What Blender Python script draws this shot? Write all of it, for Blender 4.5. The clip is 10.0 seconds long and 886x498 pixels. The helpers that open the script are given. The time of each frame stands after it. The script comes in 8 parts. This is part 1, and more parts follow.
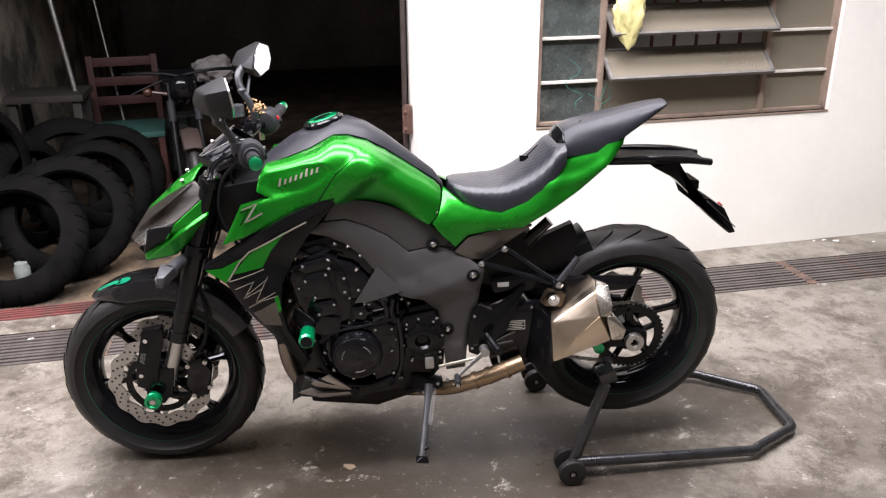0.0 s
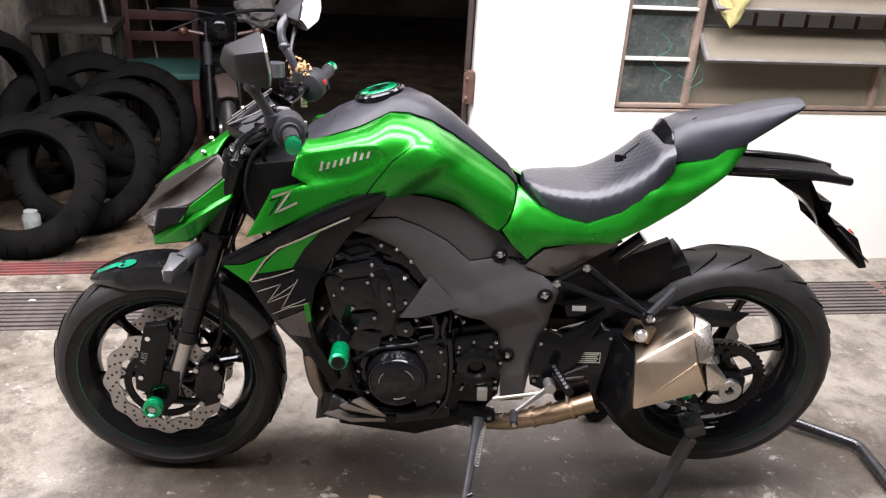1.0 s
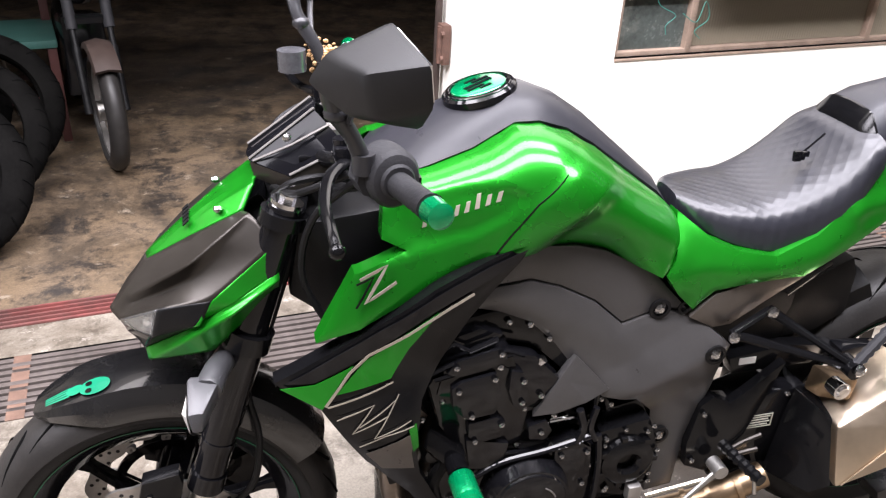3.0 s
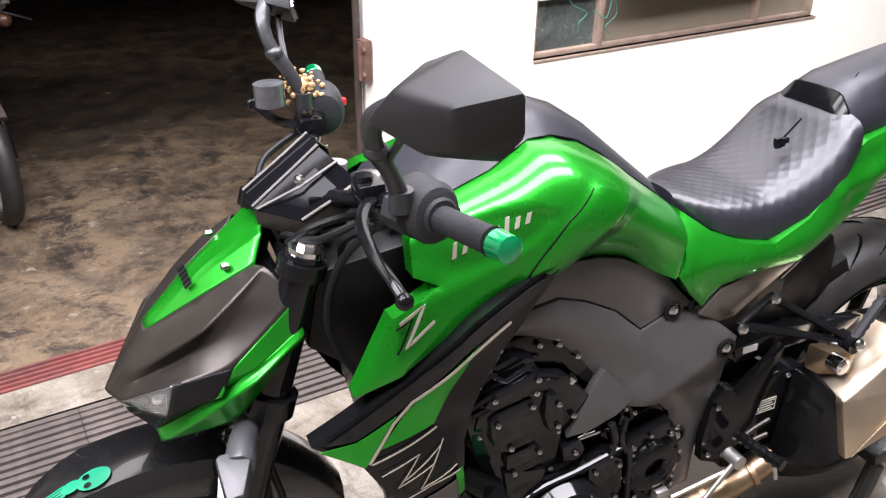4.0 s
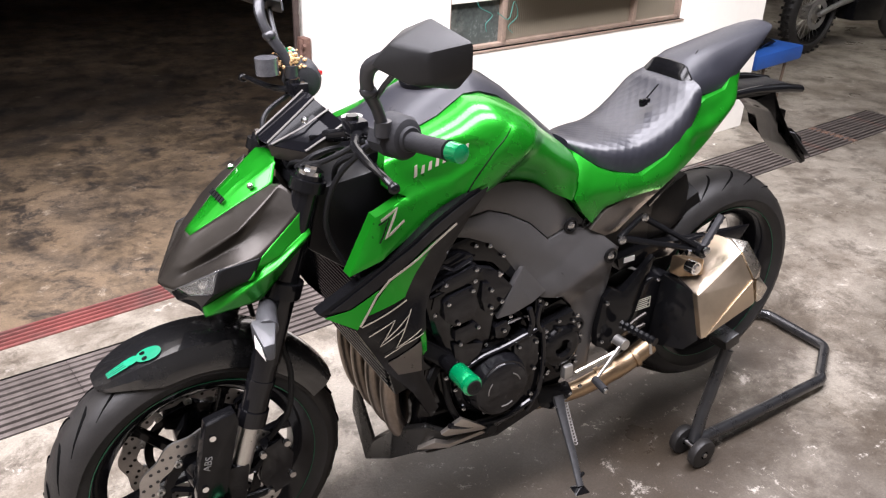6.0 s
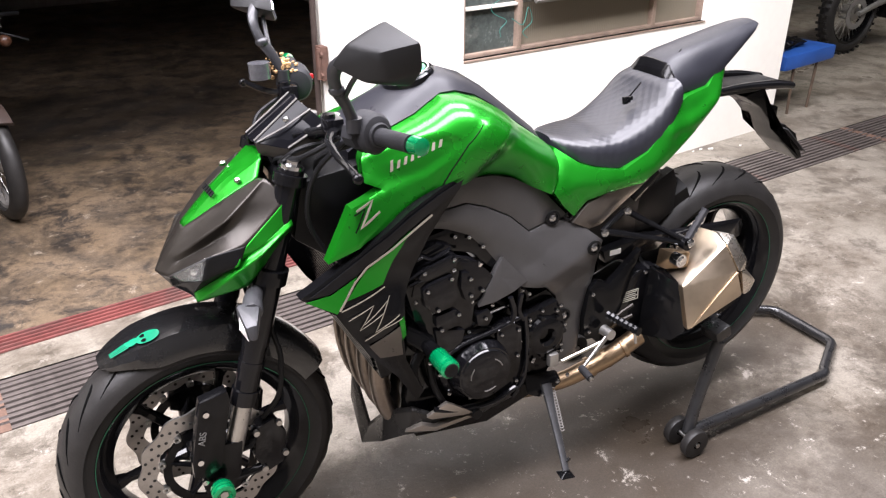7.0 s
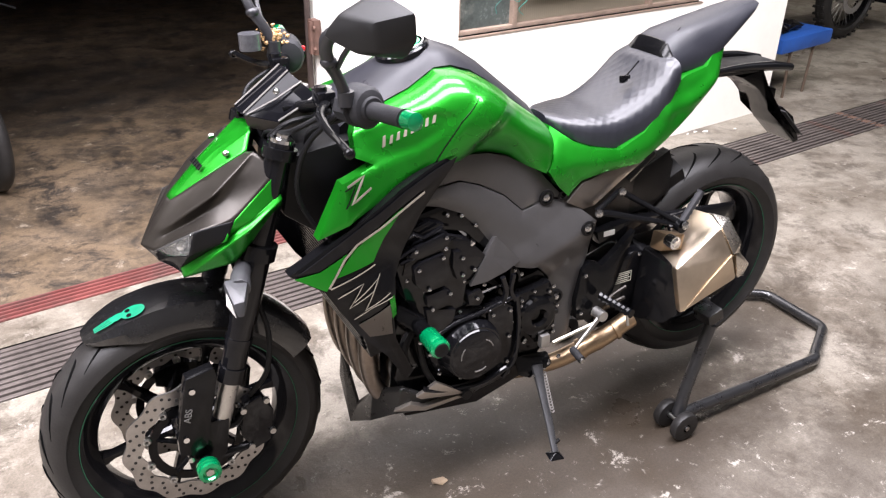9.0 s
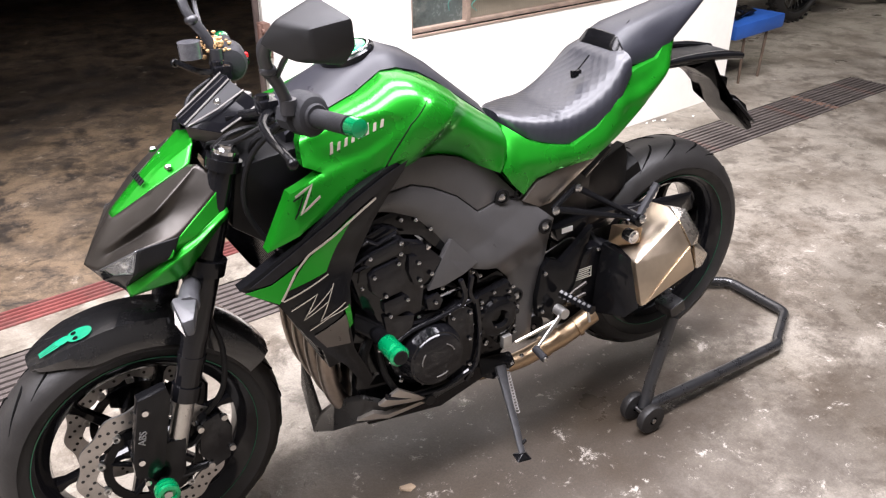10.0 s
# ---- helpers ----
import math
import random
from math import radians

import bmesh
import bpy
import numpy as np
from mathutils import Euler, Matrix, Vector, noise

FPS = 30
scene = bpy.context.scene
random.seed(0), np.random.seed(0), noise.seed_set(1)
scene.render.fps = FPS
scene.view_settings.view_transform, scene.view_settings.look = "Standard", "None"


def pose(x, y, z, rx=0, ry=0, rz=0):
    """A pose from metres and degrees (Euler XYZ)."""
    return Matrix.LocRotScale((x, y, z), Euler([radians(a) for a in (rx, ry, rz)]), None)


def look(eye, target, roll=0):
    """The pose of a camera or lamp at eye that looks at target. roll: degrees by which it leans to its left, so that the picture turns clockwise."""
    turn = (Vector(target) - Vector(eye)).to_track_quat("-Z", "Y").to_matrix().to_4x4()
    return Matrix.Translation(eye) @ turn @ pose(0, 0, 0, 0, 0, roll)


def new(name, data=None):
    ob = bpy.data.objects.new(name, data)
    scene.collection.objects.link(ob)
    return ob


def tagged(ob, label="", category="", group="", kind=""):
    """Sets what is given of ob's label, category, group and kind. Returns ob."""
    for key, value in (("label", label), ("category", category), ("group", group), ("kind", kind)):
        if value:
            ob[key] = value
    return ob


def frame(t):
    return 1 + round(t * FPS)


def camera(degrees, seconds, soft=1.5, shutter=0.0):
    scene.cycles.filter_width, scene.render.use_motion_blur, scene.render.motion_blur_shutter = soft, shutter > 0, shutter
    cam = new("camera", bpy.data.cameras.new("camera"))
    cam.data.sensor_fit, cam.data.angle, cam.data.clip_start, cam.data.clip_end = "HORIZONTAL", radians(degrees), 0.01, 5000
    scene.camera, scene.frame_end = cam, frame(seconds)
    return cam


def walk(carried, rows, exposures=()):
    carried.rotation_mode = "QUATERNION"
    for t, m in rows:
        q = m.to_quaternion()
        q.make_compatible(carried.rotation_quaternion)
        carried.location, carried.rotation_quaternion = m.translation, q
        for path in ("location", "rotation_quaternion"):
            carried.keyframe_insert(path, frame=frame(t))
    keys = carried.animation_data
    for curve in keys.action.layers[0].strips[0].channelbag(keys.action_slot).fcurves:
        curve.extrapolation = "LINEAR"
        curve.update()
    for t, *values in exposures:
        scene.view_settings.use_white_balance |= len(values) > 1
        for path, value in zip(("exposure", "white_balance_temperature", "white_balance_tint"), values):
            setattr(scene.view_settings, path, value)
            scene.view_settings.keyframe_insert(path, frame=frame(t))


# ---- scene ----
cam = camera(57.8, 10.0, soft=1.25)
EXPOSURES = [(0.0, 0.05), (1.0, 0.25), (2.5, 0.46), (5.0, 0.38), (7.0, 0.50), (9.0, 0.59), (10.0, 0.59)]
PATH = [
    (0, (0.659, -2.266, 1.543), (0.831, -0.409, 0.821), -0.5),
    (0.5, (0.678, -2.065, 1.514), (0.738, -0.218, 0.75), 1.5),
    (1, (0.601, -1.83, 1.511), (0.7, -0.012, 0.683), 3.7),
    (1.5, (0.575, -1.574, 1.476), (0.711, 0.218, 0.599), 4.5),
    (2, (0.532, -1.287, 1.452), (0.648, 0.482, 0.526), 3.7),
    (2.5, (0.347, -1.176, 1.444), (0.604, 0.565, 0.492), 2.8),
    (3, (0.172, -1.12, 1.434), (0.643, 0.571, 0.475), 3.4),
    (3.2, (0.141, -1.07, 1.418), (0.662, 0.607, 0.459), 2.9),
    (4.3, (-0.103, -0.985, 1.435), (0.734, 0.585, 0.52), 0.8),
    (4.5, (-0.198, -1.041, 1.444), (0.695, 0.506, 0.545), 0.8),
    (5, (-0.305, -1.138, 1.476), (0.669, 0.364, 0.584), 1.9),
    (5.5, (-0.319, -1.216, 1.463), (0.679, 0.272, 0.574), 3.2),
    (6.8, (-0.189, -1.504, 1.491), (0.663, 0.064, 0.587), 0.1),
    (7, (-0.195, -1.507, 1.483), (0.649, 0.076, 0.599), 0.2),
    (7.5, (-0.202, -1.529, 1.495), (0.629, 0.091, 0.667), 0.7),
    (8, (-0.196, -1.514, 1.482), (0.664, 0.084, 0.641), 1.5),
    (8.5, (-0.191, -1.501, 1.471), (0.667, 0.066, 0.572), 1.7),
    (9, (-0.186, -1.487, 1.468), (0.667, 0.065, 0.54), 1.4),
    (9.5, (-0.168, -1.483, 1.464), (0.716, 0.043, 0.52), 1.0),
    (10, (-0.142, -1.474, 1.473), (0.772, 0.037, 0.535), -0.0),
]
walk(cam, [(t, look(eye, target, roll)) for t, eye, target, roll in PATH], EXPOSURES)

# ---- light: soft daylight from an open yard ----
world = bpy.data.worlds.new("sky")
scene.world = world
world.use_nodes = True
wn = world.node_tree.nodes
sky = wn.new("ShaderNodeTexSky")
sky.sky_type, sky.sun_disc = "NISHITA", False
sky.sun_elevation, sky.sun_rotation = radians(52), radians(200)
sky.air_density, sky.dust_density = 1.0, 4.0
hsv = wn.new("ShaderNodeHueSaturation")
hsv.inputs["Saturation"].default_value = 0.25
world.node_tree.links.new(sky.outputs[0], hsv.inputs["Color"])
world.node_tree.links.new(hsv.outputs[0], wn["Background"].inputs[0])
wn["Background"].inputs[1].default_value = 0.15
sun = new("sun", bpy.data.lights.new("sun", "SUN"))
sun.data.energy, sun.data.angle, sun.data.color = 1.5, radians(12), (1.0, 0.95, 0.92)
sun.matrix_world = look((0.3, -4.2, 6.5), (0.9, 0.6, 0.0))
# two strip lamps added overhead, standing in for skylight between unseen roof slabs
for gap_y, watts in ((-0.80, 330.0), (0.42, 270.0)):
    gap = new("roof_gap_daylight", bpy.data.lights.new("roof_gap_daylight", "AREA"))
    gap.data.shape, gap.data.size, gap.data.size_y = "RECTANGLE", 6.0, 0.7
    gap.data.energy, gap.data.color = watts, (1.0, 0.962, 1.055)
    gap.matrix_world = pose(-0.4, gap_y, 3.42, 0, 0, 6.5)

# ---- materials ----
def material(name, color, rough=0.5, metal=0.0, vary=0.15, scale=8.0, fine=0.0, bump=0.0, bump_scale=60.0, coat=0.0, spec=0.5, alt=None, alt_at=0.5, alt_soft=0.2, aniso=0.0):
    """Principled surface: a base colour that wanders by `vary` at a coarse and a fine scale, an optional second colour in patches, and a fine relief."""
    m = bpy.data.materials.new(name)
    m.use_nodes = True
    nt = m.node_tree
    b = nt.nodes["Principled BSDF"]
    n, l = nt.nodes.new, nt.links.new
    tc = n("ShaderNodeTexCoord")
    oi = n("ShaderNodeObjectInfo")
    n1 = n("ShaderNodeTexNoise")
    n1.inputs["Scale"].default_value, n1.inputs["Detail"].default_value = scale, 6
    n2 = n("ShaderNodeTexNoise")
    n2.inputs["Scale"].default_value, n2.inputs["Detail"].default_value = scale * 9, 4
    l(tc.outputs["Object"], n1.inputs["Vector"])
    l(tc.outputs["Object"], n2.inputs["Vector"])
    add = n("ShaderNodeMath")
    add.operation = "MULTIPLY_ADD"
    l(n2.outputs["Fac"], add.inputs[0])
    add.inputs[1].default_value = 0.5
    l(n1.outputs["Fac"], add.inputs[2])
    rng = n("ShaderNodeMapRange")
    rng.inputs["From Min"].default_value, rng.inputs["From Max"].default_value = 0.45, 1.05
    rng.inputs["To Min"].default_value, rng.inputs["To Max"].default_value = 1 - vary, 1 + vary
    l(add.outputs[0], rng.inputs["Value"])
    src = None
    if alt:
        mix = n("ShaderNodeMix")
        mix.data_type = "RGBA"
        mix.inputs["A"].default_value, mix.inputs["B"].default_value = (*color, 1), (*alt, 1)
        n3 = n("ShaderNodeTexNoise")
        n3.inputs["Scale"].default_value, n3.inputs["Detail"].default_value, n3.inputs["Roughness"].default_value = scale * 0.6, 8, 0.65
        l(tc.outputs["Object"], n3.inputs["Vector"])
        r3 = n("ShaderNodeMapRange")
        r3.inputs["From Min"].default_value, r3.inputs["From Max"].default_value = alt_at - alt_soft / 2, alt_at + alt_soft / 2
        l(n3.outputs["Fac"], r3.inputs["Value"])
        l(r3.outputs[0], mix.inputs["Factor"])
        src = mix.outputs["Result"]
    mul = n("ShaderNodeMix")
    mul.data_type, mul.blend_type = "RGBA", "MULTIPLY"
    mul.inputs["Factor"].default_value = 1.0
    mul.inputs["A"].default_value = (*color, 1)
    if src:
        l(src, mul.inputs["A"])
    l(rng.outputs[0], mul.inputs["B"])
    l(mul.outputs["Result"], b.inputs["Base Color"])
    rr = n("ShaderNodeMapRange")
    rr.inputs["From Min"].default_value, rr.inputs["From Max"].default_value = 0.45, 1.05
    rr.inputs["To Min"].default_value, rr.inputs["To Max"].default_value = max(rough - 0.08, 0.02), min(rough + 0.08, 1)
    l(add.outputs[0], rr.inputs["Value"])
    l(rr.outputs[0], b.inputs["Roughness"])
    b.inputs["Metallic"].default_value = metal
    b.inputs["Coat Weight"].default_value = coat
    b.inputs["Coat Roughness"].default_value = 0.04
    b.inputs["Specular IOR Level"].default_value = spec
    b.inputs["Anisotropic"].default_value = aniso
    if bump:
        nb = n("ShaderNodeTexNoise")
        nb.inputs["Scale"].default_value, nb.inputs["Detail"].default_value = bump_scale, 5
        l(tc.outputs["Object"], nb.inputs["Vector"])
        bp = n("ShaderNodeBump")
        bp.inputs["Strength"].default_value, bp.inputs["Distance"].default_value = min(bump, 1), 0.004
        l(nb.outputs["Fac"], bp.inputs["Height"])
        l(bp.outputs[0], b.inputs["Normal"])
    return m


GREEN = material("candy_green_paint", (0.010, 0.235, 0.012), 0.29, 0.66, 0.05, 3, coat=0.35, spec=0.3)
GREEN_ANO = material("green_anodised", (0.0, 0.30, 0.10), 0.22, 0.6, 0.1, 30, coat=0.8)
GREEN_DECAL = material("teal_green_decal", (0.0, 0.17, 0.085), 0.35, 0, 0.15, 30)
BLACK_GLOSS = material("gloss_black_paint", (0.005, 0.005, 0.006), 0.07, 0, 0.2, 12, spec=0.30)
BLACK_SATIN = material("satin_black", (0.004, 0.004, 0.0045), 0.15, 0, 0.25, 20, bump=0.02, bump_scale=300, spec=0.22)
BLACK_MATT = material("matt_black_plastic", (0.006, 0.006, 0.0065), 0.42, 0, 0.25, 20, bump=0.12, bump_scale=500, spec=0.18)
ENGINE = material("engine_black_casting", (0.004, 0.004, 0.0045), 0.12, 0.0, 0.3, 15, bump=0.04, bump_scale=220, spec=0.26)
GREY_COVER = material("dark_grey_moulded_plastic", (0.048, 0.046, 0.0455), 0.34, 0, 0.12, 20, bump=0.1, bump_scale=700, spec=0.55)
GREY_METAL = material("matt_graphite_paint", (0.031, 0.027, 0.023), 0.36, 0.6, 0.1, 15, bump=0.04, bump_scale=600)
TANK_TOP = material("satin_graphite_tank_cover", (0.020, 0.020, 0.024), 0.33, 0.0, 0.12, 15, spec=0.22)
BOLT_STEEL = material("bolt_steel", (0.42, 0.42, 0.42), 0.22, 1.0, 0.2, 60)
CHROME = material("chrome", (0.75, 0.75, 0.76), 0.12, 1.0, 0.1, 30)
STEEL = material("brushed_steel", (0.50, 0.49, 0.47), 0.32, 1.0, 0.15, 40, bump=0.05, bump_scale=300)
DISC = material("disc_steel", (0.46, 0.44, 0.42), 0.38, 1.0, 0.2, 25)
ALU = material("cast_aluminium", (0.42, 0.41, 0.39), 0.42, 0.9, 0.15, 40, bump=0.1, bump_scale=300)
SILENCER = material("brushed_warm_steel", (0.60, 0.50, 0.385), 0.34, 1.0, 0.1, 10, bump=0.05, bump_scale=200, aniso=0.4)
PIPE = material("heat_tinted_steel", (0.36, 0.26, 0.165), 0.38, 1.0, 0.25, 14)
RUBBER = material("tyre_rubber", (0.019, 0.0178, 0.017), 0.45, 0, 0.25, 25, bump=0.1, bump_scale=200, spec=0.3)
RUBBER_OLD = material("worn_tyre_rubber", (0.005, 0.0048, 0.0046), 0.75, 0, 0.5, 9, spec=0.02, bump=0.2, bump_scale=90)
GRIP = material("grip_rubber", (0.02, 0.02, 0.022), 0.6, 0, 0.2, 40, bump=0.2, bump_scale=250, spec=0.2)
SILVER_LINE = material("silver_decal", (0.40, 0.36, 0.30), 0.35, 0.5, 0.1, 40)
PALE_GRAPHITE = material("pale_graphite_paint", (0.115, 0.102, 0.09), 0.32, 0.6, 0.1, 15)
WHITE_LABEL = material("white_label", (0.7, 0.7, 0.68), 0.5, 0, 0.1, 40)
GOLD = material("gold_beads", (0.42, 0.26, 0.12), 0.6, 0.1, 0.5, 60)
RED = material("red_plastic", (0.5, 0.015, 0.02), 0.3, 0, 0.1, 30)
GLASS = material("smoked_lens", (0.004, 0.004, 0.005), 0.07, 0, 0.05, 5, spec=0.08)
LENS = material("headlight_lens", (0.93, 0.95, 0.95), 0.08, 0.0, 0.02, 40)
LENS.node_tree.nodes["Principled BSDF"].inputs["Transmission Weight"].default_value = 0.95
END_BRIGHT = material("bright_lamp_reflector", (0.70, 0.70, 0.68), 0.25, 0.9, 0.1, 40)
MIRROR = material("mirror_glass", (0.85, 0.85, 0.86), 0.02, 1.0, 0.0, 5)
WHITE_LENS = material("clear_indicator_lens", (0.62, 0.60, 0.57), 0.15, 0, 0.15, 60, coat=1.0)

# ---- mesh helpers ----
from mathutils import geometry


def finish(name, bm, mat, smooth=35):
    bmesh.ops.remove_doubles(bm, verts=bm.verts, dist=1e-5)
    bmesh.ops.recalc_face_normals(bm, faces=bm.faces)
    me = bpy.data.meshes.new(name)
    bm.to_mesh(me)
    bm.free()
    for x in mat if isinstance(mat, (list, tuple)) else [mat]:
        me.materials.append(x)
    if smooth:
        me.shade_smooth()
        me.set_sharp_from_angle(angle=radians(smooth))
    return me


def thing(name, at=(0, 0, 0), turn=0.0, label="", category="", group="", kind=""):
    ob = new(name)
    ob.matrix_basis = pose(*at, 0, 0, turn)
    ob.empty_display_size = 0.1
    return tagged(ob, label, category, group, kind)


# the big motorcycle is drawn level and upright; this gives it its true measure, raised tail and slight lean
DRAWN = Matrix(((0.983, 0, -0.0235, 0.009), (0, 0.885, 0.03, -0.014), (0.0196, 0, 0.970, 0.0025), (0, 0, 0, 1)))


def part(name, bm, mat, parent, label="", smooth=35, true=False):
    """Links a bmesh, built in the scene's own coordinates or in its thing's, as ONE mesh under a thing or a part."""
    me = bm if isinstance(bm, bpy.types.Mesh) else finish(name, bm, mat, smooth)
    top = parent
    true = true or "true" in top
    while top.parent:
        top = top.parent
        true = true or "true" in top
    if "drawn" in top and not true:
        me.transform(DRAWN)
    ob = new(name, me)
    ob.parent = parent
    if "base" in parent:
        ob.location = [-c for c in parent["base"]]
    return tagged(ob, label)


def solid(name, bm, mat, label="", category="", group="", kind="", m=None, smooth=35):
    """A thing of one mesh."""
    ob = new(name, finish(name, bm, mat, smooth))
    if m is not None:
        ob.matrix_basis = m
    return tagged(ob, label, category, group, kind)


def box(bm, c, s, m=None, bevel=0.0):
    r = bmesh.ops.create_cube(bm, size=1.0, matrix=(m or Matrix()) @ Matrix.Translation(c) @ Matrix.Diagonal((*s, 1)))
    if bevel:
        es = list({e for v in r["verts"] for e in v.link_edges})
        bmesh.ops.bevel(bm, geom=es, offset=bevel, segments=2, affect="EDGES", profile=0.7)


def frame_to(d):
    return Vector(d).to_track_quat("Z", "Y").to_matrix().to_4x4()


def cyl(bm, p0, p1, r0, r1=None, seg=20, caps=True):
    p0, p1 = Vector(p0), Vector(p1)
    d = p1 - p0
    bmesh.ops.create_cone(bm, cap_ends=caps, segments=seg, radius1=r0, radius2=r0 if r1 is None else r1, depth=d.length,
                          matrix=Matrix.Translation((p0 + p1) / 2) @ frame_to(d))


def ball(bm, c, r, s=(1, 1, 1), sub=2):
    bmesh.ops.create_icosphere(bm, subdivisions=sub, radius=r, matrix=Matrix.Translation(c) @ Matrix.Diagonal((*s, 1)))


def loft(bm, rings, closed=True, caps=True, loop=False):
    vs = [[bm.verts.new(p) for p in ring] for ring in rings]
    n = len(vs[0])
    pairs = list(zip(vs, vs[1:])) + ([(vs[-1], vs[0])] if loop else [])
    for a, b in pairs:
        for i in range(n if closed else n - 1):
            j = (i + 1) % n
            bm.faces.new((a[i], a[j], b[j], b[i]))
    if caps and closed and not loop:
        bm.faces.new(vs[0]), bm.faces.new(vs[-1])
    return vs


def spline(pts, n=6, closed=False):
    """Catmull-Rom points through pts."""
    p = [Vector(q) for q in pts]
    out = []
    m = len(p)
    for i in range(m if closed else m - 1):
        a = p[(i - 1) % m] if closed or i else p[0] * 2 - p[1]
        b, c = p[i], p[(i + 1) % m]
        d = p[(i + 2) % m] if closed or i + 2 < m else p[-1] * 2 - p[-2]
        for k in range(n):
            t = k / n
            out.append(0.5 * (2 * b + (c - a) * t + (2 * a - 5 * b + 4 * c - d) * t * t + (3 * b - a - 3 * c + d) * t ** 3))
    return out if closed else out + [p[-1]]


def tube(bm, pts, r, seg=10, smooth=0, flat=1.0, closed=False):
    """A round bar along pts; r: one radius or one for each point."""
    pts = [Vector(p) for p in pts]
    if smooth:
        rs = [r] * len(pts) if isinstance(r, (int, float)) else list(r)
        q = spline(pts, smooth, closed)
        k = len(q)
        r = [rs[min(int(i / smooth), len(rs) - 1)] * (1 - (i / smooth) % 1) + rs[min(int(i / smooth) + 1, len(rs) - 1)] * ((i / smooth) % 1) for i in range(k)]
        pts = q
    rs = [r] * len(pts) if isinstance(r, (int, float)) else r
    rings, up = [], None
    n = len(pts)
    for i, p in enumerate(pts):
        d = (pts[(i + 1) % n] - pts[i - 1]) if closed else pts[min(i + 1, n - 1)] - pts[max(i - 1, 0)]
        d.normalize()
        if up is None:
            up = Vector((0, 0, 1)) if abs(d.z) < 0.9 else Vector((0, 1, 0))
        side = d.cross(up).normalized()
        up = side.cross(d).normalized()
        rings.append([p + (side * math.cos(a) + up * math.sin(a) * flat) * rs[i] for a in (2 * math.pi * k / seg for k in range(seg))])
    loft(bm, rings, loop=closed)


def spin(bm, profile, c=(0, 0, 0), seg=64, loop=True, m=None):
    """Turns a profile of (radius, offset along y) round the y axis through c."""
    m = m or Matrix.Translation(c)
    rings = []
    for k in range(seg):
        a = 2 * math.pi * k / seg
        rings.append([m @ Vector((r * math.cos(a), y, r * math.sin(a))) for r, y in profile])
    loft(bm, rings, closed=loop, caps=False, loop=True)


def prism(bm, outline, y0, y1, bevel=0.0):
    """A side-view outline of (x, z) with depth from y0 to y1."""
    vs = [bm.verts.new((x, y0, z)) for x, z in outline]
    f = bm.faces.new(vs)
    r = bmesh.ops.extrude_face_region(bm, geom=[f])
    top = [v for v in r["geom"] if isinstance(v, bmesh.types.BMVert)]
    for v in top:
        v.co.y = y1
    if bevel:
        es = list({e for v in vs + top for e in v.link_edges})
        bmesh.ops.bevel(bm, geom=es, offset=bevel, segments=2, affect="EDGES", profile=0.7, clamp_overlap=True)


def field(pts):
    """A smooth half-width over the side view, through (x, z, y) points (thin plate)."""
    p = np.array(pts, float)
    def k(d):
        return np.where(d > 1e-9, d * d * np.log(np.maximum(d, 1e-9)), 0)
    n = len(p)
    a = np.zeros((n + 3, n + 3))
    a[:n, :n] = k(np.linalg.norm(p[:, None, :2] - p[None, :, :2], axis=2)) + np.eye(n) * 2e-4
    a[:n, n:] = np.c_[np.ones(n), p[:, :2]]
    a[n:, :n] = a[:n, n:].T
    w = np.linalg.solve(a, np.r_[p[:, 2], 0, 0, 0])
    def f(q):
        q = np.atleast_2d(q)
        return k(np.linalg.norm(q[:, None] - p[None, :, :2], axis=2)) @ w[:n] + w[n] + q @ w[n + 1:]
    return f


def edge_distance(q, poly):
    a, b = poly, np.roll(poly, -1, 0)
    d = b - a
    t = np.clip(((q[:, None] - a) * d).sum(2) / np.maximum((d * d).sum(1), 1e-12), 0, 1)
    return np.linalg.norm(q[:, None] - (a + t[..., None] * d), axis=2).min(1)


def inside(q, poly):
    x, y = q[:, 0:1], q[:, 1:2]
    a, b = poly, np.roll(poly, -1, 0)
    c = ((a[:, 1] > y) != (b[:, 1] > y)) & (x < (b[:, 0] - a[:, 0]) * (y - a[:, 1]) / (b[:, 1] - a[:, 1] + 1e-12) + a[:, 0])
    return c.sum(1) % 2 == 1


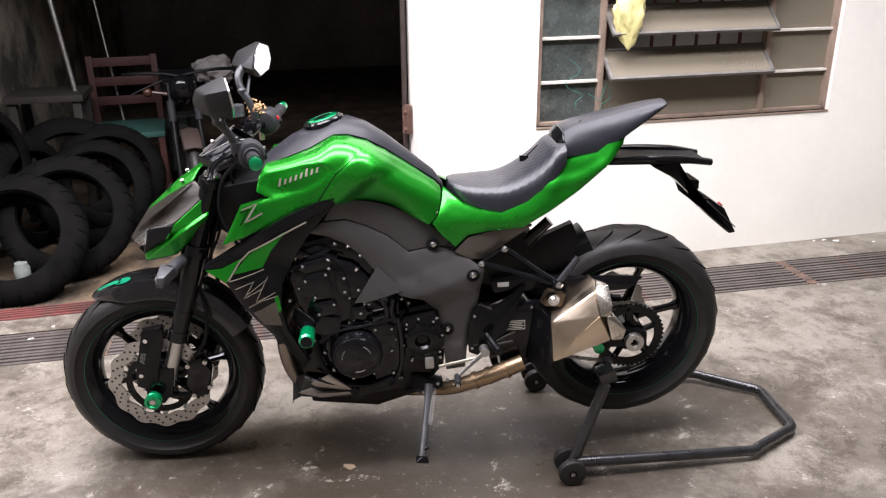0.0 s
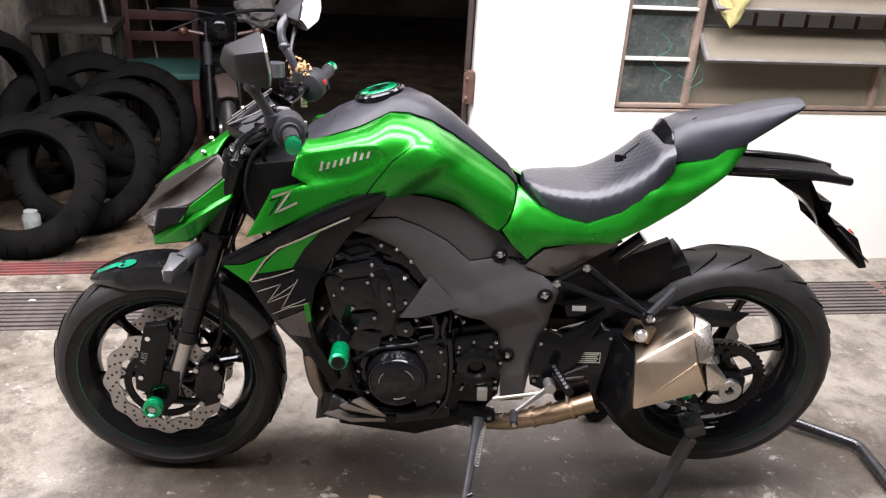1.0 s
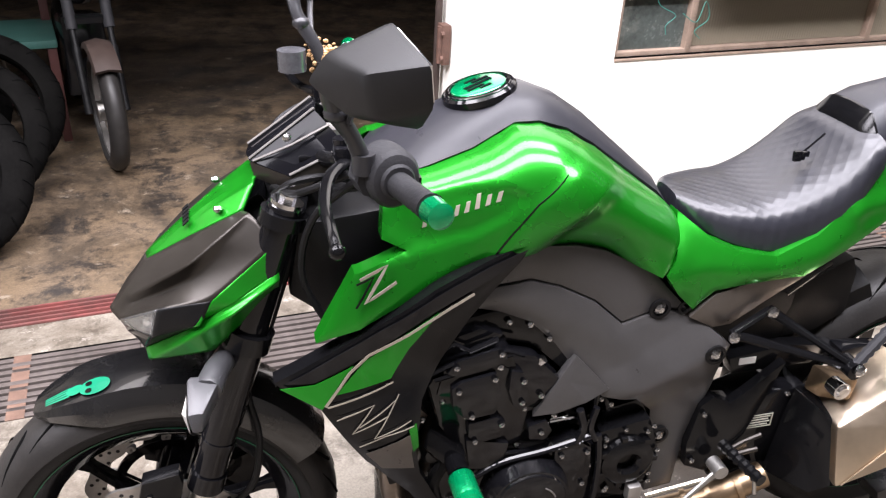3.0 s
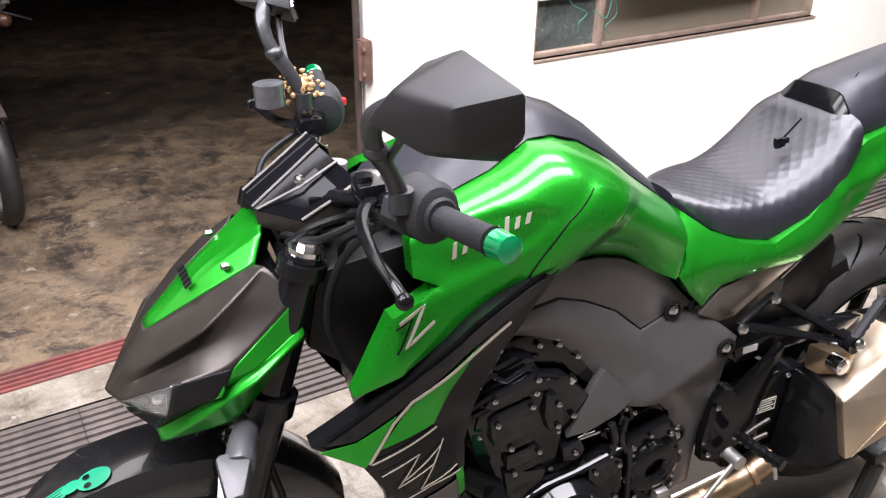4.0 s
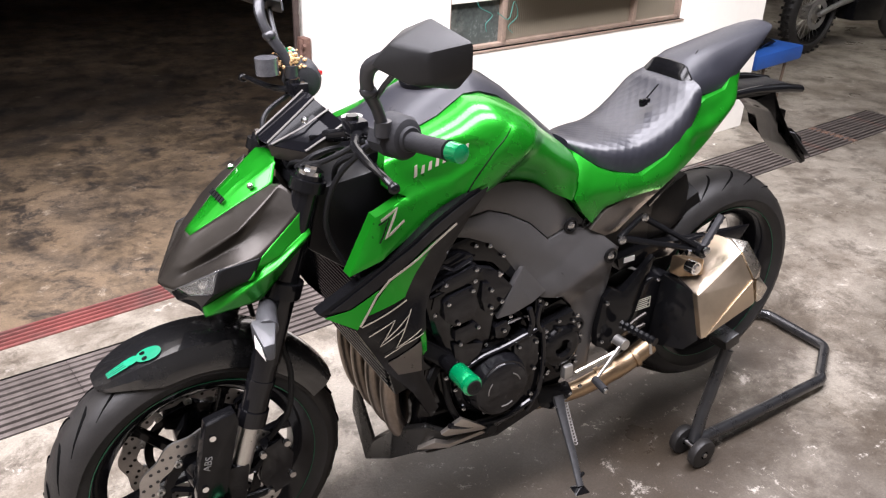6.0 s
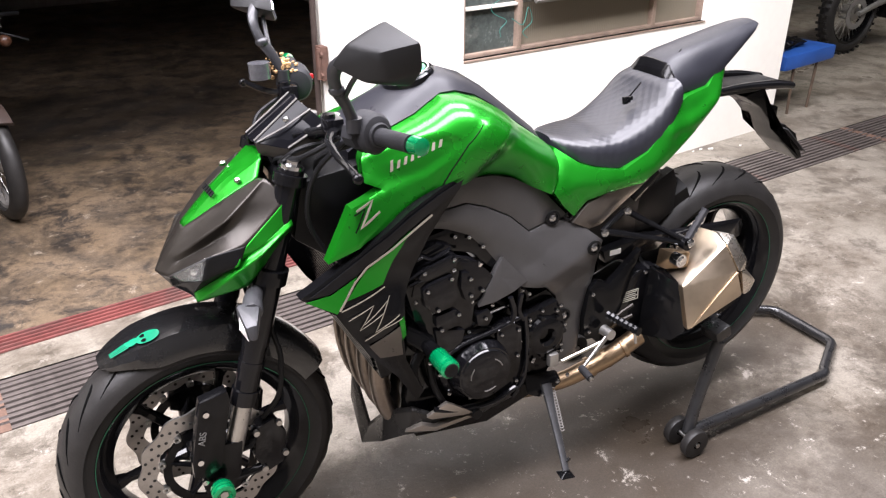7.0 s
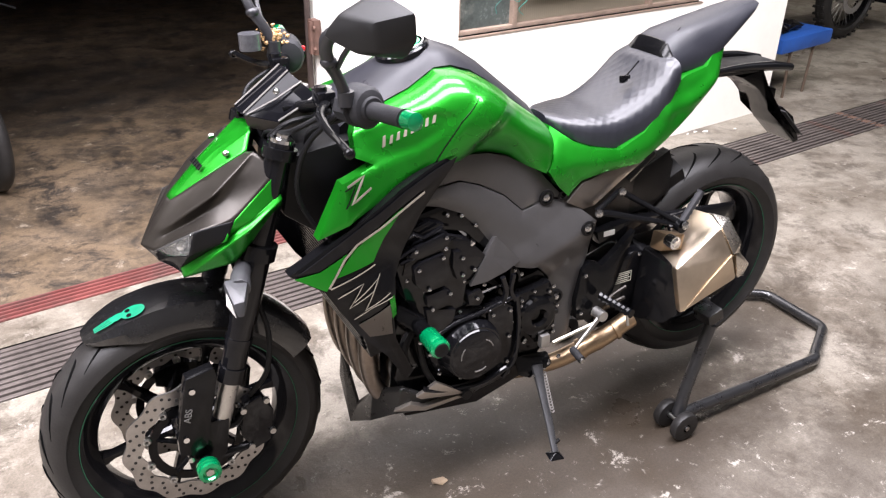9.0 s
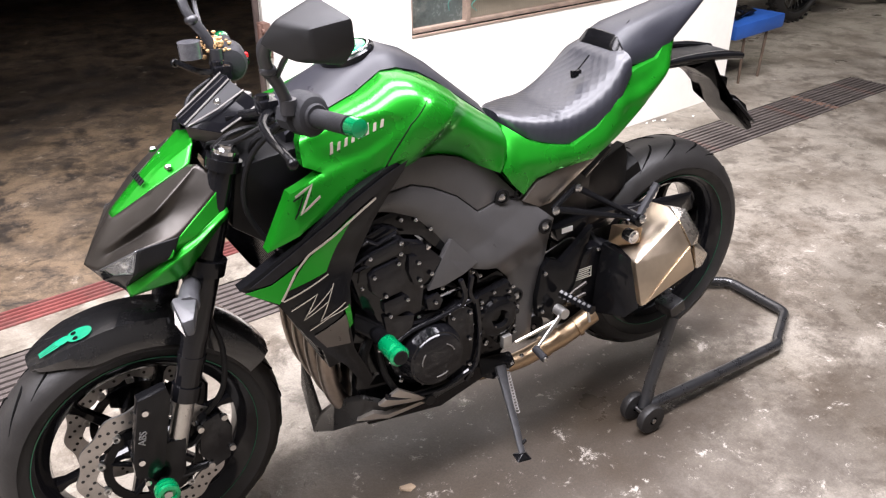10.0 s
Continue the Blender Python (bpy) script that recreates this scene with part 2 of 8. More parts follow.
def panel(bm, outline, f, side=-1, res=0.014, thick=0.014, pillow=0.004, round_=False, soft=0.010, out=0.0):
    """A moulded shell: a side-view outline laid on the half-width f, its rim turned in by `thick`, its edge rounded by `pillow`."""
    if round_:
        outline = [tuple(v)[:2] for v in spline([(x, z, 0) for x, z in outline], 5, True)]
    o = np.array(outline, float)
    rim = []
    for a, b in zip(o, np.roll(o, -1, 0)):
        k = max(1, int(np.linalg.norm(b - a) / res))
        rim += [a + (b - a) * i / k for i in range(k)]
    rim = np.array(rim)
    lo, hi = o.min(0), o.max(0)
    gx, gz = np.meshgrid(np.arange(lo[0], hi[0], res), np.arange(lo[1], hi[1], res))
    gx = gx + (np.arange(len(gx)) % 2)[:, None] * res / 2
    g = np.c_[gx.ravel(), gz.ravel()]
    g = g[inside(g, o)]
    if len(g):
        g = g[edge_distance(g, o) > res * 0.55]
    q = np.r_[rim, g]
    n = len(rim)
    vs, _, fs, *_ = geometry.delaunay_2d_cdt([Vector(v) for v in q], [(i, (i + 1) % n) for i in range(n)], [], 1, 1e-6)
    q = np.array([tuple(v) for v in vs])
    d = edge_distance(q, o)
    y = f(q) + out + pillow * (1 - np.exp(-d / soft)) - pillow
    bv = [bm.verts.new((x, side * w, z)) for (x, z), w in zip(q, y)]
    made = [bm.faces.new([bv[i] for i in t]) for t in fs if len(set(t)) > 2]
    es = [e for e in {e for t in made for e in t.edges} if len(e.link_faces) == 1]
    r = bmesh.ops.extrude_edge_only(bm, edges=es)
    for v in r["geom"]:
        if isinstance(v, bmesh.types.BMVert):
            v.co.y -= side * thick


def both(bm):
    """Adds the mirror image across the plane y = 0."""
    r = bmesh.ops.duplicate(bm, geom=bm.verts[:] + bm.edges[:] + bm.faces[:])
    vs = [v for v in r["geom"] if isinstance(v, bmesh.types.BMVert)]
    for v in vs:
        v.co.y = -v.co.y


def twin(name, bm, mat, parent, label="", smooth=35):
    """A left-hand part and its mirror image as two parts."""
    right = bm.copy()
    for v in right.verts:
        v.co.y = -v.co.y
    a = part(name, bm, mat, parent, label, smooth)
    part(name, right, mat, parent, label, smooth)
    return a


# ---- the building and the ground; u runs along the wall, v into the shop ----
WALL = pose(1.440, 1.386, 0, 0, 0, 8.2)
DRAIN = pose(1.440, 1.386, 0, 0, 0, 6.5)


def floor_material(name, pale, mid, dark, chip, scale, rough, stains_and_shade, patch=0.9):
    """Worn concrete: blotches of three tones, oily patches and painted shade at given places, pale scuffs and fine
    grit.
    """
    m = bpy.data.materials.new(name)
    m.use_nodes = True
    nt = m.node_tree
    n, l = nt.nodes.new, nt.links.new
    b = nt.nodes["Principled BSDF"]
    tc = n("ShaderNodeTexCoord")

    def tex(sc, detail, rg, dist=0.0):
        t = n("ShaderNodeTexNoise")
        t.inputs["Scale"].default_value, t.inputs["Detail"].default_value, t.inputs["Roughness"].default_value, t.inputs["Distortion"].default_value = sc, detail, rg, dist
        l(tc.outputs["Object"], t.inputs["Vector"])
        return t.outputs["Fac"]

    def ramp(fac, lo, hi, a=0.0, c=1.0):
        r = n("ShaderNodeMapRange")
        r.inputs["From Min"].default_value, r.inputs["From Max"].default_value, r.inputs["To Min"].default_value, r.inputs["To Max"].default_value = lo, hi, a, c
        l(fac, r.inputs["Value"])
        return r.outputs[0]

    def blend(fac, a, c, mode="MIX"):
        x = n("ShaderNodeMix")
        x.data_type, x.blend_type = "RGBA", mode
        l(fac, x.inputs["Factor"])
        for key, val in (("A", a), ("B", c)):
            if isinstance(val, tuple):
                x.inputs[key].default_value = (*val, 1)
            else:
                l(val, x.inputs[key])
        return x.outputs["Result"]

    big = tex(scale * 2.0, 12, 0.74, 0.3)
    col = blend(ramp(big, 0.42, 0.56), mid, pale)
    col = blend(ramp(tex(scale * 3.6 + 0.3, 12, 0.78, 0.35), 0.50, 0.60, 0.0, patch), col, dark)
    col = blend(ramp(tex(scale * 9, 10, 0.75, 0.5), 0.54, 0.62, 0.0, patch * 0.7), col, dark)
    for (u, v, ru, rv, k) in stains_and_shade:
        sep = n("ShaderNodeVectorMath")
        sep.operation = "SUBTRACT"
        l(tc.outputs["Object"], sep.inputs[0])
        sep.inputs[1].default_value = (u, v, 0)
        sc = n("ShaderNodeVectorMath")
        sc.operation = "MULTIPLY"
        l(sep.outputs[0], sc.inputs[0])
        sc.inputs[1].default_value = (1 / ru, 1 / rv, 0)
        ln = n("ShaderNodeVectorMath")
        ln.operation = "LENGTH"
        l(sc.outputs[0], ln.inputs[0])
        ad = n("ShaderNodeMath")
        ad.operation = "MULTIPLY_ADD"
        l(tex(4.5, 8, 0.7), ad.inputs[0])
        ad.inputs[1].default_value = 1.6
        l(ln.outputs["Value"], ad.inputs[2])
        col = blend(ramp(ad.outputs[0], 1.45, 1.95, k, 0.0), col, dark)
    col = blend(ramp(tex(scale * 7, 10, 0.8, 0.3), 0.59, 0.64, 0.0, 0.75), col, chip)
    col = blend(ramp(tex(scale * 24, 6, 0.75, 0.2), 0.61, 0.68, 0.0, 0.45), col, chip)
    col = blend(ramp(tex(scale * 30, 5, 0.7), 0.36, 0.30, 0.0, 0.6), col, dark)
    g = n("ShaderNodeMix")
    g.data_type, g.blend_type = "RGBA", "MULTIPLY"
    g.inputs["Factor"].default_value = 1.0
    l(col, g.inputs["A"])
    l(ramp(tex(160, 3, 0.6), 0.3, 0.7, 0.82, 1.18), g.inputs["B"])
    l(g.outputs["Result"], b.inputs["Base Color"])
    l(ramp(tex(scale * 2.2, 6, 0.6), 0.35, 0.65, rough - 0.18, rough + 0.15), b.inputs["Roughness"])
    bp = n("ShaderNodeBump")
    bp.inputs["Strength"].default_value, bp.inputs["Distance"].default_value = 0.35, 0.004
    l(tex(45, 7, 0.7), bp.inputs["Height"])
    l(bp.outputs[0], b.inputs["Normal"])
    return m


# oil stains, and shade under the motorcycle painted in as dark ellipses
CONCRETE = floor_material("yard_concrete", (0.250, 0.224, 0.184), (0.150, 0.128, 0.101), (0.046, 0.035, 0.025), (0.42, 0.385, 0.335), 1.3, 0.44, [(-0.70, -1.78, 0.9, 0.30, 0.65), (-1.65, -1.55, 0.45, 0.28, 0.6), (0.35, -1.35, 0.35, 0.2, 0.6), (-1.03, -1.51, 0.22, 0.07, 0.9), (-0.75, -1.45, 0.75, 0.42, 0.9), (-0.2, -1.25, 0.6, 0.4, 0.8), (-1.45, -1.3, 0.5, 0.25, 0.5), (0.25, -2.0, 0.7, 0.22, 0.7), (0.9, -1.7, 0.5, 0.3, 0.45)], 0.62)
# inside the opening: darker brown concrete with one large darker patch
SHOP_FLOOR = floor_material("dark_brown_shop_concrete", (0.14, 0.100, 0.063), (0.060, 0.044, 0.029), (0.018, 0.015, 0.013), (0.25, 0.205, 0.155), 1.5, 0.6, [(-1.1, 2.6, 1.2, 0.7, 0.6)])
PLASTER = material("white_painted_plaster", (0.82, 0.79, 0.73), 0.75, 0, 0.05, 2.5, bump=0.15, bump_scale=25)
DIRTY_PLASTER = material("mottled_old_plaster", (0.30, 0.27, 0.21), 0.85, 0, 0.3, 3.5, bump=0.5, bump_scale=22, alt=(0.06, 0.053, 0.046), alt_at=0.52, alt_soft=0.15)
DARK_WALL = material("dark_shop_wall", (0.30, 0.28, 0.28), 0.85, 0, 0.4, 2, bump=0.3, bump_scale=20)
# low tone of the added south wall, so black parts reflect little
YARD_WALL = material("plain_yard_plaster", (0.13, 0.122, 0.11), 0.85, 0, 0.15, 2, bump=0.2, bump_scale=20)
IRON = material("grey_painted_iron", (0.17, 0.16, 0.15), 0.5, 0.3, 0.3, 12, bump=0.1, bump_scale=80)
GRATE = material("grimy_grate_steel", (0.125, 0.105, 0.095), 0.5, 0.35, 0.35, 6, bump=0.2, bump_scale=90, alt=(0.18, 0.09, 0.07), alt_at=0.62, alt_soft=0.1)
RED_TRACK = material("faded_red_painted_steel", (0.16, 0.045, 0.04), 0.6, 0, 0.3, 6, bump=0.15, bump_scale=60, alt=(0.085, 0.045, 0.04), alt_at=0.55, alt_soft=0.2)
# the drain's dirt tone, reused as painted shade for the disc's drilled holes
PIT = material("drain_dirt_and_hole_shade", (0.02, 0.018, 0.016), 0.9, 0, 0.4, 10)
SILL = material("weathered_window_iron", (0.27, 0.20, 0.155), 0.65, 0.1, 0.35, 14, bump=0.2, bump_scale=70)
CREAM = material("cream_window_bars", (0.6, 0.56, 0.5), 0.6, 0, 0.2, 14)


def ribbed_glass():
    m = bpy.data.materials.new("ribbed_frosted_glass")
    m.use_nodes = True
    nt = m.node_tree
    b = nt.nodes["Principled BSDF"]
    b.inputs["Base Color"].default_value = (0.235, 0.205, 0.155, 1)
    b.inputs["Transmission Weight"].default_value = 0.22
    b.inputs["Roughness"].default_value = 0.15
    tc = nt.nodes.new("ShaderNodeTexCoord")
    w = nt.nodes.new("ShaderNodeTexWave")
    w.wave_type, w.bands_direction = "BANDS", "X"
    w.inputs["Scale"].default_value, w.inputs["Distortion"].default_value = 26, 0.6
    nt.links.new(tc.outputs["Object"], w.inputs["Vector"])
    bp = nt.nodes.new("ShaderNodeBump")
    bp.inputs["Strength"].default_value, bp.inputs["Distance"].default_value = 0.2, 0.003
    nt.links.new(w.outputs["Fac"], bp.inputs["Height"])
    nt.links.new(bp.outputs[0], b.inputs["Normal"])
    return m


RIBBED = ribbed_glass()
DARK_GLASS = material("dark_dusty_glass", (0.06, 0.07, 0.065), 0.25, 0, 0.6, 7, alt=(0.16, 0.16, 0.14), alt_at=0.6, alt_soft=0.2)

# ground: one sheet with the slot of the drain cut out of it
D0, D1, DU0, DU1 = -0.487, -0.195, -5.0, 3.39
bm = bmesh.new()
us = [-60, DU0, -3.0, -0.565, 2.36, DU1, 60]
vs_ = [-60, D0, D1, 0.065, 7.0, 60]
grid = [[bm.verts.new((u, v + (0.03 * max(-5.0, min(u, 3.4)) if v == 0.065 else 0), 0)) for u in us] for v in vs_]
for j in range(len(vs_) - 1):
    for i in range(len(us) - 1):
        if j == 1 and 1 <= i <= 4:
            continue
        f = bm.faces.new((grid[j][i], grid[j][i + 1], grid[j + 1][i + 1], grid[j + 1][i]))
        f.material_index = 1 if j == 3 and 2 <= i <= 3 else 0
ground = solid("ground", bm, [CONCRETE, SHOP_FLOOR], "worn grey-brown concrete yard floor with oily patches and shade painted under the motorcycle", "ground", kind="structure", m=DRAIN)

bm = bmesh.new()
for v in (D0 - 0.02, D1 + 0.02):
    box(bm, ((DU0 + DU1) / 2, v, -0.072), (DU1 - DU0, 0.04, 0.13))
box(bm, ((DU0 + DU1) / 2, (D0 + D1) / 2, -0.14), (DU1 - DU0, D1 - D0 + 0.08, 0.02))
box(bm, (DU1 + 0.02, (D0 + D1) / 2, -0.072), (0.04, D1 - D0, 0.13))
drain_pit = solid("drain_channel", bm, PIT, "dark drain channel sunk in the concrete floor", "drain", kind="structure", m=DRAIN)

grate = thing("drain_grate", (0, 0, 0), 0, "long rusty steel bar grate over a floor drain", "drain grate", kind="structure")
grate.matrix_basis = DRAIN
nb = 10
for sec in range(5):
    u0 = DU0 + 0.01 + sec * (DU1 - DU0) / 5
    L = (DU1 - DU0) / 5 - 0.001
    bm = bmesh.new()
    box(bm, (u0 + L / 2, 0, 0), (L, 0.017, 0.012), bevel=0.002)
    me = finish("bar", bm, GRATE, 0)
    for k in range(nb):
        ob = part("bar", me, None, grate)
        ob.location = (0, D0 + 0.017 + k * (D1 - D0 - 0.034) / (nb - 1), -0.006 + 0.001 * ((k * 7 + sec * 3) % 3))
for u in (-3.4, -1.95, -0.35, 1.25, 2.7):
    bm = bmesh.new()
    box(bm, (u, (D0 + D1) / 2, -0.002), (0.045, D1 - D0 - 0.004, 0.006))
    part("cross_bar", bm, material("rusty_cross_bar", (0.15, 0.09, 0.065), 0.7, 0.1, 0.3, 20), grate)

# red sliding-door track along the shop's threshold
bm = bmesh.new()
box(bm, (-1.82, 0.065, 0.004), (2.49, 0.095, 0.008), bevel=0.002)
for v in (0.030, 0.053, 0.077, 0.100):
    box(bm, (-1.82, v, 0.012), (2.49, 0.008, 0.012), bevel=0.002)
solid("door_track", bm, RED_TRACK, "faded red ribbed steel door track on the shop threshold", "door track", kind="structure", m=WALL)

# walls
WIN = (0.0, 1.575, 0.712, 1.732)


def slab(name, u0, u1, v0, v1, z0, z1, mat, label):
    b = bmesh.new()
    box(b, ((u0 + u1) / 2, (v0 + v1) / 2, (z0 + z1) / 2), (u1 - u0, v1 - v0, z1 - z0))
    return solid(name, b, mat, label, "wall" if "wall" in name else name, kind="structure", m=WALL, smooth=0)


TH = 0.20
bm = bmesh.new()
u0, u1, z0, z1 = WIN
for a, b, c, d in ((-0.565, u0, 0, 3.0), (u1, 2.36, 0, 3.0), (u0, u1, 0, z0), (u0, u1, z1, 3.0)):
    box(bm, ((a + b) / 2, TH / 2, (c + d) / 2), (b - a, TH, d - c))
solid("wall_south", bm, PLASTER, "white painted plaster wall, slightly stained near its foot", "wall", kind="structure", m=WALL, smooth=0)
slab("wall_west", -2.83, -2.68, 0.50, 7.0, 0, 3.0, DIRTY_PLASTER, "old mottled plaster side wall of the shop")
slab("wall_front_west", -5.2, -2.68, 0.15, 0.50, 0, 3.0, DIRTY_PLASTER, "old plaster wall beside the shop opening")
slab("wall_north", -2.83, 2.36, 7.0, 7.15, 0, 3.0, DARK_WALL, "dark rear wall of the shop")
slab("wall_east", 2.21, 2.36, TH, 7.0, 0, 3.0, PLASTER, "white end wall of the building")
# unseen; its height is set to limit how far light enters the shop
slab("lintel_wall", -2.68, -0.565, 0.0, TH, 2.42, 3.0, PLASTER, "unseen plaster wall added over the shop opening")
slab("ceiling", -2.9, 2.36, 0.0, 7.15, 3.0, 3.12, DARK_WALL, "dark ceiling of the shop")
# unseen plain walls, added to close the yard behind the camera and beside it
slab("wall_yard_south", -9, 9, -5.2, -5.0, 0, 3.45, YARD_WALL, "unseen plain wall added across the yard, kept dark for reflections")
slab("wall_yard_west", -7.2, -7.0, -5.0, 0.2, 0, 3.45, DIRTY_PLASTER, "plain old wall added at the yard's end")
slab("wall_yard_north", 2.36, 9.0, 4.6, 4.75, 0, 3.45, DIRTY_PLASTER, "plain old wall added behind the side passage")
slab("wall_yard_east", 8.8, 9.0, -5.0, 4.6, 0, 3.45, DIRTY_PLASTER, "plain old wall added at the yard's far end")
# unseen roof slabs added to narrow the sky that glossy parts reflect
tagged(slab("roof_south", -9, 9, -5.2, -2.55, 3.45, 3.55, DARK_WALL, "unseen roof slab added over the yard behind the camera"), category="roof")
tagged(slab("roof_middle", -9, 9, -1.9, -1.35, 3.45, 3.55, DARK_WALL, "unseen roof slab added between the two strip lamps"), category="roof")
tagged(slab("roof_north", 2.36, 9, -0.55, 4.75, 3.45, 3.55, DARK_WALL, "unseen roof slab added over the side passage"), category="roof")
tagged(slab("roof_eave", -9, 2.36, -0.55, 0.20, 3.45, 3.55, DARK_WALL, "unseen eave slab added along the building"), category="roof")

# ---- the motorcycle: x from its front axle back, y < 0 its left side ----
bike = thing("motorcycle", (0.72, 0, 0), 0, "candy green and black naked sport motorcycle on a paddock stand", "motorcycle")
bike["base"] = (0.72, 0, 0)
bike["drawn"] = True

RIM_GREEN = material("dark_green_rim_tape", (0.0, 0.10, 0.045), 0.4, 0, 0.2, 40)
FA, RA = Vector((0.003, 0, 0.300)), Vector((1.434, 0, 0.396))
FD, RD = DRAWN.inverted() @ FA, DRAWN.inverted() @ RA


def make_wheel(name, c, R, rimR, tw, rw, lab):
    bm = bmesh.new()
    h = rw / 2
    spin(bm, [(rimR + 0.012, -h), (rimR + 0.004, -h + 0.004), (rimR - 0.012, -h + 0.016), (rimR - 0.026, -h * 0.4), (rimR - 0.03, 0), (rimR - 0.026, h * 0.4), (rimR - 0.012, h - 0.016), (rimR + 0.004, h - 0.004), (rimR + 0.012, h), (rimR + 0.02, h - 0.006), (rimR + 0.002, 0), (rimR + 0.02, -h + 0.006)], c, 72)
    wheel = part(name, bm, BLACK_GLOSS, bike, lab, true=True)
    wheel["true"] = True
    for k in range(6):
        a = math.radians(60 * k + 12)
        d = Vector((math.cos(a), 0, math.sin(a)))
        s = Vector((-d.z, 0, d.x))
        rings = []
        for r, w, t in ((0.03, 0.014, 0.02), (0.09, 0.010, 0.014), (0.17, 0.009, 0.011), (rimR - 0.02, 0.017, 0.016)):
            p = c + d * r
            rings.append([p + s * x * w + Vector((0, y * t, 0)) for x, y in ((-1, -0.6), (-0.6, -1), (0.6, -1), (1, -0.6), (1, 0.6), (0.6, 1), (-0.6, 1), (-1, 0.6))])
        bm = bmesh.new()
        loft(bm, rings)
        part("spoke", bm, BLACK_GLOSS, wheel)
    bm = bmesh.new()
    spin(bm, [(0.012, -0.05), (0.036, -0.05), (0.042, -0.03), (0.042, 0.03), (0.036, 0.05), (0.012, 0.05)], c, 32)
    part("hub", bm, BLACK_GLOSS, wheel)
    bm = bmesh.new()
    w = tw / 2
    prof = [(rimR + 0.010, -h + 0.003), (rimR + 0.03, -h - 0.004)]
    for i in range(13):
        a = math.pi * (i / 12) - math.pi / 2
        y = w * math.sin(a)
        prof.append((R - (1 - math.cos(a)) * (R - rimR - 0.034) * 0.92, y))
    prof += [(rimR + 0.03, h + 0.004), (rimR + 0.010, h - 0.003)]
    spin(bm, prof, c, 96)
    tyre = part("tyre", bm, RUBBER, wheel, "black road tyre with curved tread grooves")
    # tread grooves: thin curved strips a hair above the crown, blackened for groove shade
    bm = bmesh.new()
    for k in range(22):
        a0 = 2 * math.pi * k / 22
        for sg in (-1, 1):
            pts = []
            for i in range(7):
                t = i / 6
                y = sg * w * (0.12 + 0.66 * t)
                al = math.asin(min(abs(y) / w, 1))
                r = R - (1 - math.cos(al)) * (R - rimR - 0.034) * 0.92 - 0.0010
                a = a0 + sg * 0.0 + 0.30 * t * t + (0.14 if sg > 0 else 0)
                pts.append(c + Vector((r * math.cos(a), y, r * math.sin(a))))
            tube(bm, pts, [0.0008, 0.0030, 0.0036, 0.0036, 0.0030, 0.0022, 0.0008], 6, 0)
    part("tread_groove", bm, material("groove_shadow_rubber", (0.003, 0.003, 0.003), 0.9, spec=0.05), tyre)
    bm = bmesh.new()
    for sg in (-1, 1):
        spin(bm, [(rimR + 0.0115, sg * (h + 0.0006)), (rimR + 0.0132, sg * (h + 0.0004)), (rimR + 0.0132, sg * (h - 0.002)), (rimR + 0.0115, sg * (h - 0.002))], c, 72)
    part("rim_stripe", bm, RIM_GREEN, wheel, "thin green rim stripe")
    return wheel


front_wheel = make_wheel("front_wheel", FA, 0.300, 0.218, 0.120, 0.095, "gloss black cast front wheel with green rim stripe")
rear_wheel = make_wheel("rear_wheel", RA, 0.314, 0.218, 0.186, 0.160, "gloss black cast rear wheel with green rim stripe")

# wave brake discs
def disc_mesh(c, r, ri, y):
    b = bmesh.new()
    n = 120
    rings = []
    for k in range(n):
        a = 2 * math.pi * k / n
        ro = r + 0.0045 * math.cos(12 * a)
        rn = ri + 0.004 * math.cos(12 * a)
        p = lambda q, yy: Vector((c.x + q * math.cos(a), yy, c.z + q * math.sin(a)))
        rings.append([p(rn, y - 0.0025), p(ro, y - 0.0025), p(ro, y + 0.0025), p(rn, y + 0.0025)])
    loft(b, rings, caps=False, loop=True)
    return b


for sg in (-1, 1):
    d = part("brake_disc", disc_mesh(FA, 0.150, 0.112, sg * 0.078), DISC, front_wheel, "drilled wave-edged steel brake disc")
    # dark studs through the disc, coloured like the shade inside drilled holes
    bm = bmesh.new()
    for k in range(72):
        a = 2 * math.pi * k / 72
        r = (0.121, 0.131, 0.141)[k % 3]
        q = Vector((r * math.cos(a), 0, r * math.sin(a)))
        cyl(bm, FA + q + Vector((0, sg * 0.0748, 0)), FA + q + Vector((0, sg * 0.0812, 0)), 0.0036, seg=8)
    tagged(part("drill_hole", bm, PIT, d), kind="stuff")
    bm = bmesh.new()
    spin(bm, [(0.084, sg * 0.071), (0.102, sg * 0.071), (0.102, sg * 0.078), (0.084, sg * 0.078)], FA, 48)
    part("disc_carrier", bm, BLACK_SATIN, d)
    for k in range(5):
        a = 2 * math.pi * k / 5 + 0.3
        e, f2 = Vector((math.cos(a), 0, math.sin(a))), Vector((math.cos(a + 0.35), 0, math.sin(a + 0.35)))
        bm = bmesh.new()
        tube(bm, [FA + f2 * 0.04 + Vector((0, sg * 0.066, 0)), FA + e * 0.088 + Vector((0, sg * 0.0745, 0))], 0.008, 8, 0, 0.5)
        part("carrier_arm", bm, BLACK_SATIN, d)
    for k in range(10):
        a = 2 * math.pi * (k + 0.5) / 10
        e = Vector((math.cos(a), 0, math.sin(a)))
        bm = bmesh.new()
        spin(bm, [(0.003, 0.072), (0.0085, 0.072), (0.0085, 0.083), (0.006, 0.0845), (0.003, 0.083)], seg=14, m=Matrix.Translation(FA + e * 0.107) @ Matrix.Diagonal((1, sg, 1, 1)))
        part("disc_button", bm, STEEL, d)

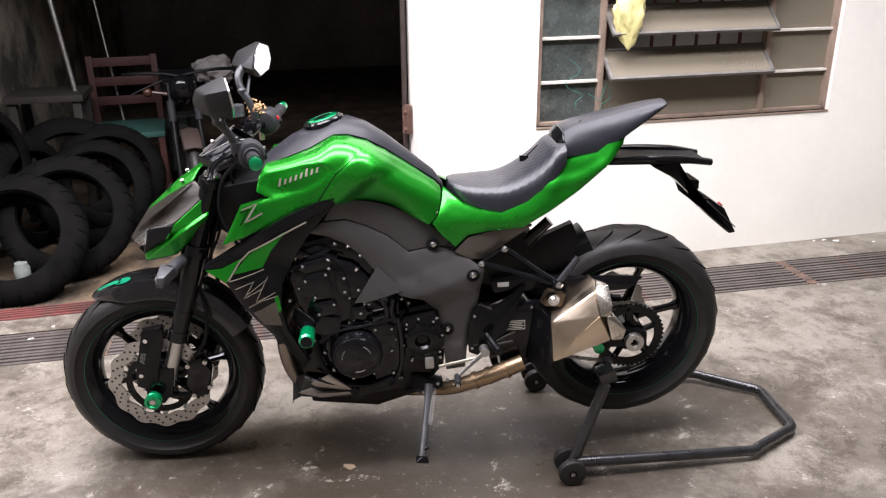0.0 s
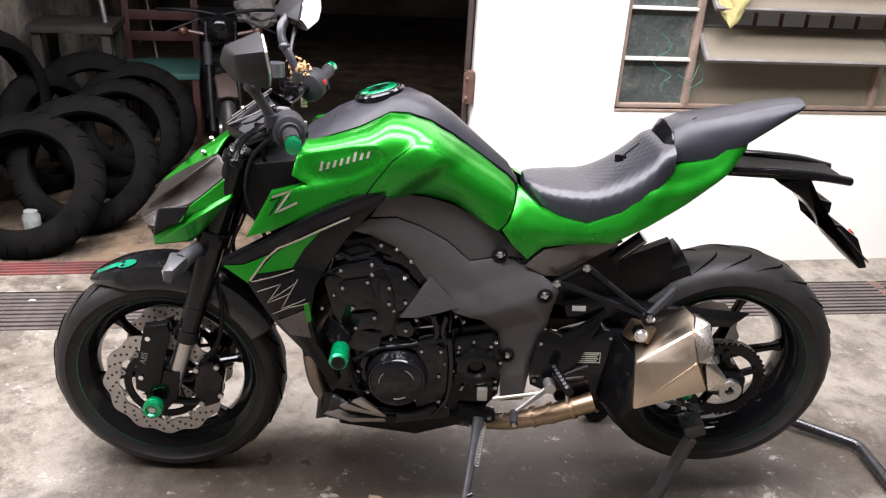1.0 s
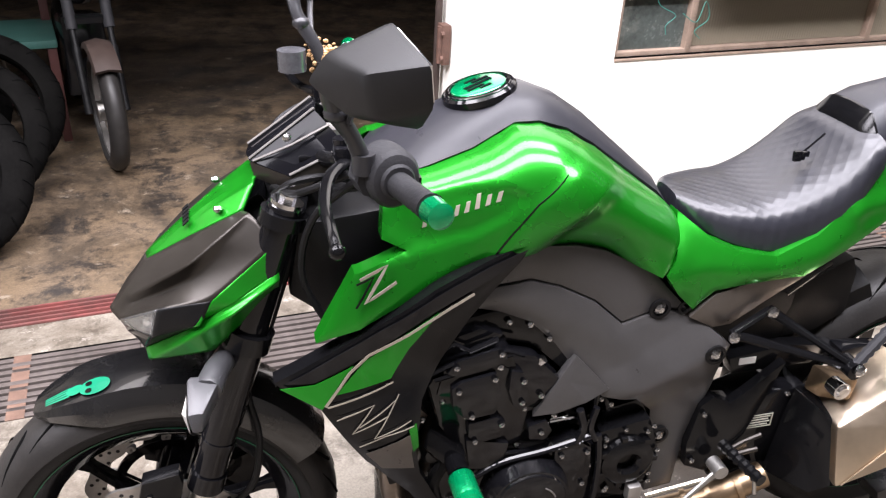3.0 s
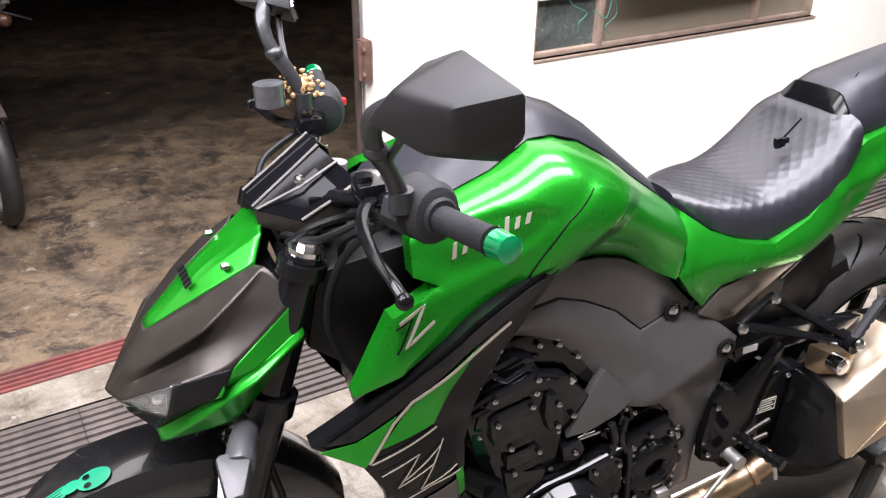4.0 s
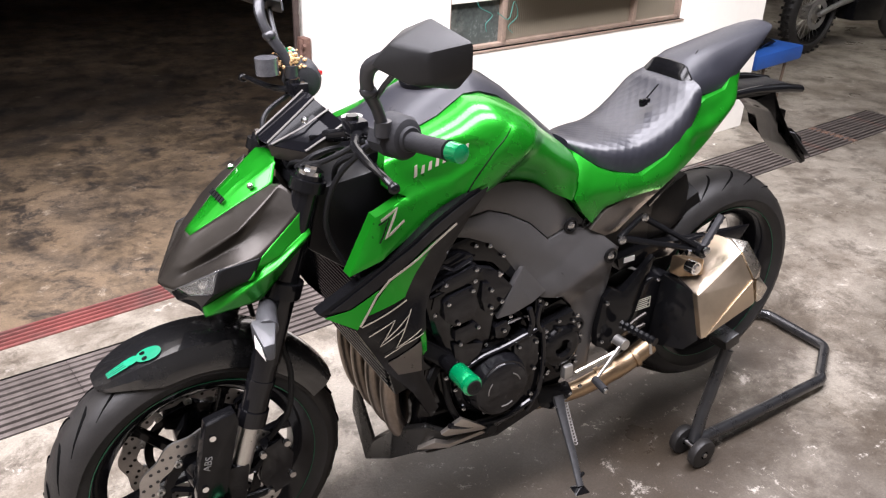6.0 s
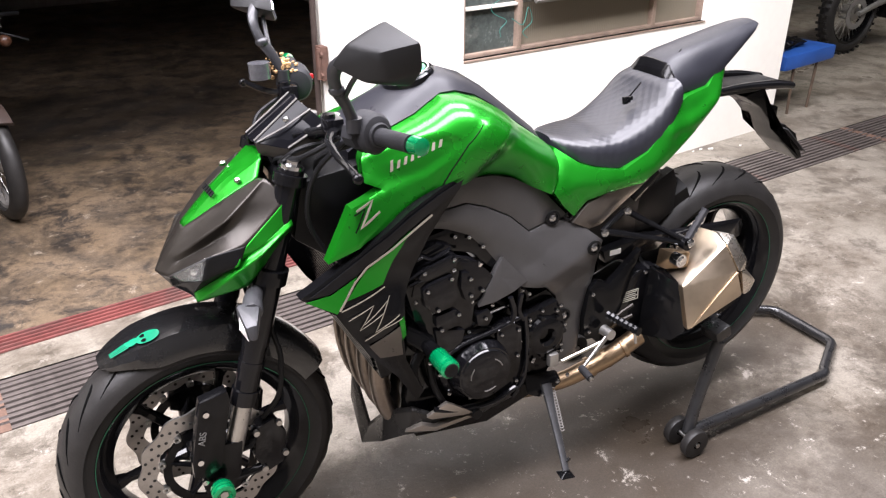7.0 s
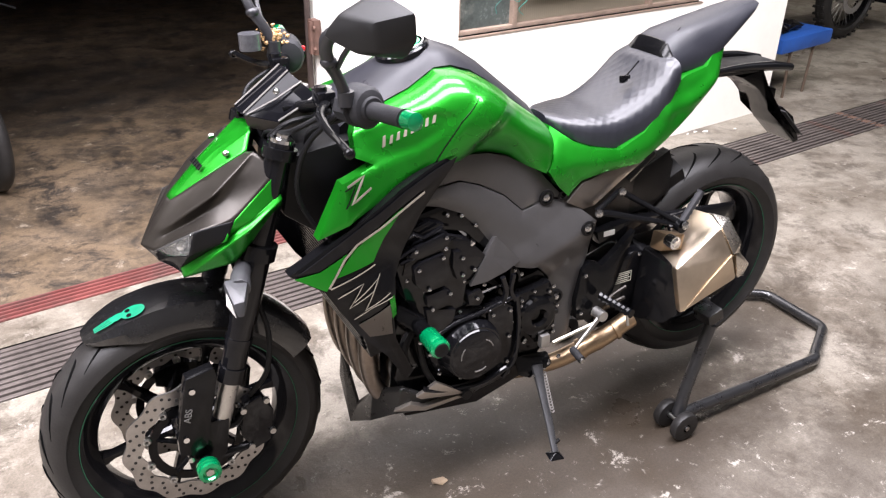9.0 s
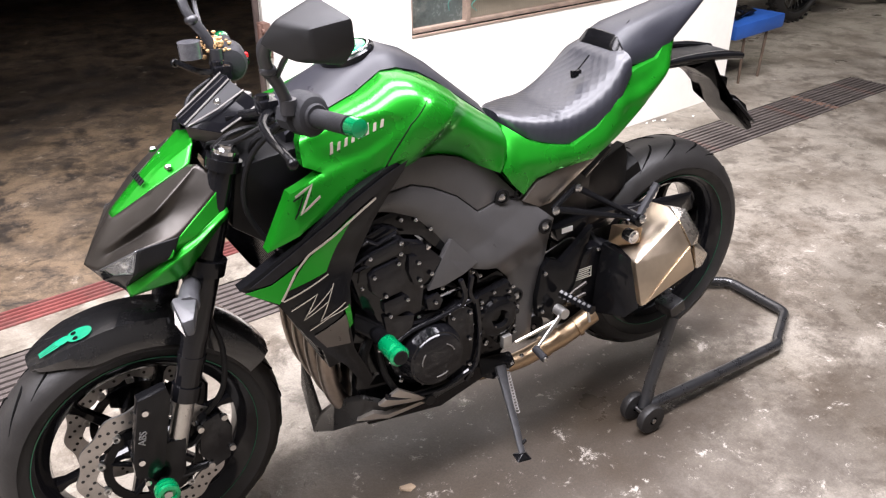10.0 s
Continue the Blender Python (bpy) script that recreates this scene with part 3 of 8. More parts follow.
# ---- bodywork ----
def bump_line(q, pts, h, w):
    """A sharp-crested ridge of height h along a side-view line, fading out over w."""
    q = np.atleast_2d(q)
    best = np.full(len(q), 9.0)
    for a, b in zip(pts, pts[1:]):
        a, b = np.array(a), np.array(b)
        t = np.clip((q - a) @ (b - a) / ((b - a) @ (b - a)), 0, 1)
        best = np.minimum(best, np.linalg.norm(q - a - t[:, None] * (b - a), axis=1))
    return h * 0.5 * (1 + np.cos(np.pi * np.minimum(1, best / w)))


def dimple(q, c, rx, rz, tilt, depth):
    """A smooth hollow."""
    q = np.atleast_2d(q) - np.array(c)
    ca, sa = math.cos(radians(tilt)), math.sin(radians(tilt))
    u, v = (q[:, 0] * ca + q[:, 1] * sa) / rx, (-q[:, 0] * sa + q[:, 1] * ca) / rz
    return -depth * np.exp(-(u * u + v * v) ** 1.5)


def along(x, knots):
    """A smooth curve through (x, value) knots."""
    k = np.array(knots, float)
    xs = np.clip(x, k[0, 0], k[-1, 0])
    i = np.clip(np.searchsorted(k[:, 0], xs) - 1, 0, len(k) - 2)
    m = np.gradient(k[:, 1], k[:, 0])
    h = k[i + 1, 0] - k[i, 0]
    t = (xs - k[i, 0]) / h
    return (2 * t ** 3 - 3 * t ** 2 + 1) * k[i, 1] + (t ** 3 - 2 * t ** 2 + t) * h * m[i] + (3 * t ** 2 - 2 * t ** 3) * k[i + 1, 1] + (t ** 3 - t ** 2) * h * m[i + 1]


def step(d, w):
    t = np.clip(d / w * 0.5 + 0.5, 0, 1)
    return t * t * (3 - 2 * t)


def higher(a, b, r):
    """The larger of two heights, rounded where they cross."""
    h = np.clip(0.5 + 0.5 * (a - b) / r, 0, 1)
    return b + (a - b) * h + r * h * (1 - h)


def line_side(q, pts):
    """Signed distance to a side-view line, positive above it."""
    best, sign = np.full(len(q), 9.0), np.ones(len(q))
    for a, b in zip(pts, pts[1:]):
        a, b = np.array(a), np.array(b)
        d = b - a
        t = np.clip((q - a) @ d / (d @ d), 0, 1)
        e = q - a - t[:, None] * d
        l = np.linalg.norm(e, axis=1)
        s_ = np.sign(d[0] * e[:, 1] - d[1] * e[:, 0])
        sign = np.where(l < best, s_, sign)
        best = np.minimum(best, l)
    return best * sign


def tank_f(q):
    """Half-width of the tank: a rounded shoulder that falls away to the knees, a pocket round the badge, a blade-like lower wing."""
    q = np.atleast_2d(q)
    x, z = q[:, 0], q[:, 1]
    zt = along(x, [(0.36, 0.975), (0.40, 0.990), (0.458, 1.005), (0.523, 1.028), (0.585, 1.058), (0.628, 1.056), (0.678, 1.038), (0.73, 1.005), (0.80, 0.951), (0.87, 0.898), (0.90, 0.872)])
    zb = along(x, [(0.36, 0.86), (0.53, 0.884), (0.605, 0.880), (0.67, 0.872), (0.735, 0.854), (0.80, 0.815), (0.842, 0.793), (0.90, 0.76)])
    yt = along(x, [(0.36, 0.100), (0.458, 0.114), (0.523, 0.113), (0.585, 0.102), (0.628, 0.096), (0.678, 0.085), (0.73, 0.070), (0.80, 0.052), (0.90, 0.036)])
    ym = along(x, [(0.36, 0.190), (0.45, 0.196), (0.53, 0.208), (0.60, 0.219), (0.66, 0.219), (0.72, 0.205), (0.78, 0.180), (0.84, 0.150), (0.90, 0.124)])
    yb = along(x, [(0.36, 0.20), (0.53, 0.206), (0.60, 0.197), (0.67, 0.176), (0.735, 0.162), (0.80, 0.158), (0.85, 0.158), (0.90, 0.15)])
    s_ = np.clip((zt - z) / np.maximum(zt - zb, 0.02), 0, 1.2)
    s0 = 0.52
    up = np.sqrt(np.clip(1 - (1 - np.minimum(s_, s0) / s0) ** 2.2, 0, 1))
    down = np.clip((s_ - s0) / (1 - s0), 0, 1.4)
    y = yt + (ym - yt) * up + (yb - ym) * down ** 1.8
    # rear body stands proud of the front part along the slanting seam
    seam = [(0.46, 0.84), (0.535, 0.893), (0.556, 0.925), (0.592, 0.975), (0.640, 1.010), (0.70, 1.03)]
    y = y + 0.007 * step(-line_side(q, seam), 0.010) * (x > 0.5)
    # pocket round the badge, open to the front
    rim_top = [(0.34, 0.955), (0.42, 0.972), (0.50, 0.990), (0.555, 0.994), (0.585, 0.986)]
    rim_low = [(0.34, 0.912), (0.42, 0.914), (0.50, 0.926), (0.550, 0.952), (0.585, 0.986)]
    pocket = step(-line_side(q, rim_top), 0.009) * step(line_side(q, rim_low), 0.009) * step(0.58 - x, 0.02)
    y = y - 0.009 * pocket
    # knee hollow under the slanting crease of the rear body
    knee = [(0.57, 0.875), (0.614, 0.908), (0.655, 0.943), (0.703, 0.975), (0.76, 0.990), (0.90, 1.0)]
    y = y - 0.020 * step(-line_side(q, knee) - 0.012, 0.024) * along(x, [(0.58, 0.0), (0.62, 0.9), (0.72, 1.0), (0.80, 0.45), (0.86, 0.0), (0.9, 0.0)])
    # lower wing
    edge = along(x, [(0.25, 0.872), (0.33, 0.898), (0.42, 0.905), (0.50, 0.908), (0.58, 0.915)])
    wing = 0.238 - 0.30 * np.clip(x - 0.33, 0, 1) - 0.25 * np.clip(0.33 - x, 0, 1) - 0.95 * np.clip(z - edge, 0, 1) + 0.20 * np.clip(edge - z, 0, 1)
    return higher(wing, y, 0.014)


TANK = [(0.395, 0.988), (0.458, 1.003), (0.523, 1.026), (0.585, 1.057), (0.628, 1.054), (0.678, 1.036), (0.730, 1.003), (0.798, 0.950), (0.868, 0.897),
        (0.884, 0.880), (0.876, 0.845), (0.862, 0.812), (0.842, 0.794), (0.80, 0.816), (0.735, 0.856), (0.67, 0.874), (0.605, 0.882), (0.53, 0.886), (0.475, 0.872), (0.42, 0.845), (0.345, 0.822),
        (0.268, 0.792), (0.326, 0.897), (0.405, 0.912), (0.370, 0.930), (0.378, 0.965)]
bm = bmesh.new()
panel(bm, TANK, tank_f, res=0.0055, thick=0.03, soft=0.006)
both(bm)
tank = part("fuel_tank", bm, GREEN, bike, "candy green fuel tank with side shrouds")

# top cover of the tank
bm = bmesh.new()
rings = []
for x, w, zs, zr in ((0.375, 0.095, 0.962, 0.975), (0.40, 0.108, 0.985, 0.992), (0.458, 0.112, 1.004, 1.034), (0.52, 0.112, 1.026, 1.062), (0.587, 0.100, 1.058, 1.086), (0.628, 0.094, 1.056, 1.086), (0.678, 0.083, 1.038, 1.067), (0.73, 0.068, 1.005, 1.032), (0.798, 0.050, 0.953, 0.974), (0.87, 0.040, 0.899, 0.912), (0.895, 0.036, 0.872, 0.872)):
    ring = []
    for i in range(13):
        t = i / 6 - 1
        ring.append((x, t * w, zs + (zr - zs + 0.004) * (1 - abs(t) ** 2.2) + 0.002))
    ring += [(x, w * 0.9, zs - 0.03), (x, -w * 0.9, zs - 0.03)]
    rings.append(ring)
loft(bm, rings)
cover = part("tank_cover", bm, TANK_TOP, tank, "satin graphite cover over the tank's top")

# seats
def seat_loft(stations):
    b = bmesh.new()
    rr = []
    st = np.array(stations)
    fine = []
    for i in range(len(st) - 1):
        p0, p1, p2, p3 = st[max(i - 1, 0)], st[i], st[i + 1], st[min(i + 2, len(st) - 1)]
        for t in (0, 0.25, 0.5, 0.75):
            fine.append(0.5 * (2 * p1 + (p2 - p0) * t + (2 * p0 - 5 * p1 + 4 * p2 - p3) * t * t + (3 * p1 - p0 - 3 * p2 + p3) * t ** 3))
    for x, w, zt, zb, crown in [tuple(v) for v in fine] + [stations[-1]]:
        ring = []
        for i in range(17):
            t = i / 8 - 1
            y = w * math.sin(t * math.pi / 2)
            ring.append((x, y, zb + (zt - zb) * (1 - abs(t) ** 3.2) ** 0.75 + crown * (1 - t * t)))
        ring += [(x, w * 0.85, zb - 0.015), (x, 0, zb - 0.02), (x, -w * 0.85, zb - 0.015)]
        rr.append(ring)
    loft(b, rr)
    return b


def quilted():
    m = material("dark_quilted_vinyl", (0.014, 0.0145, 0.019), 0.36, 0, 0.12, 12)
    nt = m.node_tree
    tc = nt.nodes.new("ShaderNodeTexCoord")
    mp = nt.nodes.new("ShaderNodeMapping")
    mp.inputs["Rotation"].default_value, mp.inputs["Scale"].default_value = (0, 0, radians(45)), (58, 58, 0)
    ck = nt.nodes.new("ShaderNodeTexVoronoi")
    ck.inputs["Scale"].default_value, ck.inputs["Randomness"].default_value = 1.0, 0.0
    bp = nt.nodes.new("ShaderNodeBump")
    bp.inputs["Strength"].default_value, bp.inputs["Distance"].default_value = 0.30, 0.003
    nt.links.new(tc.outputs["Object"], mp.inputs["Vector"])
    nt.links.new(mp.outputs[0], ck.inputs["Vector"])
    nt.links.new(ck.outputs["Distance"], bp.inputs["Height"])
    nt.links.new(bp.outputs[0], nt.nodes["Principled BSDF"].inputs["Normal"])
    return m


QUILT = quilted()
VINYL = material("dark_smooth_vinyl", (0.016, 0.0165, 0.021), 0.36, 0, 0.12, 12, spec=0.32, bump=0.08, bump_scale=400)
bm = seat_loft([(0.884, 0.035, 0.880, 0.866, 0.003), (0.905, 0.070, 0.880, 0.848, 0.003), (0.94, 0.098, 0.878, 0.829, 0.003), (0.985, 0.115, 0.880, 0.817, 0.002), (1.035, 0.123, 0.884, 0.811, 0.001), (1.085, 0.127, 0.904, 0.823, 0.0), (1.13, 0.130, 0.932, 0.850, 0.0), (1.162, 0.128, 0.960, 0.880, 0.0), (1.185, 0.122, 0.984, 0.910, 0.0), (1.215, 0.110, 0.998, 0.945, 0.0)])
bm.transform(Matrix.Translation((0, 0.012, 0)))
part("seat", bm, QUILT, bike, "dark quilted vinyl rider seat", true=True)


def pillion_ring(x, w, zb, zt, grow=0.0):
    """Cross-section of the passenger seat: flat top, bevelled flanks, a crisp lower edge."""
    c, w, zt = 0.018, w + grow, zt + grow
    half = [(-w * 0.94, zb - 0.006), (-w, zb), (-w * 0.99, zb + (zt - zb) * 0.22), (-w * 0.90, zb + (zt - zb) * 0.48), (-w * 0.60, zb + (zt - zb) * 0.93), (-w * 0.50, zt - (zt - zb) * 0.02), (-w * 0.25, zt + 0.001)]
    return [(x, c + y, z) for y, z in half + [(0, zt + 0.002)] + [(-y, z) for y, z in reversed(half)]]


PILLION = [(1.196, 0.066, 0.952, 0.974), (1.199, 0.076, 0.952, 0.996), (1.206, 0.083, 0.953, 1.012), (1.220, 0.089, 0.956, 1.026), (1.25, 0.091, 0.960, 1.040), (1.31, 0.089, 0.962, 1.054), (1.335, 0.086, 0.974, 1.060), (1.38, 0.078, 1.002, 1.070), (1.43, 0.067, 1.034, 1.082), (1.48, 0.054, 1.065, 1.092), (1.505, 0.046, 1.080, 1.095), (1.522, 0.036, 1.090, 1.097)]
bm = bmesh.new()
loft(bm, [pillion_ring(*p) for p in PILLION])
pillion = part("pillion_seat", bm, VINYL, bike, "dark smooth vinyl pillion seat rising to the tail", true=True)
bm = bmesh.new()
tube(bm, [(1.221, -0.068, 0.975), (1.245, -0.064, 0.998), (1.275, -0.045, 1.030), (1.312, -0.030, 1.052)], [0.002, 0.003, 0.0025, 0.001], 6, 4)
part("seat_welt", bm, BLACK_SATIN, pillion)

# tail
tail_f = field([(0.887, 0.875, 0.090), (0.872, 0.82, 0.146), (0.853, 0.793, 0.158), (0.89, 0.77, 0.156), (0.922, 0.735, 0.148), (1, 0.8, 0.158), (1.06, 0.765, 0.160), (1.12, 0.8, 0.162), (1.2, 0.86, 0.152), (1.21, 0.915, 0.140), (1.24, 0.95, 0.128), (1.333, 0.905, 0.136), (1.37, 0.937, 0.122), (1.435, 0.98, 0.068), (1.42, 1.02, 0.072), (1.3, 0.965, 0.118), (0.95, 0.84, 0.132)])
tail_base = tail_f


def tail_f(q):
    return tail_base(q) + bump_line(q, [(1.20, 0.885), (1.30, 0.905), (1.375, 0.940), (1.43, 1.0)], 0.010, 0.030) + dimple(q, (1.235, 0.915), 0.035, 0.045, 0, 0.008) + bump_line(q, [(0.92, 0.80), (1.05, 0.785), (1.14, 0.81), (1.20, 0.86)], 0.004, 0.03)


TAIL = [(0.892, 0.880), (0.884, 0.848), (0.870, 0.814), (0.852, 0.794), (0.882, 0.752), (0.918, 0.716), (0.954, 0.750), (1.007, 0.761), (1.114, 0.768), (1.196, 0.812), (1.285, 0.868), (1.345, 0.915), (1.385, 0.945), (1.430, 0.985), (1.435, 1.035), (1.39, 1.0), (1.346, 0.968), (1.270, 0.955), (1.235, 0.935), (1.19, 0.892), (1.132, 0.842), (1.056, 0.810), (0.99, 0.822), (0.947, 0.838)]
bm = bmesh.new()
panel(bm, TAIL, tail_f, res=0.008, thick=0.03, soft=0.006)
twin("tail_cowl", bm, GREEN, bike, "candy green tail cowl under the seats")

# grey frame covers
fc_f = field([(0.5, 0.8, 0.199), (0.592, 0.89, 0.194), (0.6, 0.78, 0.194), (0.7, 0.8, 0.178), (0.7, 0.7, 0.186), (0.8, 0.75, 0.161), (0.854, 0.726, 0.147), (0.92, 0.7, 0.141), (0.967, 0.63, 0.154), (1, 0.636, 0.150), (0.8, 0.62, 0.186), (0.885, 0.456, 0.162), (0.93, 0.33, 0.163), (0.88, 0.6, 0.172)])
base_f = fc_f


def fc_f(q):
    """Adds the moulded ridge that runs across the cover to its rear bolt."""
    q = np.atleast_2d(q)
    a, b = np.array((0.76, 0.575)), np.array((1.0, 0.640))
    t = (b - a) / np.linalg.norm(b - a)
    d = (q - a) @ np.array((-t[1], t[0]))
    e = (q - np.array((0.60, 0.83))) @ np.array((0.52, 0.85))
    return base_f(q) + 0.015 * np.maximum(0, 1 - np.abs(d) / 0.065) * (q[:, 0] > 0.70) + 0.003 * np.maximum(0, 1 - np.abs(e + 0.035) / 0.035)


FCU = [(0.585, 0.892), (0.68, 0.876), (0.735, 0.856), (0.80, 0.816), (0.842, 0.788), (0.915, 0.710), (0.862, 0.722), (0.779, 0.718), (0.724, 0.770), (0.657, 0.811), (0.604, 0.833), (0.545, 0.832)]
FCL = [(0.50, 0.800), (0.541, 0.829), (0.604, 0.830), (0.656, 0.808), (0.723, 0.767), (0.779, 0.714), (0.862, 0.718), (0.94, 0.690), (1.0, 0.638), (0.976, 0.53), (0.948, 0.43), (0.934, 0.322), (0.876, 0.320), (0.868, 0.443), (0.857, 0.523), (0.813, 0.570), (0.745, 0.592), (0.688, 0.657), (0.652, 0.708), (0.605, 0.758), (0.552, 0.785)]
bm = bmesh.new()
panel(bm, FCU, fc_f, thick=0.03, out=-0.006)
twin("frame_cover", bm, GREY_COVER, bike, "dark grey moulded upper frame cover")
bm = bmesh.new()
panel(bm, FCL, fc_f, res=0.009, thick=0.035, pillow=0.006)
twin("frame_cover", bm, GREY_COVER, bike, "dark grey moulded main frame cover")

def hull(bm, pts):
    vs = [bm.verts.new(p) for p in pts]
    r = bmesh.ops.convex_hull(bm, input=vs)
    junk = [g for g in r["geom_interior"] if isinstance(g, bmesh.types.BMVert)]
    bmesh.ops.delete(bm, geom=junk, context="VERTS")


def facets(bm, pts, faces, thick=0.006, toward=(0.2, 0, 0.82)):
    """Flat-faced shell through named points, thickened inwards."""
    c = Vector(toward)
    a = {k: bm.verts.new(p) for k, p in pts.items()}
    b = {k: bm.verts.new(Vector(p) + (c - Vector(p)).normalized() * thick) for k, p in pts.items()}
    fs = [f.split() for f in faces]
    count = {}
    for f in fs:
        bm.faces.new([a[k] for k in f])
        bm.faces.new([b[k] for k in reversed(f)])
        for i in range(len(f)):
            e = frozenset((f[i], f[(i + 1) % len(f)]))
            count.setdefault(e, []).append((f[i], f[(i + 1) % len(f)]))
    for e, l in count.items():
        if len(l) == 1:
            p, q = l[0]
            bm.faces.new((a[p], b[p], b[q], a[q]))
    used = {k for f in fs for k in f}
    bmesh.ops.delete(bm, geom=[v for k in pts if k not in used for v in (a[k], b[k])], context="VERTS")


def soften(bm, off=0.003):
    bmesh.ops.remove_doubles(bm, verts=bm.verts, dist=1e-5)
    bmesh.ops.recalc_face_normals(bm, faces=bm.faces)
    es = [e for e in bm.edges if len(e.link_faces) == 2 and e.calc_face_angle(0) > 0.12]
    bmesh.ops.bevel(bm, geom=es, offset=off, segments=2, affect="EDGES", profile=0.6, clamp_overlap=True)


# ---- nose fairing: left half in its own straight frame, mirrored, then turned with the steering ----
STEER = Matrix.Translation((0.2, -0.012, 0)) @ Matrix.Rotation(radians(2), 4, "Z") @ Matrix.Translation((-0.2, 0, 0))
N = {"gc": (0.037, -0.017, 0.853), "gcc": (0.035, 0.0, 0.855), "gm": (0.108, -0.051, 0.902), "grr": (0.181, -0.078, 0.945), "grt": (0.200, -0.051, 0.975), "gk": (0.138, -0.034, 0.934), "gv": (0.162, -0.030, 0.951), "gq": (0.203, -0.036, 0.977), "gp": (0.208, -0.026, 0.980), "gpc": (0.210, 0.0, 0.983), "gt": (0.126, -0.014, 0.931), "gtc": (0.126, 0.0, 0.933),
     "tn": (-0.027, -0.012, 0.766), "tnc": (-0.030, 0.0, 0.767), "tl": (-0.014, -0.046, 0.768), "rf": (0.008, -0.044, 0.805), "ra": (0.050, -0.082, 0.844), "rb": (0.099, -0.112, 0.881), "rc": (0.145, -0.112, 0.918), "rd": (0.190, -0.098, 0.949), "cr": (0.224, -0.138, 0.916), "it": (0.125, -0.148, 0.838), "lr": (0.050, -0.132, 0.826),
     "sf": (0.009, -0.044, 0.794), "sa": (0.057, -0.076, 0.823), "sb": (0.110, -0.106, 0.861), "sc": (0.154, -0.113, 0.908), "uc": (-0.001, 0.0, 0.806), "ue": (0.0, -0.018, 0.806),
     "il": (0.106, -0.150, 0.800), "fu": (0.155, -0.154, 0.833), "ft": (0.222, -0.139, 0.870), "fl": (0.222, -0.148, 0.860), "fo": (0.150, -0.167, 0.821), "cT": (0.022, -0.094, 0.742), "cB": (0.024, -0.097, 0.719), "cO": (0.077, -0.138, 0.768), "cU": (0.079, -0.126, 0.780), "bm": (0.12, -0.134, 0.744), "br": (0.220, -0.132, 0.838),
     "lb": (0.036, -0.126, 0.778), "ll": (0.008, -0.066, 0.757), "kb": (-0.008, -0.030, 0.738), "kc": (-0.006, 0.0, 0.732), "kd": (0.04, -0.07, 0.712), "ke": (0.04, 0.0, 0.705)}


def skin(pts, faces, name, mat, label, sharp=(), mirror=True, toward=(0.2, 0, 0.82), parent=None):
    """A moulded shell through named points: corners and named edges stay crisp, the faces between are softly curved."""
    b = bmesh.new()
    a = {k: b.verts.new(p) for k, p in pts.items() if any(k in f.split() for f in faces)}
    for f in faces:
        b.faces.new([a[k] for k in f.split()])
    if mirror:
        both(b)
        bmesh.ops.remove_doubles(b, verts=b.verts, dist=1e-4)
    bmesh.ops.recalc_face_normals(b, faces=b.faces)
    c = Vector(toward)
    if sum((f.calc_center_median() - c).dot(f.normal) * f.calc_area() for f in b.faces) < 0:
        bmesh.ops.reverse_faces(b, faces=b.faces)
    cr = b.edges.layers.float.new("crease_edge")
    cv = b.verts.layers.float.new("crease_vert")
    marks = [tuple(Vector((pts[k][0], -abs(pts[k][1]), pts[k][2])) for k in e.split()) for e in sharp]
    for e in b.edges:
        p, q = (Vector((v.co.x, -abs(v.co.y), v.co.z)) for v in e.verts)
        named = any(((p - m0).length < 1e-3 and (q - m1).length < 1e-3) or ((p - m1).length < 1e-3 and (q - m0).length < 1e-3) for m0, m1 in marks)
        rim = len(e.link_faces) < 2
        if rim or named:
            e[cr] = 0.9
            for v in e.verts:
                v[cv] = 0.85
    b.transform(STEER)
    me = bpy.data.meshes.new(name)
    b.to_mesh(me)
    b.free()
    me.materials.append(mat)
    me.shade_smooth()
    ob = part(name, me, None, parent or bike, label)
    su = ob.modifiers.new("rounding", "SUBSURF")
    su.levels = su.render_levels = 3
    so = ob.modifiers.new("thickness", "SOLIDIFY")
    so.thickness, so.offset = 0.004, -1
    return ob


skin(N, ["gc gm gk", "gm grr grt gk", "gk grt gv", "gv grt gq", "gv gq gp gt", "gt gk gv", "gc gk gt", "gcc gc gt gtc", "gt gp gpc gtc"], "upper_cowl", GREEN, "candy green upper nose cowl", ("gc gk", "gk grt", "gt gp", "gv gq", "gk gv", "gc gt"))
skin(N, ["gc gm ra rf ue", "gm rc rb ra", "gm grr rd rc", "tn ue rf sf tl", "rf ra sa sf", "ra rb sb sa", "rb rc sc sb", "rc rd sc", "sf sa lr tl", "sa sb it lr", "sb sc cr it", "sc rd cr", "gc ue uc gcc", "ue tn tnc uc"], "side_cowl", GREY_METAL, "matt graphite nose cowl", ("rf ra", "ra rb", "rb rc", "rc rd", "sf sa", "sa sb", "sb sc", "sc rd", "ue rf", "gc gm", "gm grr", "ue tn"))
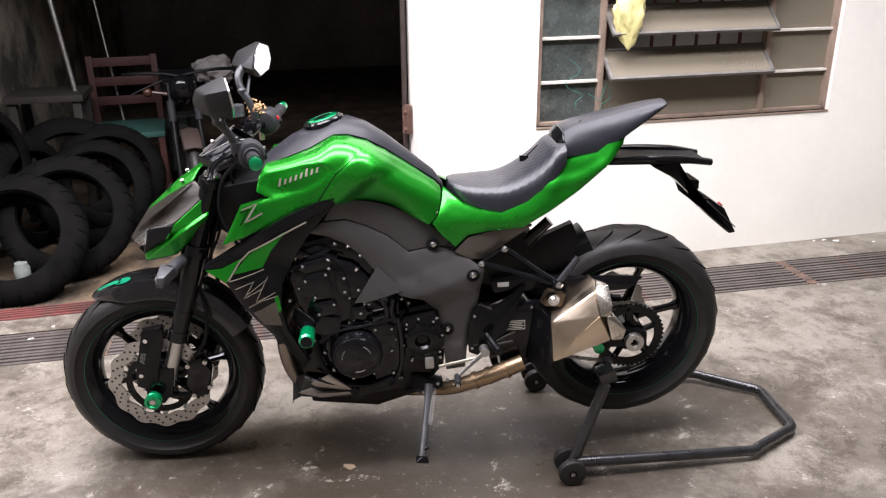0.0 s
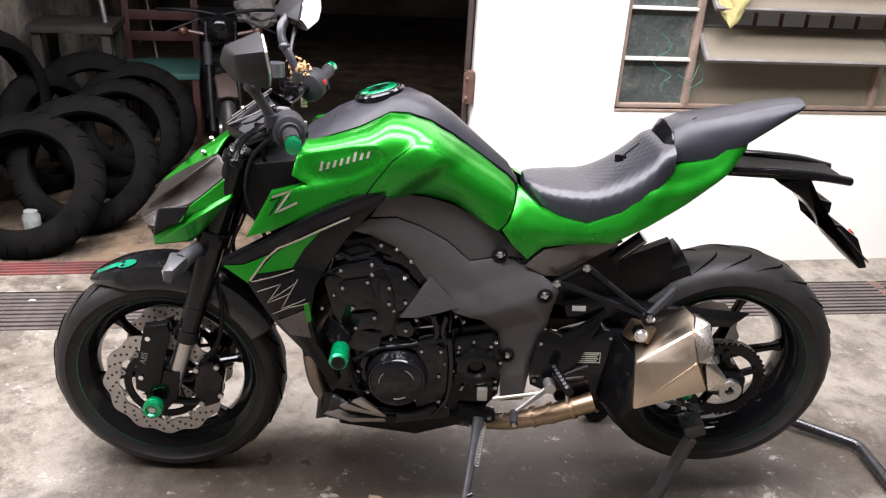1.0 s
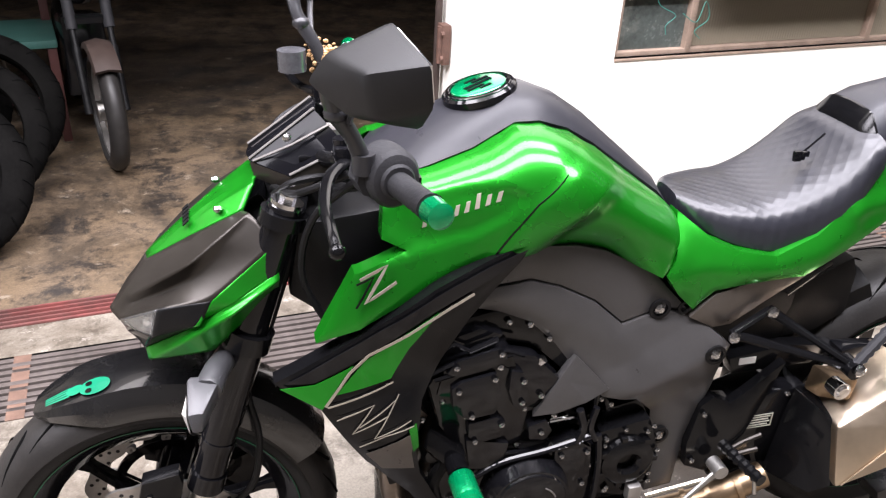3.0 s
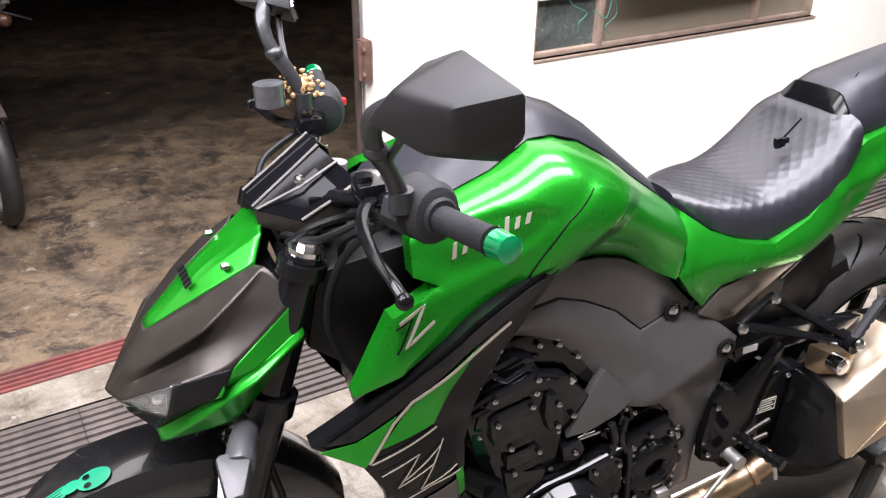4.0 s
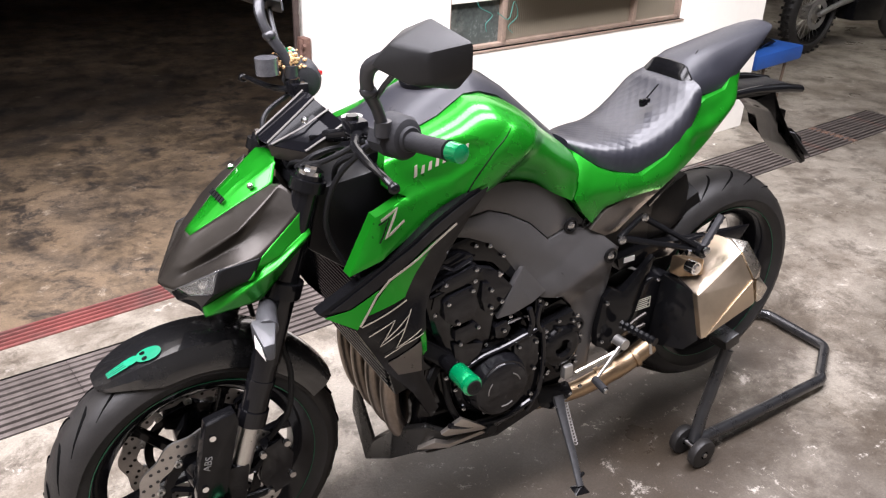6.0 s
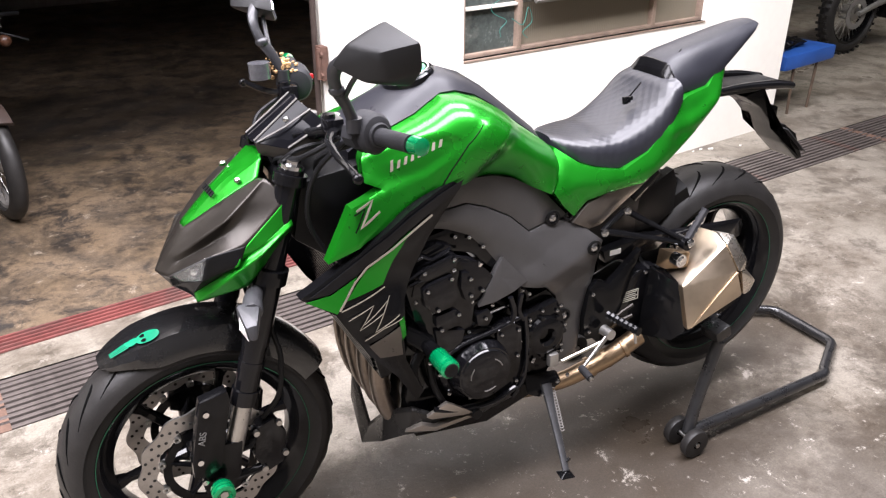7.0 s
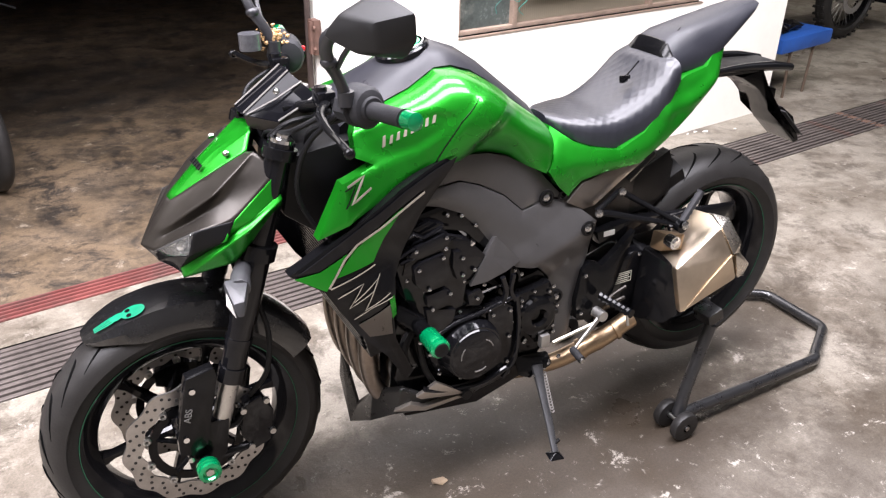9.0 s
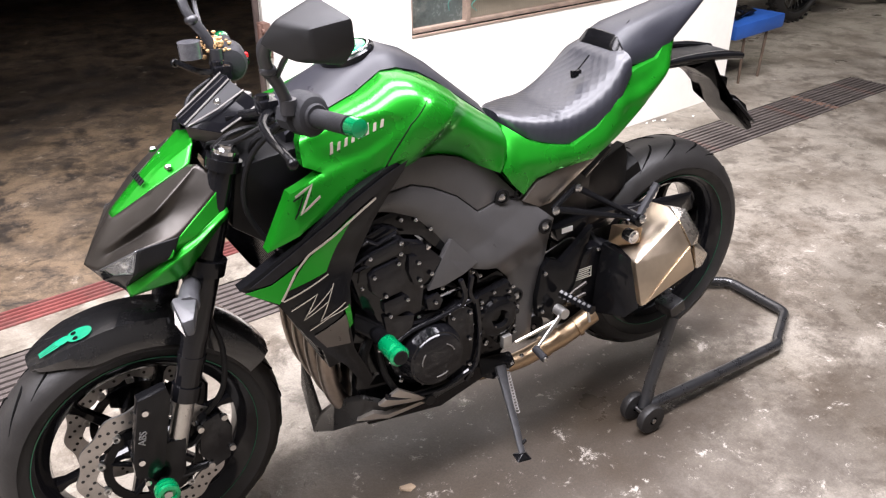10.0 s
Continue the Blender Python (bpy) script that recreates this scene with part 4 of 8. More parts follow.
for sg in (-1, 1):
    M = {k: (x, y * -sg, z) for k, (x, y, z) in N.items()}
    skin(M, ["cr it fu ft", "it il cU fu"], "inner_fin", GREEN, "candy green panel behind the fin", ("it fu",), False)
    skin(M, ["cT cU cO cB", "cU fu fo cO", "fu ft fl fo", "cB cO bm", "cO fo bm", "fo fl br bm"], "side_fin", GREEN, "candy green nose fin", ("cO fo", "fo fl", "cU fu", "fu ft", "cT cU", "cB cO"), False)
    skin(M, ["lr it il", "lr il lb", "lb il cU", "lb cU cT"], "cheek_panel", BLACK_MATT, "matt black panel beside the headlight", (), False)
    skin(M, ["tl lr lb ll"], "headlight", LENS, "clear wedge headlight lens", (), False)
    skin(M, ["ll lb cT kb", "kb cT cB kd"], "headlight_surround", BLACK_GLOSS, "gloss black headlight surround", ("ll lb",), False)
    bowl = {k: (M[k][0] + 0.020, M[k][1] * 0.96, M[k][2] - 0.002) for k in ("tl", "lr", "lb", "ll")}
    bowl["m"] = tuple(sum(M[k][i] for k in ("tl", "lr", "lb", "ll")) / 4 + (0.045, -0.004 * sg, 0.004)[i] for i in range(3))
    skin(bowl, ["tl lr m", "lr lb m", "lb ll m", "ll tl m"], "lamp_bowl", END_BRIGHT, "bright reflector bowl behind the lens", (), False)
    bm = bmesh.new()
    ball(bm, STEER @ (Vector(M["tl"]) * 0.35 + Vector(M["lb"]) * 0.65 + Vector((0.022, -0.02 * sg, 0.006))), 0.017)
    part("projector", bm, CHROME, bike, "bright projector bowl behind the lens")
skin(N, ["tn tl ll kb", "tnc tn kb kc", "kc kb kd ke"], "chin_panel", BLACK_GLOSS, "gloss black chin below the nose")
bm = bmesh.new()
hull(bm, [STEER @ Vector((x * 0.70 + 0.070, y * 0.74 * s, (z - 0.82) * 0.70 + 0.812)) for (x, y, z) in N.values() for s in (-1, 1)])
part("headlight_housing", bm, BLACK_MATT, bike)
# small dark mark on the nose
bm = bmesh.new()
for k in range(5):
    box(bm, (0, -0.028 + k * 0.014, 0), (0.012, 0.010, 0.002), STEER @ pose(0.100, 0, 0.9125, 0, -41, 0))
part("nose_mark", bm, BLACK_MATT, bike, "small dark bar marking on the nose")

# meter visor and meter
V = {"a": (0.200, -0.035, 1.000), "b": (0.300, -0.030, 1.072), "c": (0.340, -0.078, 1.030), "d": (0.255, -0.085, 0.990), "ac": (0.196, 0, 1.000), "bc": (0.304, 0, 1.075), "e": (0.205, -0.04, 0.975), "f": (0.26, -0.088, 0.965), "g": (0.345, -0.082, 1.005)}
bm = bmesh.new()
facets(bm, V, ["a ac bc b", "a b c d"], 0.004, (0.3, 0, 0.95))
both(bm)
soften(bm, 0.003)
part("flyscreen", bm, GLASS, bike, "smoked black flyscreen over the meter")
bm = bmesh.new()
facets(bm, V, ["a d f e", "d c g f"], 0.004, (0.3, 0, 0.95))
both(bm)
soften(bm, 0.002)
part("flyscreen_trim", bm, GREY_METAL, bike, "graphite band under the flyscreen")
# thin grey tubes laid along and across the flyscreen
for s_ in (-1, 1):
    for pts in ([(0.201, 0.033, 1.003), (0.262, 0.030, 1.047), (0.299, 0.029, 1.0745)], [(0.206, 0.042, 1.002), (0.262, 0.060, 1.030), (0.318, 0.052, 1.055)], [(0.255, 0.086, 0.993), (0.300, 0.083, 1.013), (0.340, 0.079, 1.033)]):
        bm = bmesh.new()
        tube(bm, [(x, s_ * y, z) for x, y, z in pts], 0.0022, 6)
        part("screen_rib", bm, IRON, bike, "thin grey strip on the flyscreen")

bm = bmesh.new()
hull(bm, [(x, y * s, z) for x, y, z in ((0.215, -0.05, 0.985), (0.225, -0.06, 0.95), (0.325, -0.065, 1.02), (0.33, -0.065, 0.985), (0.30, -0.02, 1.055)) for s in (-1, 1)])
soften(bm, 0.004)
part("meter", bm, BLACK_SATIN, bike, "black instrument pod behind the flyscreen")
bm = bmesh.new()
hull(bm, [(0.24, -0.10, 0.80), (0.24, 0.10, 0.80), (0.26, -0.125, 0.93), (0.26, 0.125, 0.93), (0.40, -0.13, 0.95), (0.40, 0.13, 0.95), (0.40, -0.13, 0.78), (0.40, 0.13, 0.78), (0.36, 0.10, 0.70), (0.36, -0.10, 0.70)])
soften(bm, 0.01)
part("steering_head_cover", bm, BLACK_MATT, bike, "matt black cover round the steering head")

# ---- fork ----
def fx(z):
    return 0.036 + 0.33 * (z - 0.33)


FY = 0.128
for sg in (-1, 1):
    y = sg * FY
    bm = bmesh.new()
    cyl(bm, (fx(0.47), y, 0.47), (fx(0.965), y, 0.965), 0.0265, seg=28)
    cyl(bm, (fx(0.468), y, 0.468), (fx(0.50), y, 0.50), 0.030, seg=28)
    cyl(bm, (fx(0.55), y, 0.55), (fx(0.565), y, 0.565), 0.0285, seg=28)
    cyl(bm, (fx(0.60), y, 0.60), (fx(0.75), y, 0.75), 0.0285, seg=28)
    leg = part("fork_leg", bm, BLACK_GLOSS, bike, "black upside-down fork leg")
    bm = bmesh.new()
    cyl(bm, (fx(0.34), y, 0.34), (fx(0.475), y, 0.475), 0.021, seg=28)
    part("fork_slider", bm, STEEL, leg, "bright steel fork slider")
    bm = bmesh.new()
    hull(bm, [(x, y + d, z) for x, z in ((-0.03, 0.275), (-0.03, 0.32), (0.02, 0.39), (0.065, 0.385), (0.05, 0.30), (0.02, 0.265)) for d in (-0.022, 0.022)])
    soften(bm, 0.006)
    part("axle_clamp", bm, BLACK_SATIN, leg)
    bm = bmesh.new()
    cyl(bm, (fx(0.955), y, 0.955), (fx(0.972), y, 0.972), 0.024, seg=24)
    cyl(bm, (fx(0.972), y, 0.972), (fx(0.98), y, 0.98), 0.012, seg=6)
    part("fork_cap", bm, CHROME, leg, "bright fork cap")
    bm = bmesh.new()
    cyl(bm, (0, sg * (FY + 0.015), FA.z), (0, sg * (FY + 0.046), FA.z), 0.012, seg=16)
    part("axle_stub", bm, BLACK_SATIN, leg)
    bm = bmesh.new()
    spin(bm, [(0.0, 0.03), (0.022, 0.03), (0.0245, 0.034), (0.0245, 0.045), (0.022, 0.048), (0.022, 0.052), (0.0245, 0.055), (0.0235, 0.062), (0.016, 0.064), (0.013, 0.058), (0.0, 0.058)], seg=28, loop=False, m=Matrix.Translation((0, sg * (FY + 0.014), FA.z)) @ Matrix.Diagonal((1, sg, 1, 1)))
    part("axle_slider", bm, GREEN_ANO, leg, "green anodised axle slider")
    bm = bmesh.new()
    cyl(bm, (0, sg * (FY + 0.070), FA.z), (0, sg * (FY + 0.0745), FA.z), 0.009, seg=6)
    part("bolt", bm, STEEL, leg)
    # caliper behind the leg
    bm = bmesh.new()
    hull(bm, [(x, sg * yy, z) for x, z in ((0.085, 0.31), (0.10, 0.385), (0.14, 0.40), (0.165, 0.35), (0.15, 0.275), (0.11, 0.26)) for yy in (0.072, 0.125)])
    soften(bm, 0.008)
    cal = part("brake_caliper", bm, BLACK_GLOSS, leg, "black radial brake caliper")
    bm = bmesh.new()
    tube(bm, [(fx(0.34), y, 0.35), (0.08, y - sg * 0.01, 0.345), (0.13, y - sg * 0.02, 0.39)], 0.010, 8)
    tube(bm, [(fx(0.30) , y, 0.285), (0.09, y - sg * 0.01, 0.275), (0.14, y - sg * 0.02, 0.285)], 0.010, 8)
    part("caliper_bracket", bm, BLACK_SATIN, leg)
    for bx, bz in ((0.098, 0.375), (0.15, 0.385), (0.155, 0.30), (0.105, 0.275)):
        bm = bmesh.new()
        cyl(bm, (bx, sg * 0.12, bz), (bx, sg * 0.131, bz), 0.007, seg=10)
        part("bolt", bm, STEEL, leg)
    # brake hose
    bm = bmesh.new()
    tube(bm, [(0.12, sg * 0.11, 0.40), (0.16, sg * 0.125, 0.46), (0.175, sg * 0.12, 0.55), (0.165, sg * 0.105, 0.64), (0.20, sg * 0.09, 0.72), (0.25, sg * 0.08, 0.86)], 0.006, 8, 5)
    part("brake_hose", bm, BLACK_MATT, leg)
    # guard plate in front of the leg
    bm = bmesh.new()
    prism(bm, [(-0.010, 0.515), (0.048, 0.525), (0.052, 0.50), (0.012, 0.345), (-0.012, 0.318), (-0.048, 0.335), (-0.046, 0.375)], sg * 0.128, sg * 0.160, 0.006)
    guard = part("fork_guard", bm, BLACK_SATIN, leg, "black fork guard plate with raised letters")
    for bx, bz in ((-0.002, 0.485), (-0.030, 0.372), (-0.028, 0.318)):
        bm = bmesh.new()
        cyl(bm, (bx, sg * 0.158, bz), (bx, sg * 0.165, bz), 0.0065, seg=10)
        part("bolt", bm, CHROME, leg)
    # triple-clamp halves
    for zl, zh, rr_, d0, d1, d2, d3 in ((0.735, 0.765, 0.037, -0.02, 0.04, -0.02, 0.03), (0.936, 0.956, 0.034, -0.015, 0.05, -0.02, 0.03)):
        bm = bmesh.new()
        cyl(bm, (fx(zl), y, zl), (fx(zh), y, zh), rr_, seg=24)
        hull(bm, [(fx(zz) + dx, sg * yy, zz) for zz in (zl + 0.001, zh - 0.001) for dx, yy in ((d0, 0.0), (d1, 0.0), (d2, FY), (d3, FY))])
        part("triple_clamp", bm, BLACK_SATIN, leg)
    for bz in (0.742, 0.757):
        bm = bmesh.new()
        cyl(bm, (fx(bz) - 0.028, y - sg * 0.005, bz), (fx(bz) - 0.042, y - sg * 0.005, bz), 0.006, seg=10)
        part("bolt", bm, CHROME, leg)
# letters on the guard
cu = bpy.data.curves.new("letters", "FONT")
cu.body, cu.size, cu.align_x, cu.align_y, cu.extrude = "ABS", 0.020, "CENTER", "CENTER", 0.0006
tmp = new("letters", cu)
me = bpy.data.meshes.new_from_object(tmp)
bpy.data.objects.remove(tmp)
me.materials.append(material("pale_letters", (0.2, 0.2, 0.195), 0.4, 0.4, 0.1, 30))
lt = new("letters", me)
lt.parent = bike
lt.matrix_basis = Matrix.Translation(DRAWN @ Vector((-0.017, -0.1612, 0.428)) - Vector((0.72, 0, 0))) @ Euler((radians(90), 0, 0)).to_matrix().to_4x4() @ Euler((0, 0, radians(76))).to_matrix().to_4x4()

# ---- front fender ----
bm = bmesh.new()
rings = []
for i in range(25):
    a = radians(122 - i * 92 / 24)
    t = i / 24
    r = 0.330 + 0.006 * math.sin(math.pi * t)
    w = 0.030 + 0.045 * min(1, t / 0.16) ** 0.6
    drop = 0.012 + 0.050 * min(1, t / 0.22)
    ring = []
    for y, d in ((-1.0, 1.0), (-0.98, 0.45), (-0.8, 0.10), (-0.4, 0.0), (0, -0.05), (0.4, 0.0), (0.8, 0.10), (0.98, 0.45), (1.0, 1.0), (0.93, 1.0), (0.88, 0.5), (0.7, 0.22), (0, 0.12), (-0.7, 0.22), (-0.88, 0.5), (-0.93, 1.0)):
        rr = r - d * drop
        ring.append((FD.x + rr * math.cos(a), y * w, FD.z + rr * math.sin(a)))
    rings.append(ring)
loft(bm, rings)
fender = part("front_fender", bm, material("satin_black_fender", (0.008, 0.008, 0.0085), 0.24, 0.2, 0.1, 20, coat=0.7), bike, "satin black front fender with a teal decal")
# the decal: a rounded blob and a tapering tail, laid on the fender
bm = bmesh.new()
def on_fender(a, y):
    w = 0.075
    d = 0.10 * max(0, (abs(y) / w - 0.4) / 0.4) * 0.055
    r = 0.3375 - d
    return Vector((FD.x + r * math.cos(radians(a)), y, FD.z + r * math.sin(radians(a))))
for a0, y0, ra, ry in ((102.5, -0.038, 4.2, 0.019), (108.0, -0.034, 2.4, 0.011)):
    c0 = bm.verts.new(on_fender(a0, y0))
    ring = [bm.verts.new(on_fender(a0 + ra * math.cos(q), y0 + ry * math.sin(q))) for q in (2 * math.pi * k / 24 for k in range(24))]
    for i in range(24):
        bm.faces.new((c0, ring[i], ring[(i + 1) % 24]))
for dy in (-0.009, -0.003, 0.003, 0.009):
    q = [bm.verts.new(on_fender(a, -0.034 + dy * s_ + o)) for a, s_, o in ((109.5, 1, -0.0022), (109.5, 1, 0.0022), (116.5, 0.7, 0.0012), (116.5, 0.7, -0.0012))]
    bm.faces.new(q)
part("decal", bm, GREEN_DECAL, fender, "teal blob-shaped decal with a tail", smooth=60)
bm = bmesh.new()
for y0 in (-0.047, -0.031):
    c0 = bm.verts.new(on_fender(104.0, y0) * 1.0 + Vector((0, 0, 0.0012)))
    ring = [bm.verts.new(on_fender(104.0 + 0.9 * math.cos(q), y0 + 0.005 * math.sin(q)) + Vector((-0.0006, 0, 0.001))) for q in (2 * math.pi * k / 12 for k in range(12))]
    for i in range(12):
        bm.faces.new((c0, ring[i], ring[(i + 1) % 12]))
part("decal_mark", bm, BLACK_SATIN, fender)

# ---- front indicators ----
for sg in (-1, 1):
    bm = bmesh.new()
    tube(bm, [(0.15, sg * 0.11, 0.725), (0.125, sg * 0.17, 0.722), (0.112, sg * 0.215, 0.718)], [0.017, 0.02, 0.022], 10)
    hull(bm, [(0.135, sg * 0.20, 0.735), (0.085, sg * 0.20, 0.738), (0.085, sg * 0.205, 0.700), (0.13, sg * 0.205, 0.700), (0.108, sg * 0.272, 0.722), (0.086, sg * 0.272, 0.720), (0.089, sg * 0.278, 0.690), (0.104, sg * 0.276, 0.690)])
    soften(bm, 0.006)
    ind = part("indicator", bm, material("grey_indicator_body", (0.042, 0.042, 0.045), 0.36, 0, 0.1, 20), bike, "grey indicator with a clear lens")
    bm = bmesh.new()
    hull(bm, [(0.084, sg * 0.228, 0.724), (0.084, sg * 0.270, 0.717), (0.087, sg * 0.277, 0.692), (0.086, sg * 0.235, 0.702), (0.077, sg * 0.252, 0.710)])
    part("lens", bm, WHITE_LENS, ind)

# ---- handlebar and controls ----
bm = bmesh.new()
tube(bm, [(0.402, -0.385, 1.055), (0.379, -0.262, 1.044), (0.345, -0.17, 1.036), (0.305, -0.07, 1.01), (0.30, 0, 1.008), (0.305, 0.07, 1.01), (0.345, 0.17, 1.036), (0.379, 0.262, 1.044), (0.402, 0.385, 1.055)], 0.0125, 12, 6)
for sg in (-1, 1):
    box(bm, (0.295, sg * 0.055, 0.99), (0.05, 0.035, 0.05), bevel=0.006)
handlebar = part("handlebar", bm, BLACK_SATIN, bike, "black tapered handlebar")
STEM = [Vector(p) for p in ((0.318, 0.203, 1.048), (0.302, 0.211, 1.085), (0.282, 0.222, 1.117), (0.274, 0.232, 1.140), (0.274, 0.249, 1.165), (0.292, 0.285, 1.188))]
STEM_BLACK = material("dark_mirror_stem", (0.028, 0.028, 0.031), 0.33, 0.2, 0.1, 20)
for sg in (-1, 1):
    bm = bmesh.new()
    pts = [Vector((0.381, sg * 0.272, 1.0445)).lerp(Vector((0.401, sg * 0.378, 1.0545)), k / 14) for k in range(15)]
    tube(bm, pts, [0.0185 if k in (0, 14) else (0.0165 if k % 2 else 0.0172) for k in range(15)], 16)
    part("grip", bm, GRIP, handlebar, "ribbed black rubber grip")
    bm = bmesh.new()
    a, b = Vector((0.401, sg * 0.379, 1.0545)), Vector((0.407, sg * 0.414, 1.0575))
    tube(bm, [a, a.lerp(b, 0.15), a.lerp(b, 0.5), a.lerp(b, 0.9), b], [0.012, 0.0175, 0.0165, 0.0165, 0.011], 18)
    part("bar_end", bm, GREEN_ANO, handlebar, "green anodised bar end")
    bm = bmesh.new()
    pa, pb = Vector((0.366, sg * 0.196, 1.042)), Vector((0.381, sg * 0.272, 1.047))
    tube(bm, [pa.lerp(pb, t) for t in (0, 0.06, 0.2, 0.45, 0.55, 0.8, 0.93, 1.0)], [0.018, 0.030, 0.036, 0.037, 0.035, 0.036, 0.031, 0.021], 24, 0, 1.12)
    hull(bm, [pa.lerp(pb, t) + Vector((dx, 0, dz)) for t in (0.25, 0.75) for dx, dz in ((-0.040, 0.018), (-0.046, -0.004), (-0.038, -0.022), (-0.01, 0.03), (-0.01, -0.03))])
    pod = part("switch_pod", bm, GRIP, handlebar, "rounded black switch pod")
    bm = bmesh.new()
    box(bm, pa.lerp(pb, 0.30) + Vector((0.034, 0, 0.012)), (0.012, 0.016, 0.010), None, 0.003)
    part("switch_button", bm, RED if sg > 0 else IRON, pod)
    bm = bmesh.new()
    box(bm, pa.lerp(pb, 0.62) + Vector((0.036, 0, -0.008)), (0.010, 0.018, 0.012), None, 0.003)
    part("switch_button", bm, BLACK_GLOSS, pod)
    bm = bmesh.new()
    cyl(bm, pb, pb.lerp(pa, -0.06), 0.024, 0.021, seg=20)
    part("grip_flange", bm, GRIP, pod)
    bm = bmesh.new()
    box(bm, (0.33, sg * 0.15, 1.045), (0.035, 0.045, 0.03), bevel=0.006)
    cyl(bm, (0.325, sg * 0.15, 1.058), (0.325, sg * 0.15, 1.068), 0.012, seg=14)
    part("lever_perch", bm, BLACK_GLOSS, handlebar)
    bm = bmesh.new()
    tube(bm, [(0.335, sg * 0.155, 1.04), (0.300, sg * 0.215, 1.036), (0.285, sg * 0.30, 1.034), (0.286, sg * 0.36, 1.028), (0.288, sg * 0.392, 1.020)], [0.010, 0.009, 0.008, 0.007, 0.007], 10, 5, 0.8)
    ball(bm, (0.288, sg * 0.399, 1.018), 0.0105)
    part("lever", bm, BLACK_SATIN, handlebar, "black ball-ended hand lever")
    # mirror
    bm = bmesh.new()
    glass = [(0.316, 0.236, 1.176), (0.320, 0.268, 1.222), (0.326, 0.338, 1.251), (0.348, 0.420, 1.230), (0.354, 0.414, 1.186), (0.348, 0.385, 1.153), (0.332, 0.268, 1.146)]
    front = [(0.240, 0.308, 1.182), (0.258, 0.338, 1.220), (0.288, 0.398, 1.216), (0.276, 0.362, 1.162), (0.298, 0.392, 1.168), (0.282, 0.256, 1.184)]
    hull(bm, [(x, sg * y, z) for x, y, z in glass + front])
    soften(bm, 0.007)
    m_ = part("mirror", bm, material("mirror_shell_black", (0.013, 0.013, 0.0135), 0.48, 0, 0.15, 20, bump=0.05, bump_scale=500, spec=0.22), bike, "angular black mirror on a slim stem", true=True)
    m_["true"] = True
    c = sum((Vector(g) for g in glass), Vector()) / len(glass)
    n_ = (Vector(glass[2]) - c).cross(Vector(glass[4]) - c).normalized()
    n_ = n_ if n_.x > 0 else -n_
    bm = bmesh.new()
    top = [bm.verts.new(((c + (Vector(g) - c) * 0.86 + n_ * 0.004).x, sg * (c + (Vector(g) - c) * 0.86 + n_ * 0.004).y, (c + (Vector(g) - c) * 0.86 + n_ * 0.004).z)) for g in glass]
    bm.faces.new(top)
    r = bmesh.ops.extrude_face_region(bm, geom=bm.faces[:])
    for v in r["geom"]:
        if isinstance(v, bmesh.types.BMVert):
            v.co -= Vector((n_.x, sg * n_.y, n_.z)) * 0.005
    part("mirror_glass", bm, MIRROR, m_)
    bm = bmesh.new()
    tube(bm, STEM[:3], [0.011, 0.0105, 0.012], 12, 4, 0.8)
    tube(bm, STEM[2:], [0.012, 0.0115, 0.013, 0.013], 12, 4, 0.8)
    ball(bm, STEM[2], 0.0150, (1, 1, 0.8))
    tube(bm, [Vector((0.297, 0.216, 1.100)), Vector((0.299, 0.245, 1.130)), Vector((0.304, 0.275, 1.160))], 0.005, 8)
    cyl(bm, STEM[0] - Vector((0, 0, 0.016)), STEM[0] + Vector((0, 0, 0.010)), 0.015, seg=12)
    if sg < 0:
        bm.transform(Matrix.Diagonal((1, -1, 1, 1)))
    part("mirror_stem", bm, STEM_BLACK, m_, "jointed slim mirror stem")
# brake fluid cup and clutch cap
bm = bmesh.new()
cyl(bm, (0.285, 0.20, 1.07), (0.285, 0.20, 1.105), 0.024, seg=20)
part("fluid_cup", bm, material("clouded_cup_plastic", (0.06, 0.06, 0.065), 0.2, 0, 0.4, 60, coat=0.5), handlebar, "clouded plastic brake fluid cup")
bm = bmesh.new()
cyl(bm, (0.335, -0.125, 1.045), (0.335, -0.125, 1.058), 0.020, seg=18)
part("clamp_cap", bm, CHROME, handlebar)
bm = bmesh.new()
cyl(bm, (0.325, 0.0, 1.0), (0.328, 0.0, 1.035), 0.018, seg=18)
part("ignition_barrel", bm, ALU, bike)
# cables
for pts in ([(0.33, -0.19, 1.03), (0.26, -0.15, 0.99), (0.23, -0.06, 0.96), (0.27, -0.03, 0.85)], [(0.33, 0.19, 1.03), (0.25, 0.14, 1.0), (0.23, 0.05, 0.96), (0.27, 0.02, 0.85)],
            [(0.345, -0.20, 1.03), (0.28, -0.17, 0.96), (0.26, -0.155, 0.86), (0.30, -0.16, 0.76)], [(0.36, -0.21, 1.02), (0.30, -0.14, 0.98), (0.30, -0.10, 0.92)], [(0.23, -0.10, 0.97), (0.26, -0.13, 1.0), (0.31, -0.12, 1.0), (0.36, -0.08, 0.97)]):
    bm = bmesh.new()
    tube(bm, pts, 0.0055, 8, 6)
    part("cable", bm, BLACK_MATT, bike)

